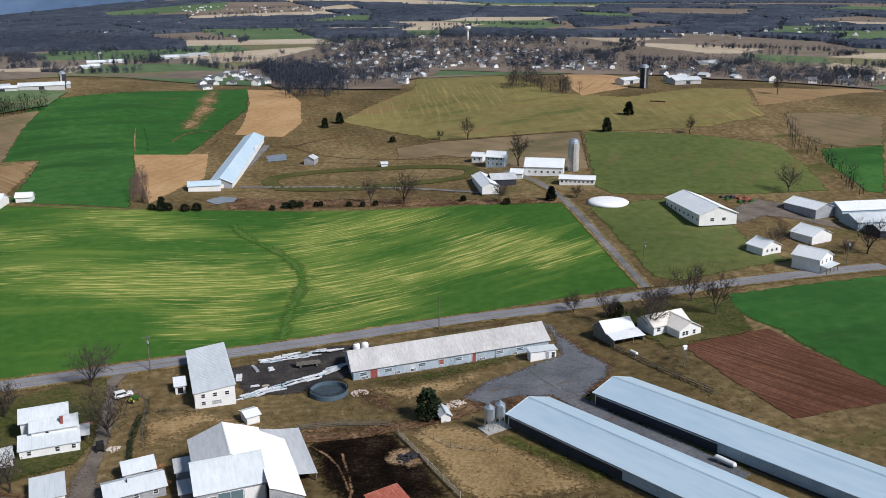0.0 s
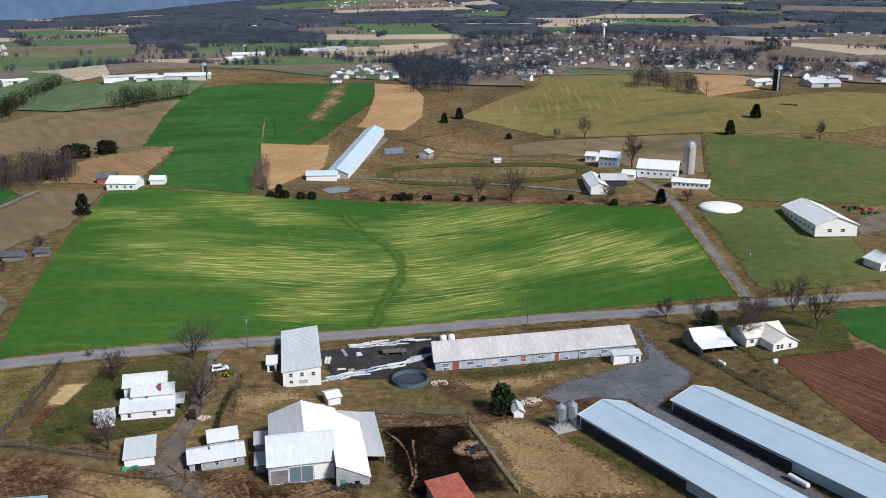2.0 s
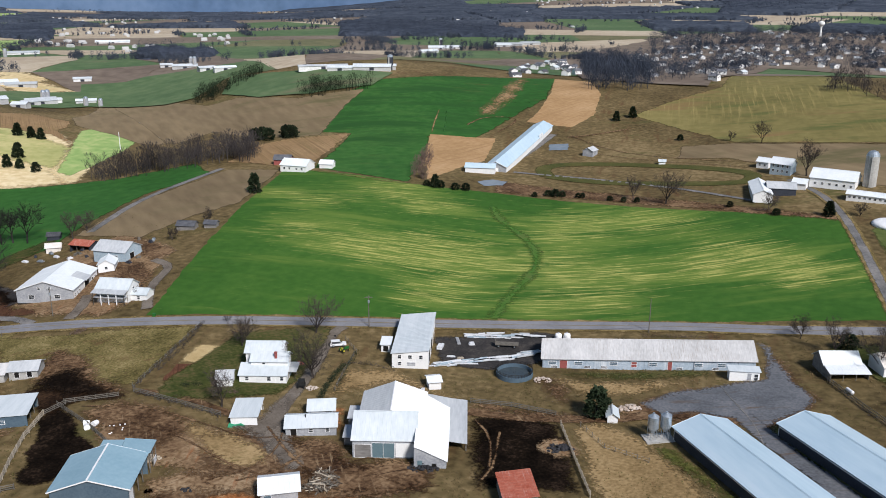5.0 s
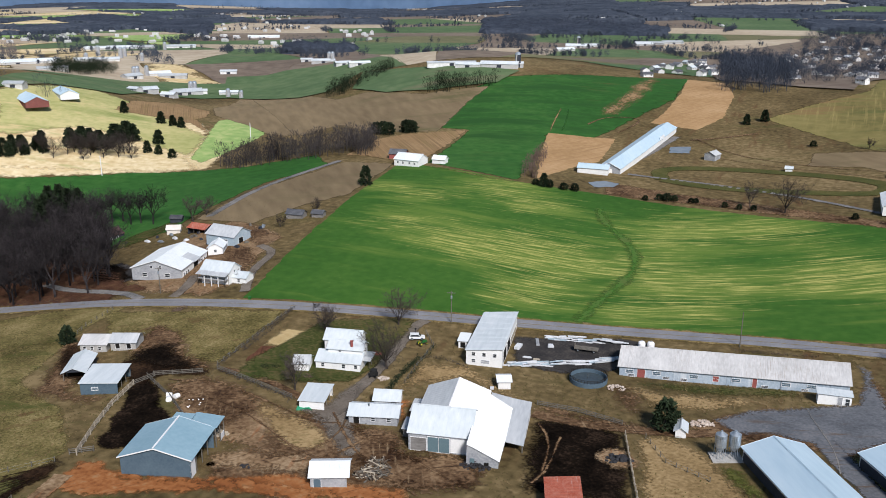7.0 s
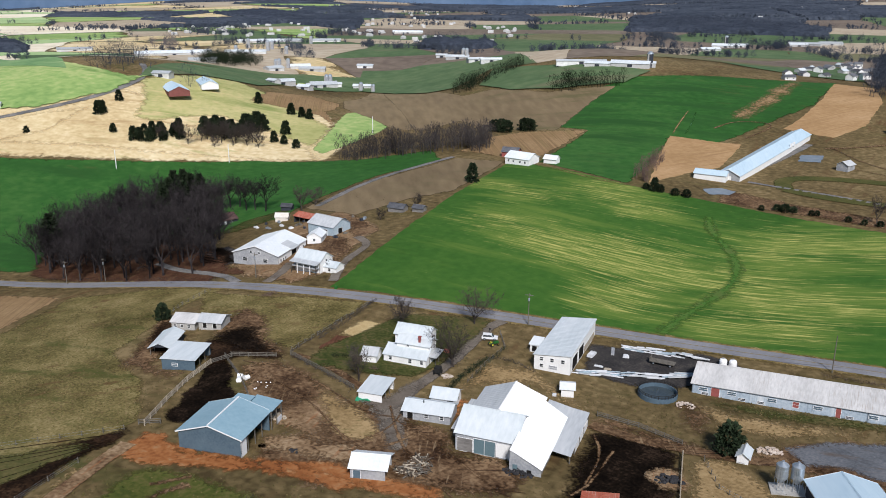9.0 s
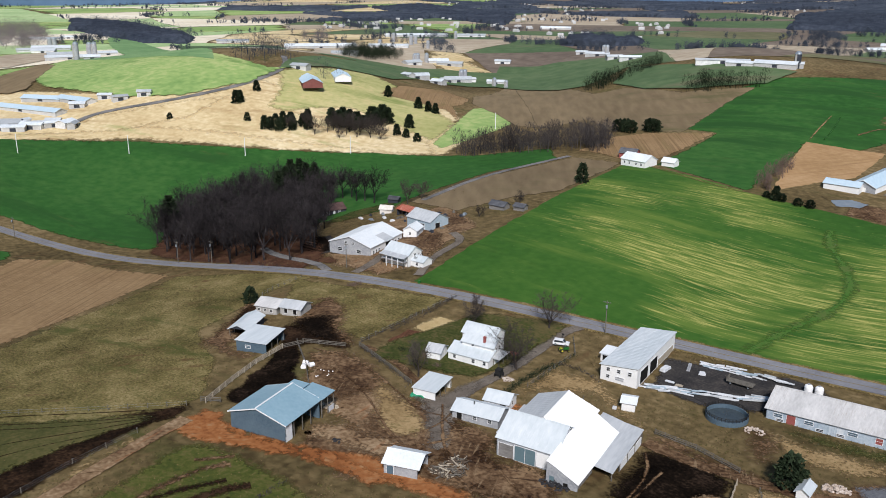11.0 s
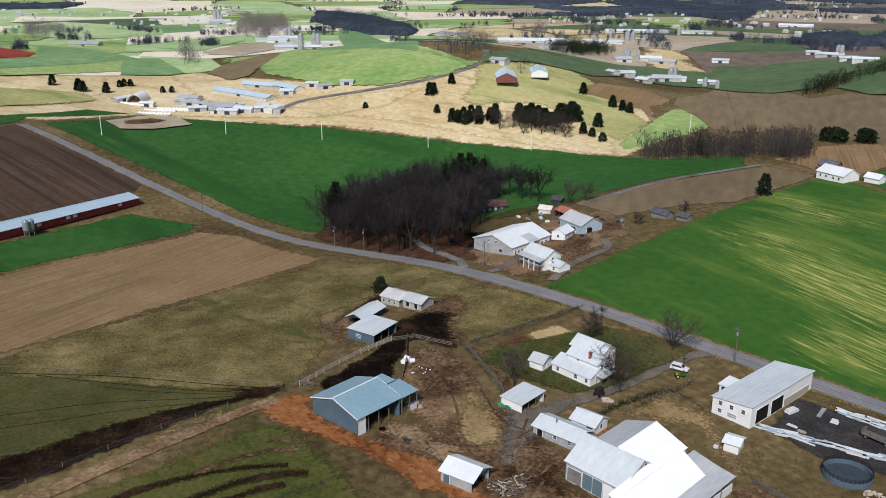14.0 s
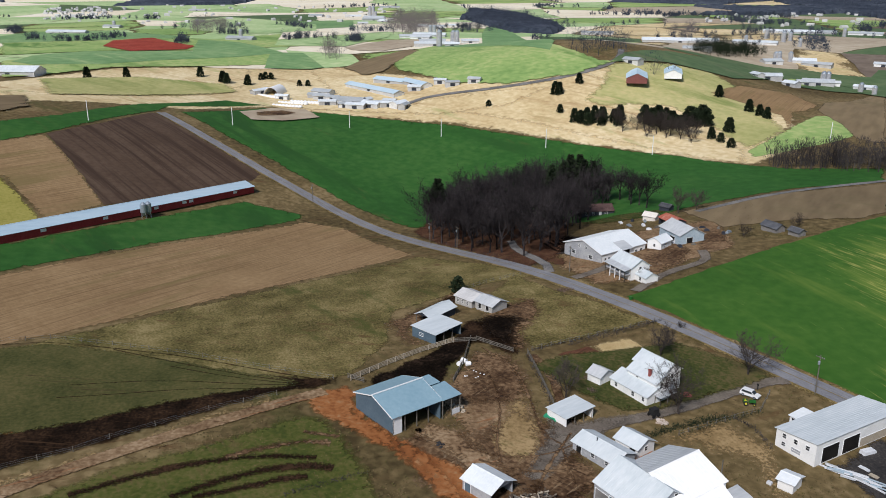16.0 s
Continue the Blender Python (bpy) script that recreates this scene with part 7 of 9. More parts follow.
def bare_tree(height, spread, seed, fork=0.24, twig=0.03, upright=0.5, limbs=6, kids=(2, 2, 2)):
    """Meshes of a leafless tree: the trunk with its main limbs, and the crown of branches and twigs."""
    rng = random.Random(seed)
    tv, tf, cv, cf = [], [], [], []
    r = height * 0.026

    def grow(p, d, length, rad, level):
        v, f = (tv, tf) if level == 0 else (cv, cf)
        steps = (4, 3, 2, 2)[level]
        q, turn = p, d
        for i in range(steps):
            turn = (turn + Vector((rng.uniform(-1, 1), rng.uniform(-1, 1), rng.uniform(-0.4, 0.9) * upright)) * 0.3).normalized()
            e = q + turn * length / steps
            r0, r1 = rad * (1 - 0.65 * i / steps), rad * (1 - 0.65 * (i + 1) / steps)
            limb(v, f, q, e, max(r0, twig * 0.7), max(r1, twig * 0.6))
            if level < 3 and (i > 0 or level > 0):
                for _ in range(kids[level]):
                    side = turn.orthogonal().normalized()
                    side.rotate(Matrix.Rotation(rng.uniform(0, 6.283), 3, turn))
                    nd = (turn * rng.uniform(0.5, 0.9) + side * rng.uniform(0.5, 1.0) + Vector((0, 0, 0.3 * upright))).normalized()
                    grow(q.lerp(e, rng.uniform(0.3, 1.0)), nd, length * rng.uniform(0.38, 0.6), max(r1 * 0.55, twig), level + 1)
            q = e

    top = Vector((rng.uniform(-0.3, 0.3), rng.uniform(-0.3, 0.3), height * fork))
    limb(tv, tf, Vector((0, 0, -0.4)), Vector((0, 0, 0.6)), r * 1.6, r * 1.1)
    limb(tv, tf, Vector((0, 0, 0.6)), top, r * 1.1, r * 0.9)
    for k in range(limbs):
        a = 6.283 * (k + rng.uniform(-0.3, 0.3)) / limbs
        el = rng.uniform(0.7, 1.3) if k else 1.45
        out = math.cos(el) * spread
        grow(top - Vector((0, 0, rng.uniform(0, height * 0.07))), Vector((math.cos(a) * out, math.sin(a) * out, math.sin(el))).normalized(), height * rng.uniform(0.5, 0.66), r * rng.uniform(0.45, 0.62), 0)
    return tv, tf, cv, cf


def tree_proto(name, data, trunk_mat, crown_mat, label):
    tv, tf, cv, cf = data
    ob = new(name)
    tagged(ob, label, "tree")
    part("trunk", mesh_of("trunk", tv, tf, trunk_mat), None, ob)
    part("crown", mesh_of("crown", cv, cf, crown_mat), None, ob)
    ob.location = (0, -400, -60)
    return ob


def evergreen(height, radius, seed, cone=1.0, clumps=260, base=0.04, size=0.34):
    """Trunk, and a crown of many small ragged sprays: cone 1 is pointed, 0 rounded."""
    rng = random.Random(seed)
    tv, tf, cv, cf = [], [], [], []
    limb(tv, tf, Vector((0, 0, -0.4)), Vector((0, 0, height * 0.85)), height * 0.03, 0.03)
    lean = [rng.uniform(0.75, 1.2) for _ in range(9)]
    for _ in range(clumps):
        t = rng.random() ** 0.8
        a = rng.uniform(0, 6.283)
        prof = (1 - t) * cone + (1 - cone) * math.sqrt(max(0.02, 1 - (2 * t - 0.85) ** 2 / 1.5))
        prof *= lean[int(a / 6.283 * 9) % 9] * (1 + 0.12 * math.sin(t * 17 + a))
        r = radius * prof * rng.uniform(0.55, 1.05)
        c = Vector((r * math.cos(a), r * math.sin(a), height * (base + (1 - base) * t)))
        out = Vector((math.cos(a), math.sin(a), rng.uniform(-0.2, 0.9))).normalized()
        for _ in range(3):
            d = (out + Vector((rng.uniform(-1, 1), rng.uniform(-1, 1), rng.uniform(-0.7, 1))) * 0.8).normalized()
            s = d.orthogonal().normalized()
            s.rotate(Matrix.Rotation(rng.uniform(0, 6.283), 3, d))
            L, w = size * height * 0.28 * rng.uniform(0.6, 1.3), size * height * 0.12 * rng.uniform(0.6, 1.2)
            k = len(cv)
            cv.extend([c - d * L * 0.4, c + s * w, c + d * L, c - s * w])
            cf.append((k, k + 1, k + 2, k + 3))
    return tv, tf, cv, cf


BARE = [tree_proto("bare_tree", bare_tree(h, s, k, fork, 0.03, up, n, (2, 2, 3)), M["bark"], M["bark"], "leafless broad-crowned tree in winter") for k, (h, s, fork, up, n) in enumerate(((13, 0.95, 0.2, 0.6, 7), (13.5, 0.8, 0.22, 0.7, 6), (9, 1.1, 0.2, 0.6, 7)))]
WOOD = [tree_proto("bare_tree", bare_tree(h, s, 20 + k, fork, 0.045, up, n, (2, 2, 2)), M["bark_dark"], M["bark_dark"], "tall leafless woodland tree") for k, (h, s, fork, up, n) in enumerate(((16, 0.7, 0.36, 0.8, 6), (17, 0.6, 0.4, 0.9, 5), (14, 0.8, 0.32, 0.7, 6), (15, 0.75, 0.3, 0.7, 7)))]
CEDAR = [tree_proto("cedar_tree", evergreen(h, r, 40 + k, c, 420, 0.03, 0.42), M["bark_dark"], M["evergreen"], "dense dark green cedar tree") for k, (h, r, c) in enumerate(((7, 3.0, 0.45), (8, 3.0, 0.6), (5, 3.0, 0.2)))]
PINE = [tree_proto("pine_tree", evergreen(h, 4.2, 60 + k, 0.7, 420, 0.3, 0.2), M["bark_dark"], M["evergreen"], "tall dark pine in the wood") for k, h in enumerate((22, 20))]


def plant(proto, x, y, height=1.0, label="", group="", turn=None, rng=random.Random(77)):
    a = rng.uniform(0, 360) if turn is None else turn
    c = copy_thing(proto, pose(x, y, gz(x, y) - 0.15, 0, 0, a) @ Matrix.Diagonal((height * rng.uniform(0.92, 1.08), height * rng.uniform(0.92, 1.08), height, 1)))
    return tagged(c, label, "", group)


for (x, y), k, s in zip([(-107.2, 188.2), (-93.0, 205.6), (-78.8, 179.8), (-90.5, 156.0), (40.7, 251.2), (59.5, 231.8), (49.5, 241.2), (-18, 384.8), (-33.5, 389.1), (25.8, 377.1), (39.4, 434.8), (60.3, 375.3)], (2, 0, 0, 1, 2, 0, 1, 0, 1, 2, 1, 2), (0.95, 0.92, 1.0, 0.75, 0.7, 1.0, 0.75, 1.15, 0.8, 0.9, 1.2, 0.6)):
    plant(BARE[k], x, y, s, "", "yard trees")
for (x, y), k, s in zip([(78.3, 254.1), (82.3, 242.3), (157.3, 378.6), (129.9, 288.2), (122.6, 301), (155.7, 299), (147.6, 298.7), (15.4, 504), (-1.4, 510.4), (139.3, 476.9), (64.9, 244.3), (225.9, 579)], (0, 1, 0, 2, 1, 0, 2, 1, 2, 1, 2, 1), (0.9, 0.95, 0.95, 0.7, 0.8, 1.0, 0.6, 0.9, 0.6, 0.7, 1.0, 0.9)):
    plant(BARE[k], x, y, s)
for (x, y), k, s in zip([(-242.5, 258.5), (-243.8, 267.5), (-191, 259.7), (-122, 201), (-161.3, 206.8), (-187.9, 278.7)], (1, 2, 2, 0, 2, 1), (0.8, 0.9, 0.55, 0.2, 0.45, 0.55)):
    plant(BARE[k], x, y, s)
# cedars and shrubs standing alone
for (x, y), s in zip([(-200.5, 330.2), (-78.2, 381), (-72.8, 384.9), (-69.5, 384.8), (-66.1, 385.8), (-58.9, 386.7), (-56.8, 387.2), (-43.6, 385.8), (-37, 384.9), (-31.1, 385.6), (9.6, 382.9), (28.9, 373.2), (48.8, 373.8), (-29.9, 513), (-67.4, 562.8), (-75.7, 553), (-131.3, 374.8), (-126.8, 374.7), (-124, 375), (-116.7, 375.2), (-111.5, 376.6), (95, 490.9), (115, 526.3)], (1.15, .5, .6, .75, .6, .5, .5, .5, .5, .5, .55, .6, .8, .7, .9, .8, .6, .8, .75, .7, .75, 1.0, 1.0)):
    plant(CEDAR[2] if s < 0.8 else CEDAR[1], x, y, s, "round dark evergreen shrub" if s < 0.8 else "")
for (x, y), s in zip([(-385.7, 360), (-376.6, 343.5), (-369.3, 345.8), (-357.5, 346), (-423.5, 394.1), (-415, 396.5), (-408.7, 398.5), (-470.9, 276.8), (-471.6, 280.2), (-484.3, 298.5), (-441.8, 271), (-453.5, 388.2), (-470.9, 230.7), (-587.1, -44.9), (-598.8, -19.1), (-628.1, 32.6), (-609.3, 50.9), (-605.3, 54), (-602.5, 69.9), (-626.4, 79.7), (-631.9, 83.3), (-629.8, 87.8), (-599.7, 109.4), (-598.4, 116), (-170.9, 146.2)], (1.1, .9, .8, .8, 1, .9, .9, 1.1, 1, .9, .8, 1, .6, 1, 1, 1, 1.1, 1, 1, .8, .8, .8, .7, .7, .8)):
    plant(CEDAR[1] if s > 0.85 else CEDAR[0], x, y, s)
plant(CEDAR[0], *(-4.1, 187.8), 1.08, "thick dark cedar beside a white hut")
plant(CEDAR[2], *(52.7, 245.6), 0.95)
for (x, y) in [(-273.9, 437.1), (-270.2, 439.3), (-252.3, 444.9), (-256.2, 445.4), (-264.4, 437.6)]:
    plant(CEDAR[2], x, y, 1.5, "broad dark evergreen on the hill")


def scatter(poly, count, seed, gap=0.0):
    rng = random.Random(seed)
    xs, ys = [p[0] for p in poly], [p[1] for p in poly]
    out = []
    for _ in range(count * 60):
        x, y = rng.uniform(min(xs), max(xs)), rng.uniform(min(ys), max(ys))
        if inside(poly, np.array([x]), np.array([y]))[0] and all((x - a) ** 2 + (y - b) ** 2 > gap * gap for a, b in out):
            out.append((x, y))
            if len(out) == count:
                break
    return out


GROVE = [(-284.2, 149.5), (-250.0, 154.7), (-221.8, 166.3), (-198.6, 177.8), (-216.9, 196.1), (-238.5, 214.8), (-286.1, 245.5), (-319.8, 249.6), (-334.1, 222.9), (-329.0, 195.6), (-309.1, 165.4)]
rw = random.Random(9)
for x, y in scatter(GROVE, 150, 3, 4.6):
    if abs(x + 266) < 8 and abs(y - 230.5) < 11:          # the house in its clearing
        continue
    plant(WOOD[rw.randrange(4)], x, y, rw.uniform(0.78, 1.06), "", "trees of the wood")
for x, y in [(-306.3, 231.3), (-304.4, 235.5), (-304.4, 227.5), (-295.8, 239.3), (-297.6, 235.4), (-291.3, 216.9), (-282.1, 160.3)]:
    plant(PINE[rw.randrange(2)], x, y, rw.uniform(0.98, 1.12), "", "pines of the wood")
for x, y in [(-289.7, 245.8), (-289.5, 251.2), (-286.1, 254.5), (-271.7, 253.5), (-262.7, 253.1), (-276.1, 251.2)]:
    plant(WOOD[2], x, y, rw.uniform(0.9, 1.1), "", "trees of the wood")
for poly, count, low, high in (([(-427.8, 274.4), (-430.9, 289.8), (-419.7, 306.7), (-406.2, 302.1), (-413.8, 283.6), (-419.0, 273.6)], 13, 0.8, 1.25), ([(-413.8, 315.2), (-420.1, 335.1), (-414.2, 355.5), (-394.3, 350.2), (-395.4, 327.7), (-404.9, 313.4)], 15, 0.9, 1.6)):
    for x, y in scatter(poly, count, count + 8, 4.5):
        plant(CEDAR[rw.randrange(2)], x, y, rw.uniform(low, high), "", "cedars on the sunny hill")
for x, y in scatter([(-424.9, 280.1), (-407.5, 307.1), (-394.5, 331.0), (-390.6, 347.6), (-370.9, 330.6), (-387.8, 309.8)], 16, 18, 4):
    plant(BARE[rw.randrange(3)], x, y, rw.uniform(0.7, 0.95), "grey leafless tree among the cedars", "bare trees on the sunny hill")


# ---- woods that nobody could count: joined ----
def canopy(v, f, poly, height, step, seed):
    """The closed, uneven crown of a wood: high inside, down to the ground at its rim."""
    from mathutils import geometry
    rng = np.random.default_rng(seed)
    p = np.array(poly, float)
    ring = np.concatenate([a + (b - a) * np.linspace(0, 1, max(2, int(np.hypot(*(b - a)) / step)), endpoint=False)[:, None] for a, b in zip(p, np.roll(p, -1, 0))])
    ring += rng.normal(0, step * 0.22, ring.shape)
    ax, ay = np.meshgrid(np.arange(ring[:, 0].min(), ring[:, 0].max(), step), np.arange(ring[:, 1].min(), ring[:, 1].max(), step), indexing="ij")
    ax, ay = ax + rng.uniform(-0.4, 0.4, ax.shape) * step, ay + rng.uniform(-0.4, 0.4, ax.shape) * step
    corners = [tuple(q) for q in ring]
    ok = inside(corners, ax, ay)
    pts = [Vector(q) for q in corners] + [Vector(q) for q in zip(ax[ok], ay[ok])]
    n = len(corners)
    w, _, faces, *_ = geometry.delaunay_2d_cdt(pts, [(i, (i + 1) % n) for i in range(n)], [], 1, 0.01)
    x, y = np.array([q[0] for q in w]), np.array([q[1] for q in w])
    h = np.where(np.arange(len(x)) < n, rng.uniform(-1.0, 0.4, len(x)) * 1.0, height * rng.uniform(0.55, 1.1, len(x)))
    k = len(v)
    v.extend(Vector(q) for q in zip(x, y, land(x, y) + h))
    f.extend(tuple(i + k for i in q) for q in faces)


def far_wood(name, polys, spacing, height, mat, label, seed=1, dens=26, wide=0.32, shell=0.0):
    rng = random.Random(seed)
    v, f = [], []
    for j, poly in enumerate(polys):
        closed = shell > 0 and math.hypot(poly[0][0], poly[0][1]) > 1000
        if closed:
            canopy(v, f, poly, height * 0.55, shell, seed + j)
        xs, ys = [p[0] for p in poly], [p[1] for p in poly]
        area = abs(sum(a[0] * b[1] - b[0] * a[1] for a, b in zip(poly, poly[1:] + poly[:1]))) / 2
        for x, y in scatter(poly, min(700, max(3, int(area / spacing**2))), seed + len(v) % 97):
            z, h = gz(x, y), height * rng.uniform(0.5, 1.2)
            p = Vector((x, y, z - 0.5))
            limb(v, f, p, p + Vector((0, 0, h * 0.7)), 0.22, 0.08)
            for _ in range(dens if closed else int(dens * 3.5)):
                t = rng.uniform(0.2, 1.0)
                rad = h * wide * math.sqrt(max(0.05, 1 - (2 * t - 1.1) ** 2))
                a = rng.uniform(0, 6.283)
                c = Vector((x + rad * rng.random() ** 0.5 * math.cos(a), y + rad * rng.random() ** 0.5 * math.sin(a), z + h * t))
                d = Vector((math.cos(a), math.sin(a), rng.uniform(0.9, 3.0))).normalized() * h * rng.uniform(0.06, 0.12)
                s = Vector((rng.uniform(-1, 1), rng.uniform(-1, 1), rng.uniform(-1, 1))) * h * 0.008
                k = len(v)
                v.extend([c - d, c + s, c + d, c - s])
                f.append((k, k + 1, k + 2, k + 3))
    return tagged(new(name, mesh_of(name, v, f, mat)), label, "wood", kind="stuff")


far_wood("hedgerow", [[(-318.9, 346.3), (-302.8, 370.5), (-278.8, 405.7), (-257.6, 408.4), (-248.3, 395.9), (-262.8, 385.6), (-287.7, 358.7), (-308, 342.1)], [(-263.1, 393.8), (-257.6, 408.4), (-245.5, 401.9), (-244.5, 385.4)]], 3.3, 13, M["twigs_far"], "leafless hedgerow trees along the valley", 3, dens=34)
far_wood("hedgerow", [[(198.6, 492.0), (202.6, 492.1), (193.5, 460.5), (197.9, 442.6), (195.4, 403.4), (191.2, 376.6), (186.4, 376.4), (189.8, 403.1), (190.2, 431.1), (185.1, 448.1)]], 4.5, 8, M["twigs_far"], "leafless brushy hedgerow", 4)
far_wood("thicket", [[(-143.3, 379.1), (-141.6, 383.3), (-134.2, 380.5), (-152, 429.4), (-156.9, 428.6)]], 3.5, 7, M["bush_tan"], "pinkish brown leafless thicket", 5, dens=60)
far_wood("far_wood", [[(46.7, 627.1), (61, 626), (94.8, 579.7), (96.5, 596.1), (63.3, 650.4), (49.3, 650.4)]], 6, 13, M["twigs_far"], "dark leafless wood on the hill", 6, dens=50, shell=6)
far_wood("far_wood", [[(-118.5, 642.8), (-96.2, 638.2), (-70.8, 647.9), (-85.3, 735.1), (-152.9, 961.1), (-203.8, 971.6)]], 7, 15, M["twigs_haze_blue"], "dark leafless wood beside the town", 7, dens=40, shell=7)
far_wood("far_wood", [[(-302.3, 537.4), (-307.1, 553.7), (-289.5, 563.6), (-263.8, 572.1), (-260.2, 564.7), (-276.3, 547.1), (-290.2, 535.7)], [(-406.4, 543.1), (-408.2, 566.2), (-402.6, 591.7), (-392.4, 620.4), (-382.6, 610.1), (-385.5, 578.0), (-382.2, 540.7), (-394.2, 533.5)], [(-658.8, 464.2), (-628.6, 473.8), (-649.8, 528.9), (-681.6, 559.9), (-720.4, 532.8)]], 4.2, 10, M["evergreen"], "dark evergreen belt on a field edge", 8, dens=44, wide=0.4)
far_wood("far_wood", [[(-2201.4, 1490.5), (-1674.4, 1271.8), (-1123.8, 1086.9), (-1455.3, 1412.6), (-1912.3, 1622.9), (-2410.1, 1818.6)], [(-722.8, 1340.5), (-589.2, 1443.1), (-461.2, 1466.2), (-532.1, 1685.5), (-807.6, 1903.5), (-1045.1, 1917.9)], [(-1330.3, 419.3), (-1132.5, 421.5), (-1013.3, 460.9), (-1116.9, 504.2), (-1484.6, 561.6), (-1851.9, 579.2)], [(-561.7, 311.9), (-542.5, 340.7), (-555.6, 361.9), (-612.6, 387), (-610.1, 340.6)], [(-1459.3, 428.5), (-1044.4, 399.8), (-983.1, 446.4), (-1141.2, 502.8), (-1686.6, 574.1), (-1921, 542.6)], [(-552.8, 314.5), (-537.1, 332.4), (-545.3, 357.6), (-587.8, 371), (-576.7, 328.3)]], 12, 15, M["twigs_haze_blue"], "dark leafless far woodland", 9, dens=30, wide=0.5, shell=14)
far_wood("far_wood", [[(-686, 1361.1), (-630.6, 1391.1), (-411.4, 1411.4), (-468.6, 1611.6), (-703.9, 1731.5), (-894, 1781.6)], [(-652.7, 758.2), (-619.9, 851.7), (-665.3, 933.8), (-814.5, 945.6)], [(-483.7, 346.9), (-479.9, 351.4), (-486.4, 381.9), (-499.1, 392.3), (-501.6, 362.7)], [(326.3, 2117.7), (493.7, 2296.3), (542, 2562.4), (359.3, 2549.3)], [(-196.7, 2352.1), (19.2, 3045.1), (-21.8, 3398.5), (-244.4, 3185.2)], [(581.4, 2180.9), (801.2, 2310.1), (936.8, 2656.2), (750.3, 2722.7)]], 12, 15, M["twigs_haze_blue"], "dark woodland strip tinted blue-grey for haze", 10, dens=30, wide=0.5, shell=14)
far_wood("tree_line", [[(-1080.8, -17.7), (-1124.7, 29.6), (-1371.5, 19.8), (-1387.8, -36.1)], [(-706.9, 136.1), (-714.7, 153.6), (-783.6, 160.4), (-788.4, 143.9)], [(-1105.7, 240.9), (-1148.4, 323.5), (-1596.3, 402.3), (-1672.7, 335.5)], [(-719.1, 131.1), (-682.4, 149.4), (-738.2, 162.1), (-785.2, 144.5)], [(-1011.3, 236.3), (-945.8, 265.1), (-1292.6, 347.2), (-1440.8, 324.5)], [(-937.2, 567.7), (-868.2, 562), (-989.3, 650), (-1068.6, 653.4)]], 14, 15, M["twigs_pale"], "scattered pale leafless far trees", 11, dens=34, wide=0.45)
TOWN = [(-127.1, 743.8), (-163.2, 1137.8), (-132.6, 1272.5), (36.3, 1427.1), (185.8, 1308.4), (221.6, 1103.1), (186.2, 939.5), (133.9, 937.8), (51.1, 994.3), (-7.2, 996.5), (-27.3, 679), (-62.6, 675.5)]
far_wood("town_trees", [TOWN], 9, 12, M["twigs_haze_blue"], "bare garden trees of the town", 14, dens=48, wide=0.5)
far_wood("town_trees", [[(-175.7, 1227.4), (37.9, 1489.7), (197.5, 1391.3), (246, 1738.2), (23.6, 1874.9), (-227.2, 1595.8)]], 13, 12, M["twigs_haze_blue"], "bare garden trees of the town", 12, dens=48, wide=0.5)
far_wood("town_trees", [[(189.3, 939.6), (269.5, 879.9), (267, 658.7), (353.3, 691.1), (460.5, 904.7), (426.9, 1059.4), (336.7, 1103.9)]], 14, 11, M["twigs_haze_blue"], "bare trees along the far road", 13, dens=48, wide=0.5)


# ---- town and far farms ----
def far_house_proto(k, L, W, h, r, roof, wall):
    top = new("house")
    top.location = (0, -420, -60)
    tagged(top, "small house of the distant town", "house", "houses of the town")
    t = 0.2
    for side in (-1, 1):
        part("wall", Shape().box(-L / 2, L / 2, min(side * W / 2, side * (W / 2 - t)), max(side * W / 2, side * (W / 2 - t)), -1.5, h), wall, top)
        part("wall", Shape().prism([(side * L / 2, -W / 2, -1.5), (side * L / 2, W / 2, -1.5), (side * L / 2, W / 2, h), (side * L / 2, 0, r), (side * L / 2, -W / 2, h)], (-side * t, 0, 0)), wall, top)
        part("roof_slope", Shape().prism([(-L / 2 - 0.4, 0, r), (L / 2 + 0.4, 0, r), (L / 2 + 0.4, side * (W / 2 + 0.4), h - 0.2), (-L / 2 - 0.4, side * (W / 2 + 0.4), h - 0.2)], (0, 0, 0.2)), roof, top)
        for u in (-L * 0.28, L * 0.28):
            part("window", Shape().box(u - 0.6, u + 0.6, side * W / 2 - 0.04, side * W / 2 + 0.04, h - 1.9, h - 0.6), M["glass"], top)
    return top


HOUSES = [far_house_proto(k, L, W, h, r, roof, wall) for k, (L, W, h, r, roof, wall) in enumerate(((10, 8, 5.2, 7.6, M["shingle_dark"], M["wall_white"]), (12, 8, 3.0, 5, M["shingle_dark"], M["wall_far"]), (9, 8, 5.4, 8, M["shingle_dark"], M["wall_white"]), (11, 8, 3.6, 5.8, M["tin_white"], M["wall_far"])))]
rt = random.Random(31)
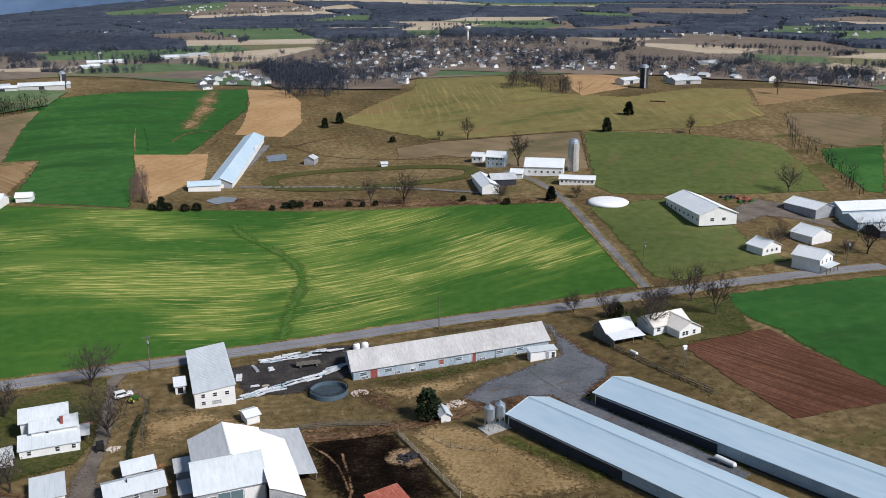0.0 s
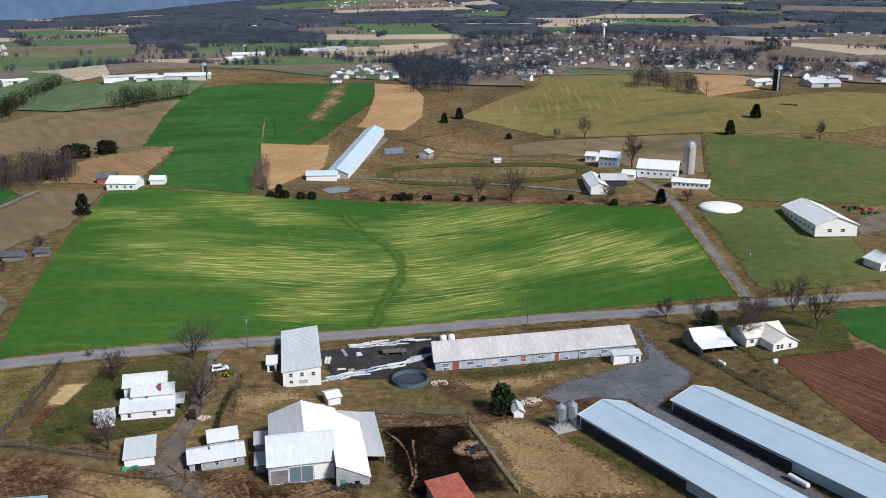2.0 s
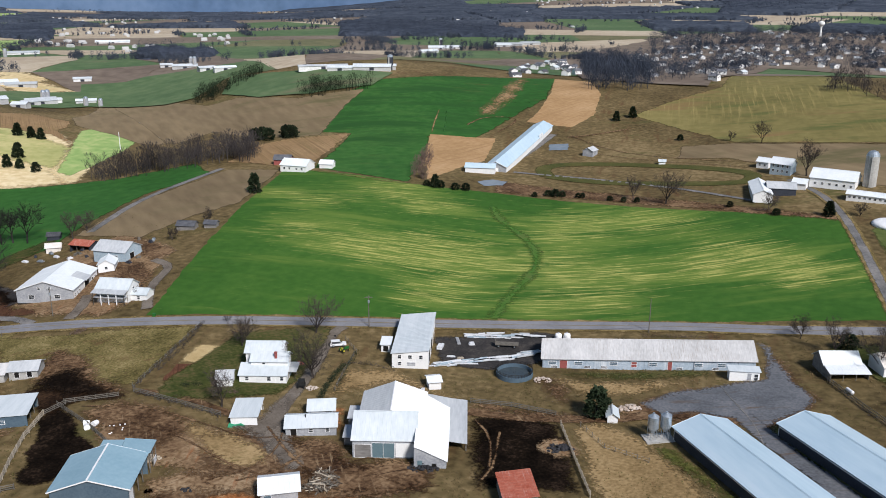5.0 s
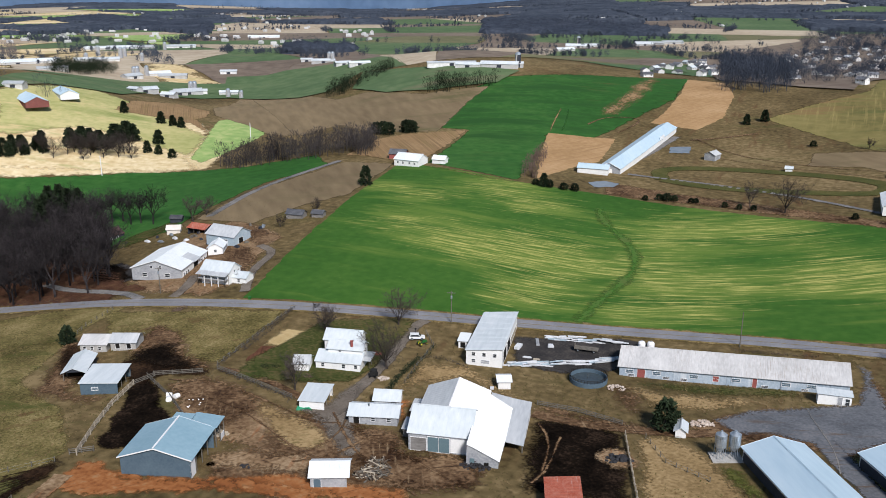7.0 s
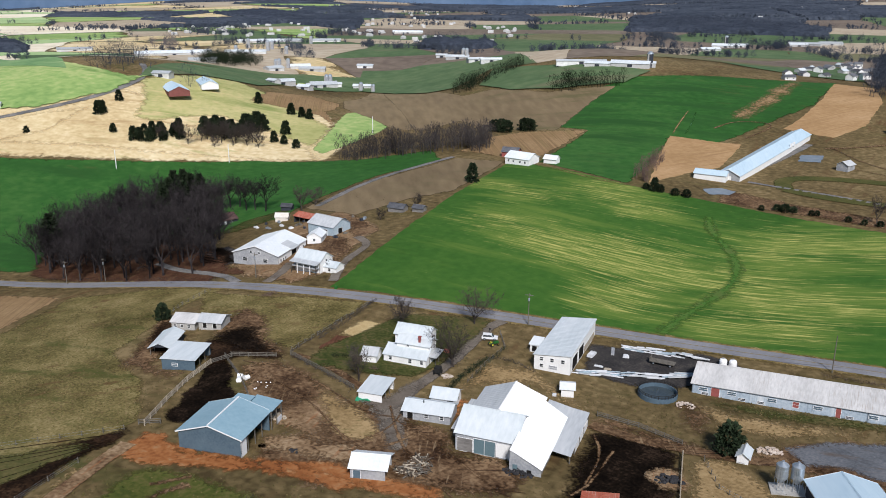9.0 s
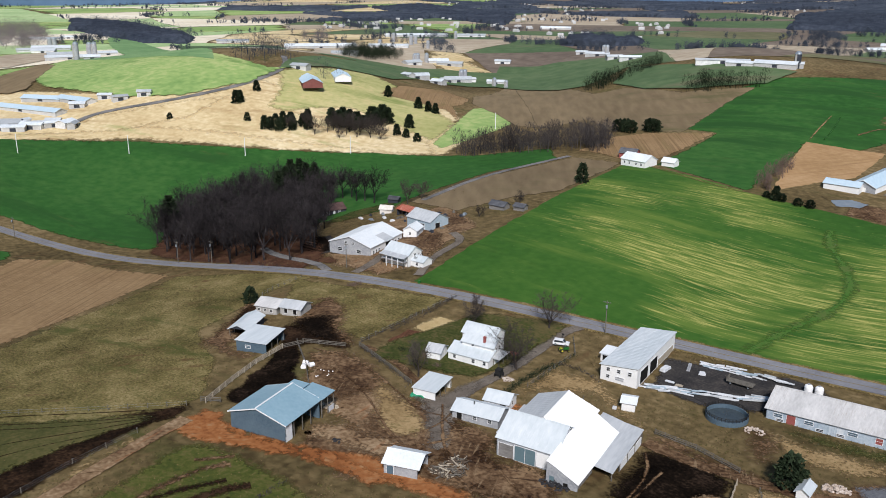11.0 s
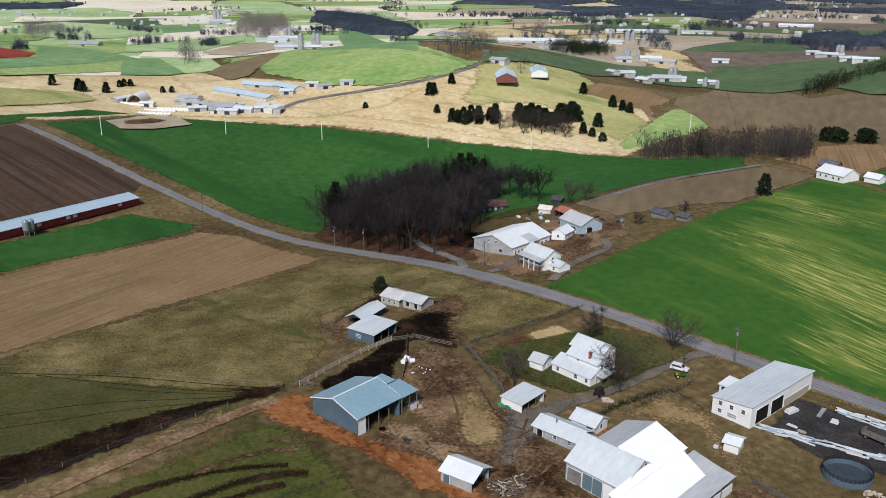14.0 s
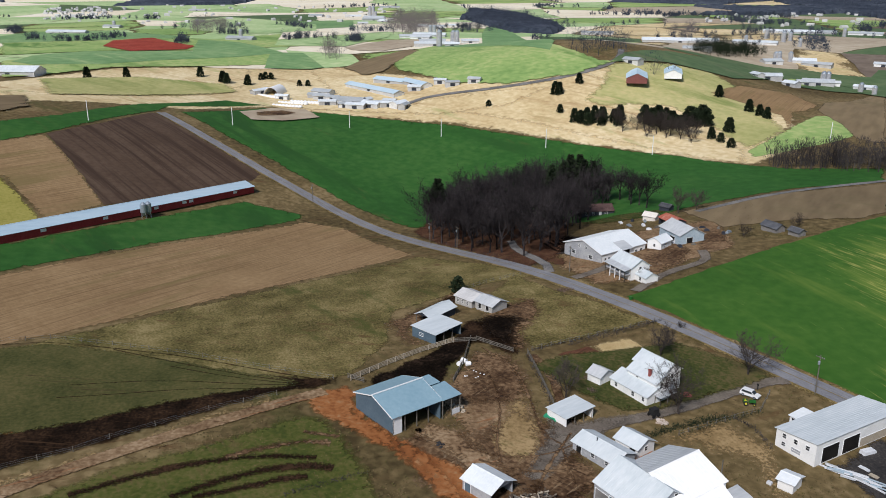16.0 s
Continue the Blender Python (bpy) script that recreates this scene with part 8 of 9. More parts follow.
for poly, count, gap in ((TOWN, 150, 15), ([(-187.4, 667.5), (-228.6, 850.7), (-234.7, 968.8), (-187.8, 884.4), (-143.4, 722.4), (-171.6, 721.1)], 24, 12), ([(-190, 1329.4), (48.5, 1522.2), (201.6, 1420.9), (251.8, 1780), (23, 1830.6), (-185.5, 1591.5)], 40, 30), ([(197.6, 920.8), (205.5, 670.3), (283.9, 678.3), (366, 716.2), (443, 869.4), (403, 998.9), (295.5, 1084.1)], 40, 28)):
    for x, y in scatter(poly, count, int(count * gap), gap):
        copy_thing(HOUSES[rt.choice((0, 0, 1, 1, 2, 3))], pose(x, y, gz(x, y), 0, 0, rt.uniform(0, 180)) @ Matrix.Scale(0.74, 4))
far = Shape()
for poly, count in (([(-1667.7, -324.2), (-2255.4, -459.9), (-2279.4, -317.4), (-1685.5, -222.2)], 70), ([(-959, 2069.5), (-657.7, 1926.2), (-365, 1613.2), (-536.9, 2321.4), (-1085.4, 2920.8), (-1420.5, 3077.3)], 60), ([(-1926.3, 1333.7), (-1430.7, 1222.5), (-1399.3, 1629.5), (-1827.5, 2139.2), (-2806.4, 2506.2), (-2516.7, 1754.7)], 70), ([(-1547.2, -259.2), (-1287.1, 38.7), (-1365.8, 350), (-2102.8, 395.6), (-2368.9, -174.8), (-2122.5, -391.8)], 70), ([(-1291.4, 731.4), (-929.8, 823.4), (-721.4, 938.2), (-729.2, 1174.4), (-1213, 1474.4), (-1622, 1186.2)], 80), ([(-910, 2961.1), (-562.9, 2660.7), (-245.6, 2735.9), (-385.2, 3350.9), (-1095.6, 3732.9)], 60), ([(384.5, 1867.7), (556.2, 1658.5), (879, 1747.1), (1233.3, 2462), (655.4, 2432.1)], 70), ([(-1768.5, 2349.1), (-960, 1984.7), (-541.7, 1908.5), (-763.6, 2586.2), (-2850, 4246.3)], 50)):
    for x, y in scatter(poly, count, count + 5):
        L, W, h, a, z = rt.uniform(4, 12), rt.uniform(4, 6), rt.uniform(2, 4), rt.uniform(0, 3.14), gz(x, y)
        c, s = math.cos(a), math.sin(a)
        ring = [(x - c * L / 2 - s * v, y - s * L / 2 + c * v, z + q) for v, q in ((-W / 2, -1.5), (W / 2, -1.5), (W / 2, h), (0, h + W * 0.35), (-W / 2, h))]
        far.prism(ring, (c * L, s * L, 0))
tagged(new("distant_houses", far.mesh("distant_houses", M["wall_far"])), "tiny pale houses of far villages", "houses", kind="stuff")


def far_barn(x, y, angle, L, W, h=4.0, roof="roof_far", wall="wall_far", label="far white farm building", group="far farm buildings"):
    top = thing("barn", x, y, angle, label, "barn", group)
    r = h + W * 0.2
    t = 0.3
    for side in (-1, 1):
        part("wall", Shape().box(-L / 2 + t, L / 2 - t, min(side * W / 2, side * (W / 2 - t)), max(side * W / 2, side * (W / 2 - t)), -1.5, h), M[wall], top)
        part("wall", Shape().prism([(side * L / 2, -W / 2, -1.5), (side * L / 2, W / 2, -1.5), (side * L / 2, W / 2, h), (side * L / 2, 0, r), (side * L / 2, -W / 2, h)], (-side * t, 0, 0)), M[wall], top)
        part("roof_slope", Shape().prism([(-L / 2 - 0.5, 0, r), (L / 2 + 0.5, 0, r), (L / 2 + 0.5, side * (W / 2 + 0.5), h - 0.2), (-L / 2 - 0.5, side * (W / 2 + 0.5), h - 0.2)], (0, 0, 0.2)), M[roof], top)
        part("door", Shape().box(-1.8, 1.8, side * W / 2 - 0.05, side * W / 2 + 0.05, 0, h * 0.75), M["wall_dark"], top)
    return top


def far_row(t_angle, pts, sizes, roof="roof_far", wall="wall_far", label="far white farm building"):
    for (x, y), (L, W, a) in zip(pts, sizes):
        far_barn(x, y, t_angle + a, L, W * 0.8, 2.9, roof, wall, label)


far_row(50, [(-560.5, 125.6), (-543.4, 123.7), (-521.6, 141.9), (-505.9, 155.4), (-502.2, 167.6), (-499.1, 173.9), (-515, 149.7), (-531.7, 135.1)], ((16, 10, 0), (12, 8, 20), (22, 13, 10), (14, 8, 0), (12, 6, 30), (12, 9, 80), (14, 7, 0), (8, 6, 0)), label="white farm building beside the valley road")
far_row(0, [(-594.7, -96.4), (-1147.6, -175.3), (-948.9, 55), (-1301.1, -143.6), (-967.9, 279), (-926.2, 261.5), (-1528.1, 276.6), (-1385.7, 276.3), (-1665.1, 177.4), (-2036.4, -76.9)], ((40, 22, 75), (55, 14, 70), (34, 14, 60), (30, 12, 60), (40, 16, 70), (24, 12, 60), (40, 18, 60), (22, 12, 40), (30, 14, 60), (40, 14, 70)), label="white farm buildings on a far ridge")
far_row(0, [(-546.9, 480.1), (-527.9, 490.3), (-545.8, 525.8), (-541.8, 511.8), (-546.5, 471.2), (-544.9, 534.5), (-522.9, 552.3), (-793.4, 523.1), (-973.3, 497.4), (-947.9, 753.8), (-521.7, 353.4)], ((22, 12, 70), (12, 10, 20), (24, 14, 60), (14, 9, 70), (12, 8, 0), (18, 8, 60), (16, 8, 40), (80, 16, 66), (40, 12, 66), (70, 14, 60), (14, 9, 30)), label="white buildings of a hillside farm")
far_row(40, [(-538.4, 700.7), (-490.8, 673.3), (-457.7, 657.2), (-568.8, 709.7), (-754.7, 589.4), (-667.8, 479.6), (-626.6, 531.7), (-632.1, 568.1), (-617.2, 571.8), (-597.5, 624.8), (-977, 1070.9), (-936.7, 775.5), (-892.5, 821.6), (-329.2, 614.9)], ((24, 10, 0), (16, 9, 20), (20, 8, 10), (12, 8, 0), (45, 12, 10), (26, 10, 20), (18, 12, 50), (20, 12, 20), (26, 10, 0), (16, 8, 0), (50, 14, 0), (60, 14, 10), (40, 12, 10), (40, 6, 0)), label="white barns of a far dairy farm")
far_row(20, [(-431.4, 1105.1), (-420.1, 1123.3), (-417.1, 1029.1), (-287.2, 620.9), (-281.4, 626.6), (-370.4, 1213), (-347.7, 1245.2), (-310.5, 610.3), (175.8, 625), (173, 638.9), (135.1, 628), (322.6, 1056.8), (747.4, 2075.1), (-617.5, 1445.5), (-371.4, 1190.7)], ((34, 14, 0), (20, 12, 10), (26, 12, 40), (30, 12, 0), (22, 8, 10), (40, 12, 0), (30, 14, 20), (20, 8, 0), (22, 12, 0), (16, 10, 0), (18, 10, 20), (30, 16, 0), (60, 16, 0), (30, 12, 0), (26, 12, 30)), label="white farm buildings on a far slope")
far_row(60, [(-537, 131.5), (-512.1, 137.5), (-506.4, 144.9), (-520.4, 153.5), (-507.3, 159.9), (-509.3, 169), (-493.5, 176.6), (-548.7, 119.9), (-522.3, 126.4), (-535.2, 191.3), (-539.6, 211), (-527.1, 217), (-523.4, 233), (-567.8, 79.2), (-546.1, 95.4)], ((10, 6, 0), (9, 6, 30), (14, 7, 0), (8, 6, 60), (16, 7, 10), (9, 5, 0), (10, 6, 90), (12, 6, 0), (12, 6, 20), (10, 7, 0), (9, 6, 0), (10, 6, 30), (9, 7, 0), (16, 6, 80), (10, 5, 0)), label="small building of the valley farm")
far_row(0, [(-949.8, 258.6), (-792.1, 253.5), (-847.8, 260.7), (-755.3, 263.7), (-816.8, 295.8), (-1617.7, 245.3), (-1457.8, 267.4), (-1314.0, 232.8), (-1202.8, 305.5), (-1180.8, 327.1), (-1207.9, 358.1), (-2074.1, 377.5)], ((38, 11, 87), (42, 11, 76), (28, 12, 84), (14, 9, 78), (18, 10, 85), (30, 12, 89), (40, 12, 79), (16, 10, 94), (22, 10, 81), (30, 10, 79), (16, 9, 78), (50, 14, 82)), label="white building of a far dairy farm")
# long teal-roofed sheds of the valley farm and a hoop barn
for (a, b) in ([(-587, 148.3), (-525.8, 177.8)], [(-587.7, 169.7), (-563.4, 189.3)], [(-566.2, 188.9), (-535, 200)]):
    L = math.hypot(b[0] - a[0], b[1] - a[1])
    far_barn((a[0] + b[0]) / 2, (a[1] + b[1]) / 2, math.degrees(math.atan2(b[1] - a[1], b[0] - a[0])), L, 9, 2.0, "tin_coop", "wall_far", "long low shed with pale teal roof", "valley sheds")


def hoop_barn(x, y, angle, L, W):
    top = thing("hoop_barn", x, y, angle, "white hoop barn with dark open end", "barn")
    n = 14
    ring = [(W / 2 * math.cos(math.pi * i / n), W / 2 * math.sin(math.pi * i / n) * 1.05) for i in range(n + 1)]
    v, f = [], []
    for u, k in ((-L / 2, 1.0), (L / 2, 1.0), (L / 2, 0.96), (-L / 2, 0.96)):
        v += [(u, a * k, b * k) for a, b in ring]
    m = n + 1
    for j in range(4):
        f += [(j * m + i, j * m + i + 1, ((j + 1) % 4) * m + i + 1, ((j + 1) % 4) * m + i) for i in range(n)]
    part("cover", Shape().add(v, f), M["membrane_white"], top)
    part("end_wall", Shape().prism([(L / 2 - 1, a * 0.95, b * 0.95 - 0.3) for a, b in ring], (0.1, 0, 0)), M["wall_far"], top)
    part("floor", Shape().box(-L / 2, L / 2, -W / 2, W / 2, -0.5, 0.08), M["mud_brown"], top)


hoop_barn(*(-569.3, 90.4), 160, 20, 11)
for (x, y), a in zip([(-528.5, 102.2), (-532.7, 111.1), (-517.5, 98), (-554.4, 85.4), (-527.9, 116.8)], (60, 62, 60, 40, 62)):
    s = Shape()
    for i in range(9):
        s.lathe([(1.4, 0), (1.5, 0.5), (1.2, 1.2), (0.4, 1.6)], 8, ((i - 4) * 2.6, 0, 0))
    solo("silage_bag", s, M["membrane_white"], x, y, a, "long white plastic silage bag", "silage bag", "silage bags")
for (x, y), r, h in zip([(-549.2, 532.7), (-549.6, 537.2), (-511.7, 540.7), (-841.6, 654.6), (-775.1, 634.9), (-632.3, 542.7), (-1014.5, 288.8), (-1013.5, 293.7), (-1577.8, 284.5), (-991.9, 53.7), (-1300.3, -141.1), (-1343.2, -23.9)], (2.6, 2.6, 2.2, 2.8, 2.8, 2.6, 2.8, 2.8, 2.8, 2.6, 2.6, 2.6), (12, 12, 9, 14, 14, 12, 14, 14, 14, 12, 12, 12)):
    tower_silo(x, y, r * 0.8, h * 0.75, "far grey tower silo", "far tower silos", "wall_grey")
for (x, y), r, h in zip([(-536, 707.8), (-530.5, 706.5), (-634.8, 540.8), (-636.8, 557), (-497.3, 542.1), (-793.3, 654.4), (-870.1, 776.2), (-720.4, 619.6), (-772.7, 589.2)], (2.4, 2.4, 2.4, 2.4, 2.0, 2.6, 2.6, 2.4, 2.4), (12, 12, 11, 11, 8, 12, 12, 10, 10)):
    tower_silo(x, y, r * 0.8, h * 0.75, "far grey tower silo", "far tower silos", "wall_grey")
for (x, y), r, h in zip([(142, 605.5), (-440.9, 1126), (-275, 628.6)], (2.8, 2.6, 2.4), (14, 12, 10)):
    tower_silo(x, y, r, h, "far dark tower silo", "far tower silos", "wall_dark")
for (x, y), r, h in zip([(-765.3, 253.1), (-793.0, 272.6), (-787.1, 275.5), (-1634.5, 280.0), (-1632.5, 286.4)], (2.4, 2.2, 2.2, 3, 3), (15, 13, 13, 18, 18)):
    tower_silo(x, y, r, h, "tall grey tower silo of a far dairy farm", "far tower silos", "wall_grey")
# water tower of the town
wx, wy = 49.8, 1627.9
wt = thing("water_tower", wx, wy, 0, "pale water tower above the town", "water tower")
part("column", Shape().lathe([(2.8, -1), (1.8, 3), (1.5, 17), (2.6, 19)], 16), M["wall_white"], wt)
part("bowl", Shape().lathe([(2.6, 19), (4.8, 21), (5.3, 23), (4.8, 25), (2.6, 26.4), (0.5, 26.8)], 20), M["wall_white"], wt)


# far woods on the hills, with distance haze put into their bluish colour
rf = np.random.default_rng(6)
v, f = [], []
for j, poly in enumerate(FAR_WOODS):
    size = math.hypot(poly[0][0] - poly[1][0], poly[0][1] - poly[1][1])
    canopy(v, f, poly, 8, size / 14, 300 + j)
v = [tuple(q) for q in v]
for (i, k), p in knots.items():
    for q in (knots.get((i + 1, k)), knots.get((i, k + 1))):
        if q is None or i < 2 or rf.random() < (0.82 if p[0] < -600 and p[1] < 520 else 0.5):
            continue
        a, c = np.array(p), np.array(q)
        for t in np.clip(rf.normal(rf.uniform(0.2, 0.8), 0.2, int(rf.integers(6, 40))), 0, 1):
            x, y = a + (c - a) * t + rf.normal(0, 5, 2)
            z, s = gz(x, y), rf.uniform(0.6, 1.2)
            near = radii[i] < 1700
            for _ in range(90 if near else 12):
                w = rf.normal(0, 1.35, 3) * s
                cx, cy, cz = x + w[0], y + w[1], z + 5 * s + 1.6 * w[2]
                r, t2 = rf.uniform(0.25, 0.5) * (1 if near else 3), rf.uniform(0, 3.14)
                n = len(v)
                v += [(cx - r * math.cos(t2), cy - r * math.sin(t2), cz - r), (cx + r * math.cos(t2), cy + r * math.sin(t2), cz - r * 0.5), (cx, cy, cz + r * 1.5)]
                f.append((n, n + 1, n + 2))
tagged(new("far_wood", mesh_of("far_wood", v, f, M["hazy_leaf"])), "leafless woods on the far hills, tinted for haze", "wood", kind="stuff")

# ridge backdrop on the horizon, its height fitted to the camera's view to cover sky
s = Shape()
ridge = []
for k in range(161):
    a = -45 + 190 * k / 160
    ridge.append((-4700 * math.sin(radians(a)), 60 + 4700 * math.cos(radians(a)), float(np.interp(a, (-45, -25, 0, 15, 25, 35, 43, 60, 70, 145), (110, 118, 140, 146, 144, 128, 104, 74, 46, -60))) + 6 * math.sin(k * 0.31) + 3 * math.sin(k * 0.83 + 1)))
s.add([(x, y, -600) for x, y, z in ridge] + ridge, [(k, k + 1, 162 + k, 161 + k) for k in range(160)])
tagged(new("backdrop", s.mesh("backdrop", M["haze_ridge"], True)), "wooded ridge backdrop tinted blue for haze", "ridge", kind="structure")


# ---- poles, fences ----
def utility_pole(x, y, h, arm=True, label="weathered wooden utility pole", angle=20, wood="old_wood"):
    p = thing("utility_pole", x, y, angle, label, "pole", "utility poles")
    part("shaft", Shape().tube((0, 0, -0.6), (0, 0, h), 0.17 if wood == "old_wood" else 0.24, 0.11 if wood == "old_wood" else 0.18, 8), M[wood], p)
    if arm:
        part("crossarm", Shape().box(-1.2, 1.2, -0.07, 0.07, h - 0.7, h - 0.55), M["old_wood"], p)
        for u in (-1.05, -0.45, 0.45, 1.05):
            part("insulator", Shape().tube((u, 0, h - 0.55), (u, 0, h - 0.35), 0.05, 0.04, 6), M["galvanised"], p)
        part("transformer", Shape().lathe([(0.28, h - 2.3), (0.3, h - 2.2), (0.3, h - 1.5), (0.2, h - 1.4)], 10, (0.1, -0.42, 0)), M["galvanised"], p)


POLES = [(-81.2, 216.9), (-1.4, 245.5)]
utility_pole(*POLES[0], 10.5), utility_pole(*POLES[1], 10.8, False)
for x, y in [(-179.1, 187.5), (-249.9, 151), (-236.5, 159.8), (-326, 105.9)] + [(71.2, 289.3), (81.1, 260.3), (141.8, 285.7)]:
    utility_pole(x, y, 9.5)
for x, y in [(-443.1, 64.2), (-457.1, 136.0), (-431.4, 190.7), (-394.4, 247.0), (-362.0, 300.1), (-401.6, -9.3), (-350.6, 404.4)]:
    utility_pole(x, y, 11, False, "pale slender pole in the wheat", wood="trim_white")
for (x, y), h in zip([(-14.8, 218.2), (63.4, 207.2), (-49.6, 174.7)], (0.6, 5.0, 6.5)):
    utility_pole(x, y, h, False, "slim grey wooden yard pole")
bx, by = 64.3, 210.8
bh = thing("birdhouse", bx, by, 20, "white martin house on a pole", "birdhouse")
part("pole", Shape().tube((0, 0, -0.4), (0, 0, 3.6), 0.06), M["galvanised"], bh)
part("box", Shape().box(-0.5, 0.5, -0.4, 0.4, 3.6, 4.3).prism([(-0.6, -0.5, 4.3), (-0.6, 0.5, 4.3), (-0.6, 0, 4.7)], (1.2, 0, 0)), M["trim_white"], bh)

POST = Shape().box(-0.08, 0.08, -0.08, 0.08, -0.5, 1.35).mesh("post", M["old_wood"])
POST_PALE = Shape().box(-0.1, 0.1, -0.1, 0.1, -0.5, 1.5).mesh("post", M["pale_wood"])


def fence(line, label, rails=3, gap=2.6, height=1.3, pale=False, wire=False, group="fences"):
    """Posts along a line, with boards or wires between them."""
    p = [Vector(q) for q in line]
    f = thing("fence", p[0].x, p[0].y, 0, label, "fence", group)
    inv = f.matrix_world.inverted()
    spots = []
    for a, b in zip(p[:-1], p[1:]):
        n = max(1, round((b - a).length / gap))
        spots += [a.lerp(b, i / n) for i in range(n)]
    spots.append(p[-1])
    pts = [Vector((s.x, s.y, gz(s.x, s.y) + 0.1)) for s in spots]
    mat = M["pale_wood"] if pale else M["old_wood"]
    for q in pts:
        part("post", POST_PALE if pale else POST, None, f, at=Matrix.Translation(inv @ q))
    for a, b in zip(pts[:-1], pts[1:]):
        a, b = inv @ a, inv @ b
        for k in range(rails):
            z = Vector((0, 0, height * (k + 0.7) / rails))
            s = Shape()
            if wire:
                s.tube(a + z, b + z, 0.02, n=3, cap=False)
            else:
                d = (b - a).normalized().cross(Vector((0, 0, 1))).normalized() * 0.04
                h = Vector((0, 0, 0.09))
                s.prism([a + z - h - d, b + z - h - d, b + z + h - d, a + z + h - d], d * 2)
            part("wire" if wire else "rail", s, M["galvanised"] if wire else mat, f)
    return f


fence([(-108.3, 105.5), (-116.1, 115.7), (-122.7, 125.5), (-127.8, 135.9)], "solid pale board fence of the corral", 4, 3.0, 1.5, True)
fence([(-127.8, 135.9), (-127.1, 142.1)], "short board fence at the shed", 3, 2.5)
fence([(-110, 104.9), (-106.6, 108.6)], "grey board gate fence", 3, 2.6)
fence([(-128.6, 140.9), (-113.2, 135.4), (-103.2, 130.7)], "grey board fence along the corral", 3, 2.6)
fence([(-127.9, 142.4), (-122, 146.9), (-117.8, 150.3)], "low board fence in the mud", 3, 2.6)
fence([(-116.2, 153.9), (-101.7, 153), (-87.7, 151.9)], "grey board fence round the house garden", 3, 2.6)
fence([(-117.9, 155.6), (-123.1, 176.4), (-127.8, 195.7)], "dark wire fence with brambles", 2, 3.0, wire=True)
fence([(-171.7, 147.2), (-178.2, 157.6), (-182.7, 171)], "dark wire fence beside the stable", 2, 3.0, wire=True)
fence([(-69.6, 175.4), (-72.9, 186.2), (-76.2, 199.3), (-83.1, 205.7)], "dark wire fence behind the barn", 2, 2.6, wire=True)
fence([(-67.5, 20.6), (-75.7, 33.0), (-81.3, 45.5), (-85.8, 52.0), (-90.6, 60.7), (-96.6, 71.8), (-102.8, 87.2)], "wire fence beside the dirt track", 3, 9.0, wire=True)
fence([(-35.2, 183.6), (-25, 185.3), (-13.3, 184.4)], "grey board fence of the cattle yard", 3, 2.6)
fence([(-10.8, 179.7), (-2.7, 162.7), (3.1, 150.6)], "pale board fence of the cattle yard", 3, 2.6, pale=True)
fence([(46.3, 225.9), (54.9, 209.8), (66, 190.9)], "low fence of old planks beside the garden", 2, 2.8)
fence([(-6.3, 180.9), (1.3, 171.8), (11.7, 168.4)], "sagging wire fence on the bank", 2, 3.0, wire=True)
fence([(-144.7, 13.9), (-146.8, 26.2), (-140.6, 43.4), (-131.8, 63.5), (-120.7, 81.5), (-109.7, 101.2)], "thin wire fence across the pasture", 2, 5.0, wire=True)

# hedges and scrub along fences
def brush(name, line, width, height, mat, label, seed, dens=10):
    rng = random.Random(seed)
    v, f = [], []
    for (x0, y0), (x1, y1) in zip(line[:-1], line[1:]):
        for i in range(int(math.hypot(x1 - x0, y1 - y0) * dens)):
            t = rng.random()
            x, y = x0 + (x1 - x0) * t + rng.uniform(-1, 1) * width, y0 + (y1 - y0) * t + rng.uniform(-1, 1) * width
            c = Vector((x, y, gz(x, y) + rng.random() ** 1.5 * height))
            d = Vector((rng.uniform(-1, 1), rng.uniform(-1, 1), rng.uniform(0.2, 1.5))).normalized() * rng.uniform(0.2, 0.5)
            s = Vector((rng.uniform(-1, 1), rng.uniform(-1, 1), rng.uniform(-1, 1))) * 0.07
            k = len(v)
            v.extend([c - d, c + s, c + d, c - s])
            f.append((k, k + 1, k + 2, k + 3))
    return tagged(new(name, mesh_of(name, v, f, mat)), label, "brush", kind="stuff")


brush("brush", [(-117.9, 155.6), (-123.1, 176.4), (-127.8, 195.7)], 0.5, 1.0, M["twigs_far"], "dark bramble strip along the fence", 1, 14)
brush("brush", [(-69.1, 175.1), (-72.4, 185.8), (-76.1, 199.6)], 0.7, 1.2, M["evergreen"], "dark green scrub along the fence", 2, 16)
brush("brush", [(-58.7, 87.9), (-62.1, 96.8), (-64.9, 105)], 0.8, 0.7, M["twigs_far"], "dark scrub on the bank", 9, 22)
brush("brush_heap", [(-159, 158.1), (-158.5, 166.2), (-157.9, 173.5)], 1.6, 1.4, M["leaf_litter"], "heap of brown branches and brush by the stable", 31, 30)
brush("brush_heap", [(-160.7, 177.1), (-159.8, 181.4)], 1.2, 1.0, M["bush_tan"], "rusty heap of dead weeds by the road", 32, 60)
brush("brush", [(-114.8, 153.3), (-100.5, 152.4), (-86.6, 151.3)], 0.5, 0.9, M["twigs_far"], "dry weeds along the garden fence", 3, 10)
brush("brush", [(46.3, 225.1), (54.9, 209.2), (65.9, 190.3)], 0.7, 0.8, M["twigs_far"], "dry weeds along the plank fence", 4, 12)
brush("brush", [(-270.6, 146.2), (-234.4, 161.5), (-196, 174.2), (-186, 181)], 2.5, 1.3, M["twigs_far"], "brown undergrowth at the wood's edge", 5, 10)
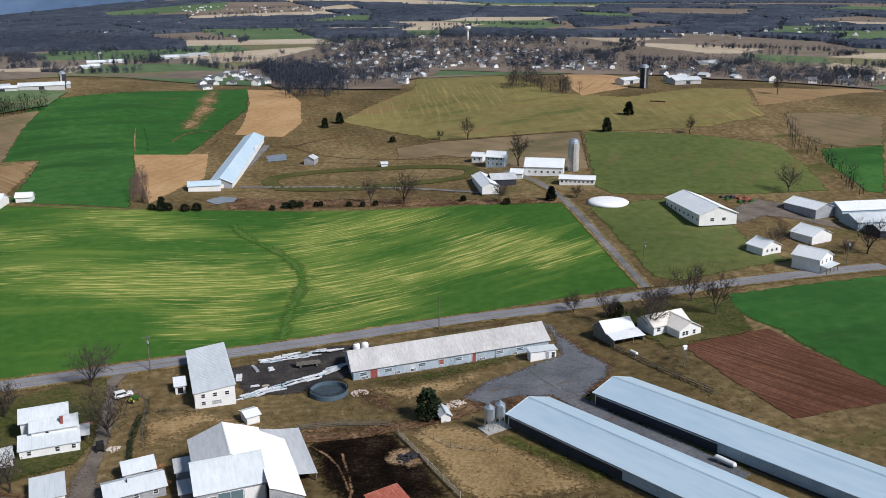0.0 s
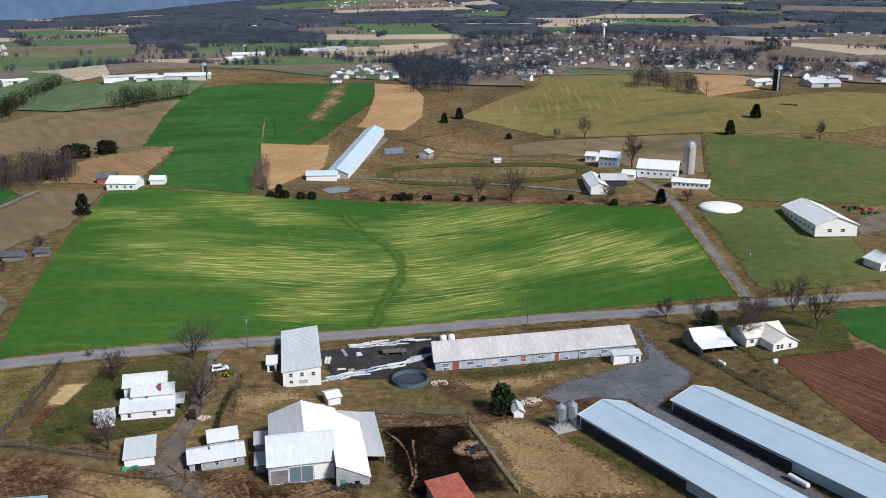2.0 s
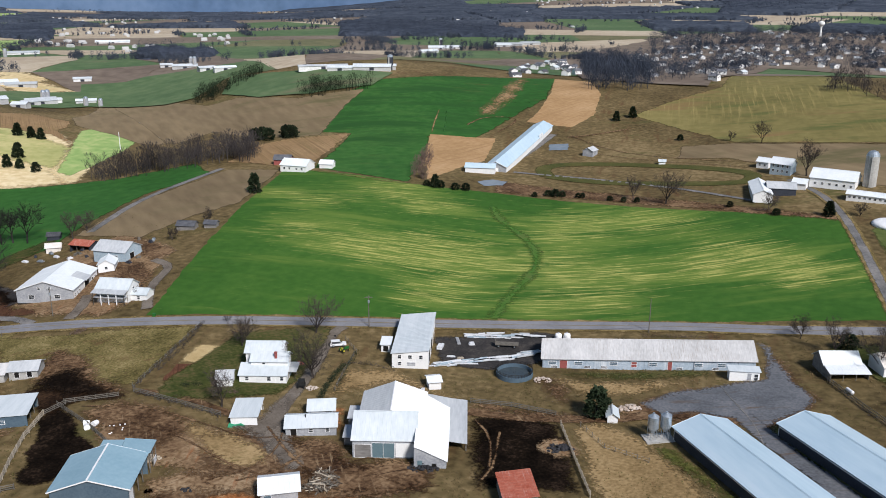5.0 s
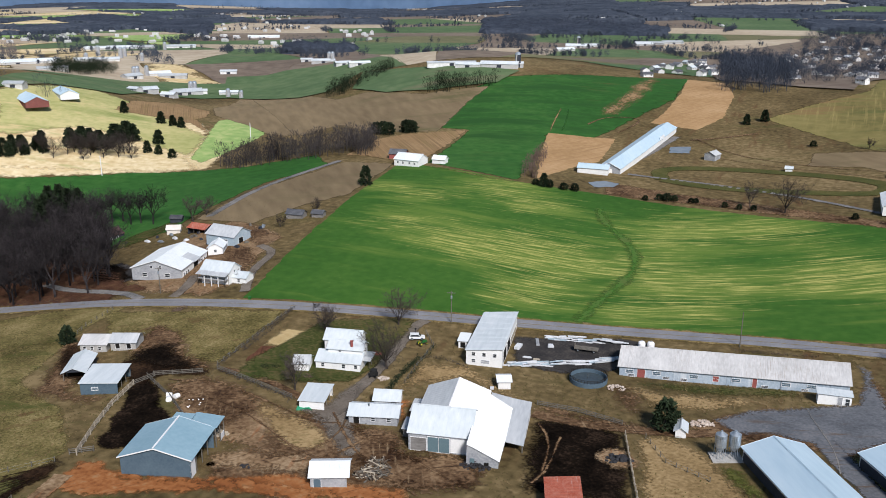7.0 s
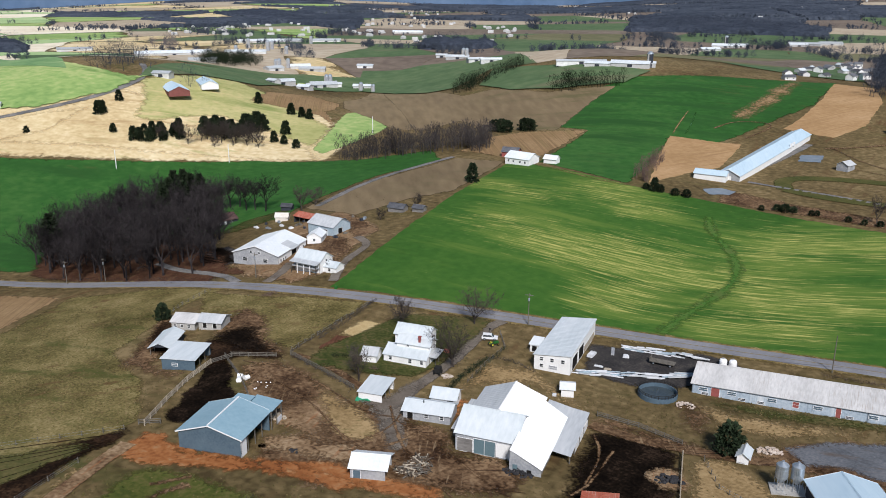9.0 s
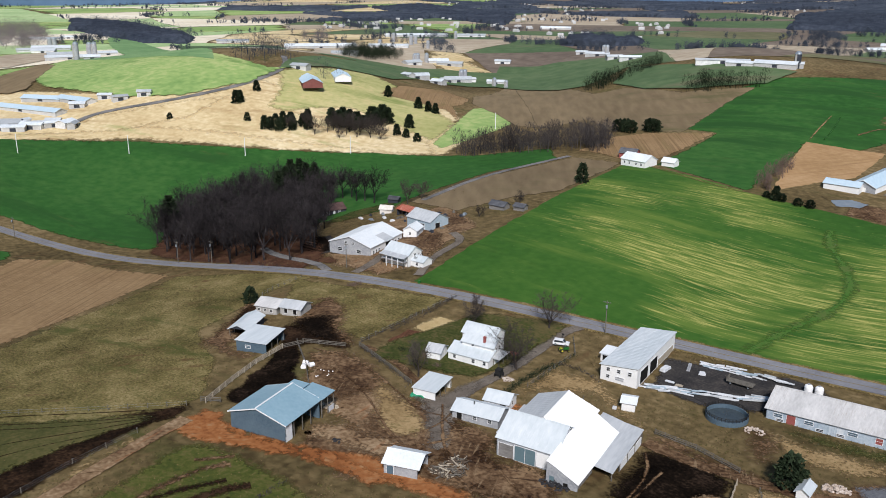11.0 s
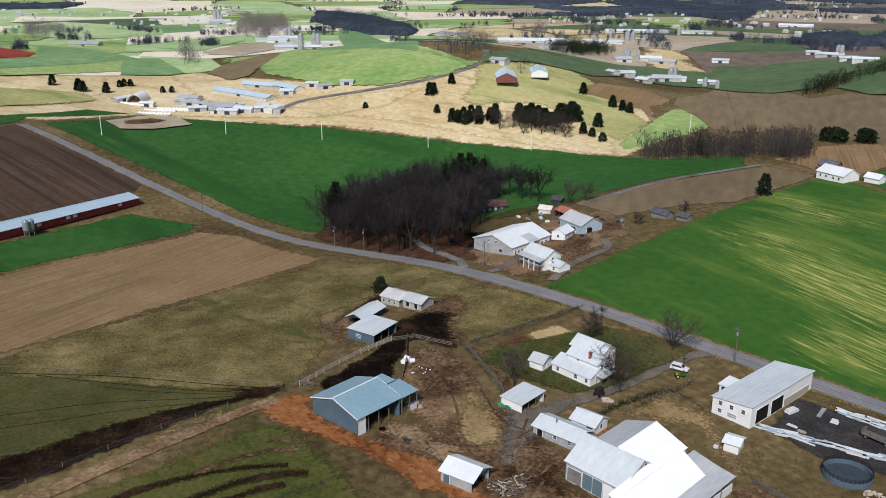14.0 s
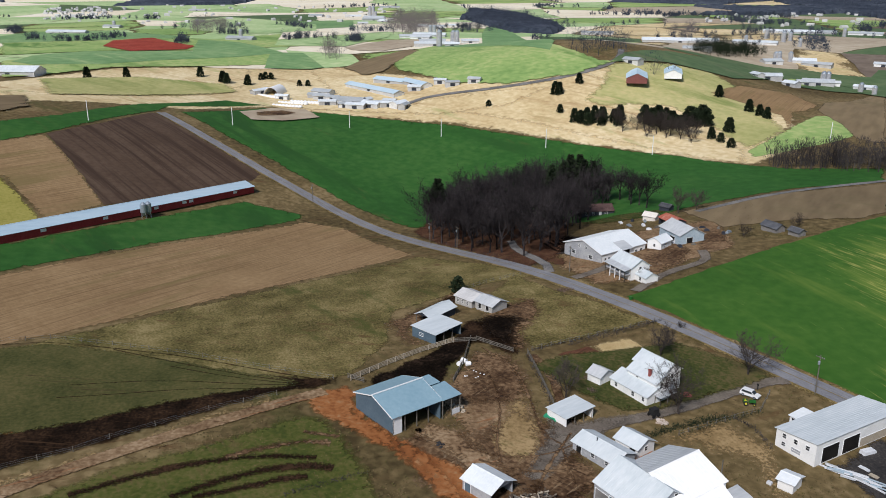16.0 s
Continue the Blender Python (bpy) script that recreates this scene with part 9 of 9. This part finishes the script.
brush("hedge", [(-69, 164.5), (-72.7, 176.7), (-75.1, 190.3)], 0.7, 1.6, M["evergreen"], "dense green hedge beside the drive", 7, 60)
brush("brush", [(-75.8, 191.1), (-68.6, 193.9), (-60.7, 193)], 0.5, 1.0, M["twigs_far"], "dark weedy fence line by the workshop", 10, 16)
brush("brush", [(-128.2, 198.2), (-122.2, 180), (-119.1, 166.6)], 0.5, 1.1, M["twigs_far"], "dark weedy fence line round the garden", 8, 16)
brush("brush", [(-139.1, 375.6), (-93.1, 377.3), (-38.8, 377.1), (11.2, 375.3), (50.3, 373.1)], 2.2, 1.0, M["road_verge"], "tall dry grass at the field edge", 6, 6)
brush("brush_heap", [(-2.7, 242.1), (7.8, 244.1), (19.0, 246.3)], 1.0, 0.9, M["log_bark"], "dark heap of old boards and brush beside the road", 33, 26)
for k, (x, y) in enumerate([(-106.6, 161), (-104.4, 162.7), (-99.5, 164.3), (-92.9, 163), (-95.6, 177.1)]):
    brush("shrub", [(x, y), (x + 1.6, y + 0.6)], 0.8, 1.3, M["evergreen"] if k < 2 else M["bush_tan"], "small garden shrub", 20 + k, 70)

# ---- vehicles and clutter ----
def wheel(parent, x, y, r, w):
    t = part("tyre", Shape().tube((x, y - w / 2, r), (x, y + w / 2, r), r, n=14), M["rubber"], parent)
    part("rim", Shape().tube((x, y - w / 2 - 0.02, r), (x, y + w / 2 + 0.02, r), r * 0.55, n=10), M["galvanised"], t)


suv = thing("car", *(-82.7, 200.3), 35, "white sport utility car on the drive", "car", sink=-0.4)
part("body", Shape().prism([(-2.3, -0.92, 0.4), (2.3, -0.92, 0.4), (2.35, -0.92, 0.85), (1.25, -0.92, 1.02), (-2.3, -0.92, 1.05)], (0, 1.84, 0)), M["car_white"], suv)
part("roof", Shape().prism([(-2.25, -0.85, 1.05), (1.2, -0.85, 1.02), (0.5, -0.78, 1.68), (-1.95, -0.78, 1.72)], (0, 1.66, 0)), M["car_white"], suv)
for side in (-1, 1):
    part("side_window", Shape().prism([(-1.95, side * 0.86, 1.1), (0.95, side * 0.86, 1.08), (0.42, side * 0.8, 1.6), (-1.8, side * 0.8, 1.62)], (0, side * 0.03, 0)), M["glass"], suv)
    part("headlight", Shape().box(2.3, 2.37, side * 0.75 - 0.15, side * 0.75 + 0.15, 0.65, 0.82), M["trim_white"], suv)
part("windscreen", Shape().prism([(1.22, -0.75, 1.06), (1.22, 0.75, 1.06), (0.56, 0.7, 1.64), (0.56, -0.7, 1.64)], (0.03, 0, 0.03)), M["glass"], suv)
part("rear_window", Shape().prism([(-2.3, -0.7, 1.12), (-2.3, 0.7, 1.12), (-2.05, 0.65, 1.62), (-2.05, -0.65, 1.62)], (-0.03, 0, 0)), M["glass"], suv)
for x in (-1.45, 1.45):
    for y in (-0.85, 0.85):
        wheel(suv, x, y, 0.36, 0.24)
tr = thing("tractor", *(-79.4, 198), 70, "small green and yellow garden tractor", "tractor", sink=-0.3)
part("hood", Shape().box(0.1, 1.6, -0.35, 0.35, 0.6, 1.15), M["machine_green"], tr)
part("seat", Shape().box(-0.9, -0.4, -0.3, 0.3, 0.8, 1.0).box(-0.95, -0.8, -0.3, 0.3, 1.0, 1.4), M["machine_yellow"], tr)
part("fender", Shape().box(-1.3, -0.2, -0.8, -0.4, 0.9, 1.05).box(-1.3, -0.2, 0.4, 0.8, 0.9, 1.05), M["machine_green"], tr)
for x, r in ((-0.75, 0.55), (1.2, 0.32)):
    for y in (-0.7, 0.7):
        t = part("tyre", Shape().tube((x, y - 0.14, r), (x, y + 0.14, r), r, n=12), M["rubber"], tr)
        part("rim", Shape().tube((x, y - 0.16, r), (x, y + 0.16, r), r * 0.55, n=8), M["machine_yellow"], t)
bg = thing("buggy", *(-78.2, 173.2), 110, "black closed horse buggy, shafts down", "buggy", sink=-0.3)
part("cab", Shape().box(-0.9, 0.9, -0.75, 0.75, 0.7, 2.0).box(-1.0, 1.0, -0.82, 0.82, 2.0, 2.08), M["rubber"], bg)
part("shaft", Shape().tube((0.9, -0.5, 0.8), (3.0, -0.4, 0.7), 0.04).tube((0.9, 0.5, 0.8), (3.0, 0.4, 0.7), 0.04), M["old_wood"], bg)
for x in (-0.7, 0.8):
    for y in (-0.8, 0.8):
        part("wheel", Shape().tube((x, y - 0.03, 0.55), (x, y + 0.03, 0.55), 0.55, n=14), M["rubber"], bg)
solo("sign_post", Shape().tube((0, 0, -0.3), (0, 0, 1.3), 0.07).box(-0.25, 0.25, -0.12, 0.12, 1.3, 1.75), M["rubber"], *(-85.7, 204), 20, "dark mailbox post beside the drive", "mailbox")
pt_ = thing("gas_tank", *(58.1, 156.9), -52, "white horizontal gas tank", "tank", sink=-0.1)
part("vessel", Shape().tube((-2.2, 0, 0.95), (2.2, 0, 0.95), 0.6, n=16).tube((2.2, 0, 0.95), (2.55, 0, 0.95), 0.6, 0.25, 16).tube((-2.2, 0, 0.95), (-2.55, 0, 0.95), 0.6, 0.25, 16), M["car_white"], pt_)
for x in (-1.3, 1.3):
    part("foot", Shape().box(x - 0.15, x + 0.15, -0.4, 0.4, -0.2, 0.5), M["concrete"], pt_)

gt = thing("gas_tank", *(52.4, 217.2), -60, "small white gas tank beside the plank fence", "tank", sink=-0.15)
part("vessel", Shape().tube((-1.2, 0, 0.7), (1.2, 0, 0.7), 0.45, n=14).tube((1.2, 0, 0.7), (1.45, 0, 0.7), 0.45, 0.18, 14).tube((-1.2, 0, 0.7), (-1.45, 0, 0.7), 0.45, 0.18, 14), M["car_white"], gt)
for x in (-0.8, 0.8):
    part("foot", Shape().box(x - 0.12, x + 0.12, -0.3, 0.3, -0.2, 0.35), M["concrete"], gt)
for x, y in [(-25.6, 231.6), (-23.2, 232.5)]:
    wt_ = thing("water_tank", x, y, 0, "round white plastic water tank behind the poultry house", "tank", "white water tanks")
    part("body", Shape().lathe([(1.0, -0.3), (1.05, 0.2), (1.05, 1.7), (0.9, 2.1), (0.35, 2.35)], 18), M["membrane_white"], wt_)
    part("lid", Shape().lathe([(0.35, 2.35), (0.35, 2.5), (0.1, 2.52)], 12), M["wall_grey"], wt_)

rp = random.Random(4)
# log pile beside the white shed
for k, (x, y) in enumerate(scatter([(-51.5, 131.1), (-52.5, 138.9), (-49, 139.9), (-45.4, 134.9), (-47.7, 131.3)], 120, 21)):
    a, L, r = rp.uniform(0, 180), rp.uniform(1.2, 2.8), rp.uniform(0.1, 0.2)
    solo("log", Shape().tube((-L / 2, 0, 0), (L / 2, 0, rp.uniform(-0.2, 0.2)), r, r * 0.8, 6), M["pale_wood"] if rp.random() < 0.25 else M["log_bark"] if rp.random() < 0.6 else M["old_wood"], x, y, a, "grey cut log in the wood pile", "log", "wood pile", z=gz(x, y) + rp.uniform(0.2, 1.1))
# white pipes and beams stored in the dark yard
for line, count in (([(-51.7, 200.9), (-45.5, 205.8), (-36.1, 213), (-27.4, 221)], 64), ([(-51.5, 223.2), (-42.1, 227.3), (-31, 231.7)], 30)):
    for i in range(count):
        t = rp.random() * (len(line) - 1)
        j = min(int(t), len(line) - 2)
        (x0, y0), (x1, y1) = line[j], line[j + 1]
        x, y = x0 + (x1 - x0) * (t - j) + rp.uniform(-1.2, 1.2), y0 + (y1 - y0) * (t - j) + rp.uniform(-1.2, 1.2)
        L, w = rp.uniform(1.8, 6.0), rp.uniform(0.18, 0.4)
        solo("beam", Shape().box(-L / 2, L / 2, -w / 2, w / 2, 0, rp.uniform(0.15, 0.4)), M[rp.choice(["scrap_white", "scrap_white", "tin_grey", "wall_paleblue"])], x, y, math.degrees(math.atan2(y1 - y0, x1 - x0)) + rp.gauss(0, 7), "white metal beam stacked in the yard", "beam", "stored beams", z=gz(x, y) + 0.2 + rp.random() * 0.7)
for (x, y), a, L, w, h, m in zip([(-55.8, 212.9), (-52.8, 219.2), (-48.2, 218.6), (-50.5, 208.1), (-47.7, 208.3), (-59.6, 211.5)], (100, 120, 30, 20, 25, 100), (3.5, 5, 1.8, 2.5, 2, 2.2), (1.6, 0.9, 1.4, 0.8, 1.0, 1.5), (0.8, 0.4, 0.7, 0.3, 0.25, 1.2), ("scrap_white", "wall_grey", "scrap_white", "scrap_white", "pale_wood", "scrap_white")):
    stack = thing("plank_stack", x, y, a, "stack of boards beside the workshop", "stack", "stacks in the yard", z=gz(x, y) + 0.2)
    for k in range(3):
        for u in (-0.26, 0.26):
            part("plank", Shape().box(-L / 2 + 0.1 * k, L / 2 - 0.15 * k, (u - 0.23) * w, (u + 0.23) * w, h * k / 3, h * (k + 0.85) / 3), M[m], stack)
wg = thing("hay_wagon", *(-38.2, 221.1), 15, "low dark flatbed wagon", "wagon", sink=-0.3)
part("bed", Shape().box(-3.4, 3.4, -1.2, 1.2, 0.8, 1.0), M["old_wood"], wg)
part("rack", Shape().box(-3.4, -3.25, -1.2, 1.2, 1.0, 2.0), M["old_wood"], wg)
for x in (-2.3, 2.3):
    for y in (-1.0, 1.0):
        wheel(wg, x, y, 0.4, 0.25)
# rubble heaps
def heap(x, y, r, count, mat, label, size, tall, cat="heap"):
    s = Shape()
    rr = random.Random(int(x * 7 + y))
    for _ in range(count):
        a, d = rr.uniform(0, 6.283), r * rr.random() ** 0.6
        s.lump((d * math.cos(a), d * 0.7 * math.sin(a), 0.2 + tall * (1 - d / r) * rr.random()), size * rr.uniform(0.5, 1.2), rr)
    return solo("heap", s, M[mat], x, y, 25, label, cat, kind="stuff")


heap(*(-32.9, 149.3), 3.4, 120, "coal", "heap of dark coal beside the barn", 0.35, 1.1)
heap(*(2.9, 194), 2.8, 60, "rock_pale", "heap of pale rubble", 0.45, 1.3)
heap(*(-22.1, 203.1), 2.5, 50, "rock_pale", "heap of tan rubble beside the tank", 0.35, 0.9)
heap(*(-7.8, 168.1), 3.0, 40, "coal", "dark dung heap in the yard", 0.6, 0.9)
heap(*(-80.1, 118.2), 1.2, 24, "mud_brown", "rusty round hay bale heap", 0.5, 0.9)
heap(*(-73.3, 121.8), 1.3, 14, "coal", "dark scrap heap", 0.4, 0.4)
heap(*(-89.2, 129), 2.4, 50, "pale_wood", "heap of broken timber beside the shed", 0.4, 0.7)
heap(*(-75.6, 174), 1.8, 30, "rock_pale", "stones along the drive", 0.35, 0.5)
heap(*(-86.5, 185.6), 1.6, 36, "brick_red", "firewood heap beside the house", 0.3, 0.8)
for k, (x, y) in enumerate([(-114.1, 135.9), (-112.1, 136.5), (-112.7, 134.5)]):
    solo("calf_hutch", Shape().tube((-0.7, 0, 0.55), (0.7, 0, 0.55), 0.75, 0.6, 12), M["membrane_white"], x, y, 40 + 50 * k, "white plastic calf hutch", "hutch", "calf hutches")
for k, (x, y) in enumerate(scatter([(-110, 136.5), (-106.5, 140), (-103, 137), (-105.6, 133.8)], 9, 3)):
    solo("litter", Shape().lump((0, 0, 0.1), 0.22, rp), M["membrane_white"], x, y, 0, "scrap of white plastic on the ground", "litter", "litter", z=gz(x, y) + 0.2)
for x, y in [(-49.2, 185.5), (-61.5, 198.1)]:
    solo("crate", Shape().box(-0.5, 0.5, -0.4, 0.4, -0.1, 0.6), M["scrap_white"], x, y, 30, "white box on the grass", "crate")
solo("bin", Shape().box(-0.4, 0.4, -0.4, 0.4, -0.2, 1.1).box(-0.44, 0.44, -0.44, 0.44, 1.1, 1.2), M["machine_green"], *(-145.5, 195.8), 20, "dark green wheelie bin beside the road", "bin")
rs = random.Random(12)
for k, (x, y) in enumerate(scatter([(-240.7, 230.1), (-239.8, 238.3), (-234.8, 250.1), (-209.2, 259.9), (-197.5, 257.4), (-183.9, 231.4), (-195.5, 233.7), (-215.1, 232.3)], 26, 5)):
    L = rs.uniform(0.8, 3.2)
    solo("clutter", Shape().box(-L / 2, L / 2, -0.6, 0.6, 0, rs.uniform(0.3, 0.7)).box(-L / 3, L / 4, -0.4, 0.5, 0.2, rs.uniform(0.7, 1.1)), M[rs.choice(["scrap_white", "wall_dark", "old_wood", "galvanised", "wall_dark"])], x, y, rs.uniform(0, 180), "machinery and boards in the farmyard", "clutter", "yard clutter", z=gz(x, y) + 0.15)
for k, (x, y) in enumerate(scatter([(122.4, 369.6), (138.1, 371.5), (136.8, 360.5), (124.4, 360.3)], 14, 6)):
    L = rs.uniform(1, 4)
    solo("clutter", Shape().box(-L / 2, L / 2, -0.8, 0.8, 0, rs.uniform(0.3, 0.9)).box(-L / 3, L / 4, -0.4, 0.5, 0.2, rs.uniform(0.7, 1.3)), M[rs.choice(["tin_rust", "wall_dark", "old_wood", "machine_green"])], x, y, rs.uniform(0, 180), "rusty machinery beside the white barn", "clutter", "yard clutter")


# ---- tufts of dead grass on the near ground ----
BARE_GROUND = [poly for cover, label, cat, poly, *rest in PATCHES if cover in ("gravel_blue", "yard_dark", "mud", "mud_dark", "mud_brown", "orange_dirt", "water", "straw", "garden_soil")] + [poly for cover, label, poly in FIELDS if cover.startswith(("wheat", "stubble")) or cover == "garden_soil"]


def tufts(name, count, mat, label, seed, size):
    rr = np.random.default_rng(seed)
    x, y = rr.uniform(-270, 115, count), rr.uniform(60, 292, count)
    clump = np.sin(x * 0.21 + seed) * np.sin(y * 0.17 + 2 * seed) + np.sin(x * 0.07 - y * 0.09 + seed) + 0.6 * np.sin(x * 0.6 + y * 0.5)
    keep = clump + rr.normal(0, 0.7, count) > 0.1
    for poly in BARE_GROUND:
        keep &= ~inside(poly, x, y)
    for line, w in ((ROAD, 5.0), (DRIVE, 2.6)):
        for (x0, y0), (x1, y1) in zip(line[:-1], line[1:]):
            ex, ey = x1 - x0, y1 - y0
            k = np.clip(((x - x0) * ex + (y - y0) * ey) / (ex * ex + ey * ey + 1e-9), 0, 1)
            keep &= np.hypot(x - x0 - k * ex, y - y0 - k * ey) > w
    x, y = x[keep], y[keep]
    z = land(x, y) + 0.2
    n = len(x)
    t, s, lean = rr.uniform(0, 6.283, n), size * rr.uniform(0.5, 1.4, n), rr.uniform(0.3, 1.0, n)
    v = np.empty((n, 3, 3))
    for j, (p, q, h) in enumerate(((-0.5, 0, 0), (0.5, 0, 0), (0.1, 0.7, 0.7))):
        v[:, j, 0] = x + s * (p * np.cos(t) - q * np.sin(t))
        v[:, j, 1] = y + s * (p * np.sin(t) + q * np.cos(t))
        v[:, j, 2] = z + s * h * lean - 0.03
    me = mesh_of(name, v.reshape(-1, 3).tolist(), np.arange(3 * n).reshape(-1, 3).tolist(), mat)
    return tagged(new(name, me), label, "grass", kind="stuff")


tufts("grass", 150000, M["tuft_straw"], "straw-coloured tufts of dead grass", 1, 0.3)
tufts("grass", 110000, M["tuft_olive"], "dull olive tufts of winter grass", 2, 0.34)
tufts("grass", 80000, M["tuft_dark"], "dark brown clods and dead weeds", 3, 0.18)

# the patterns that were copied are not part of the place
for proto in (*BARE, *WOOD, *CEDAR, *PINE, *HOUSES):
    for ob in (*proto.children_recursive, proto):
        bpy.data.objects.remove(ob)
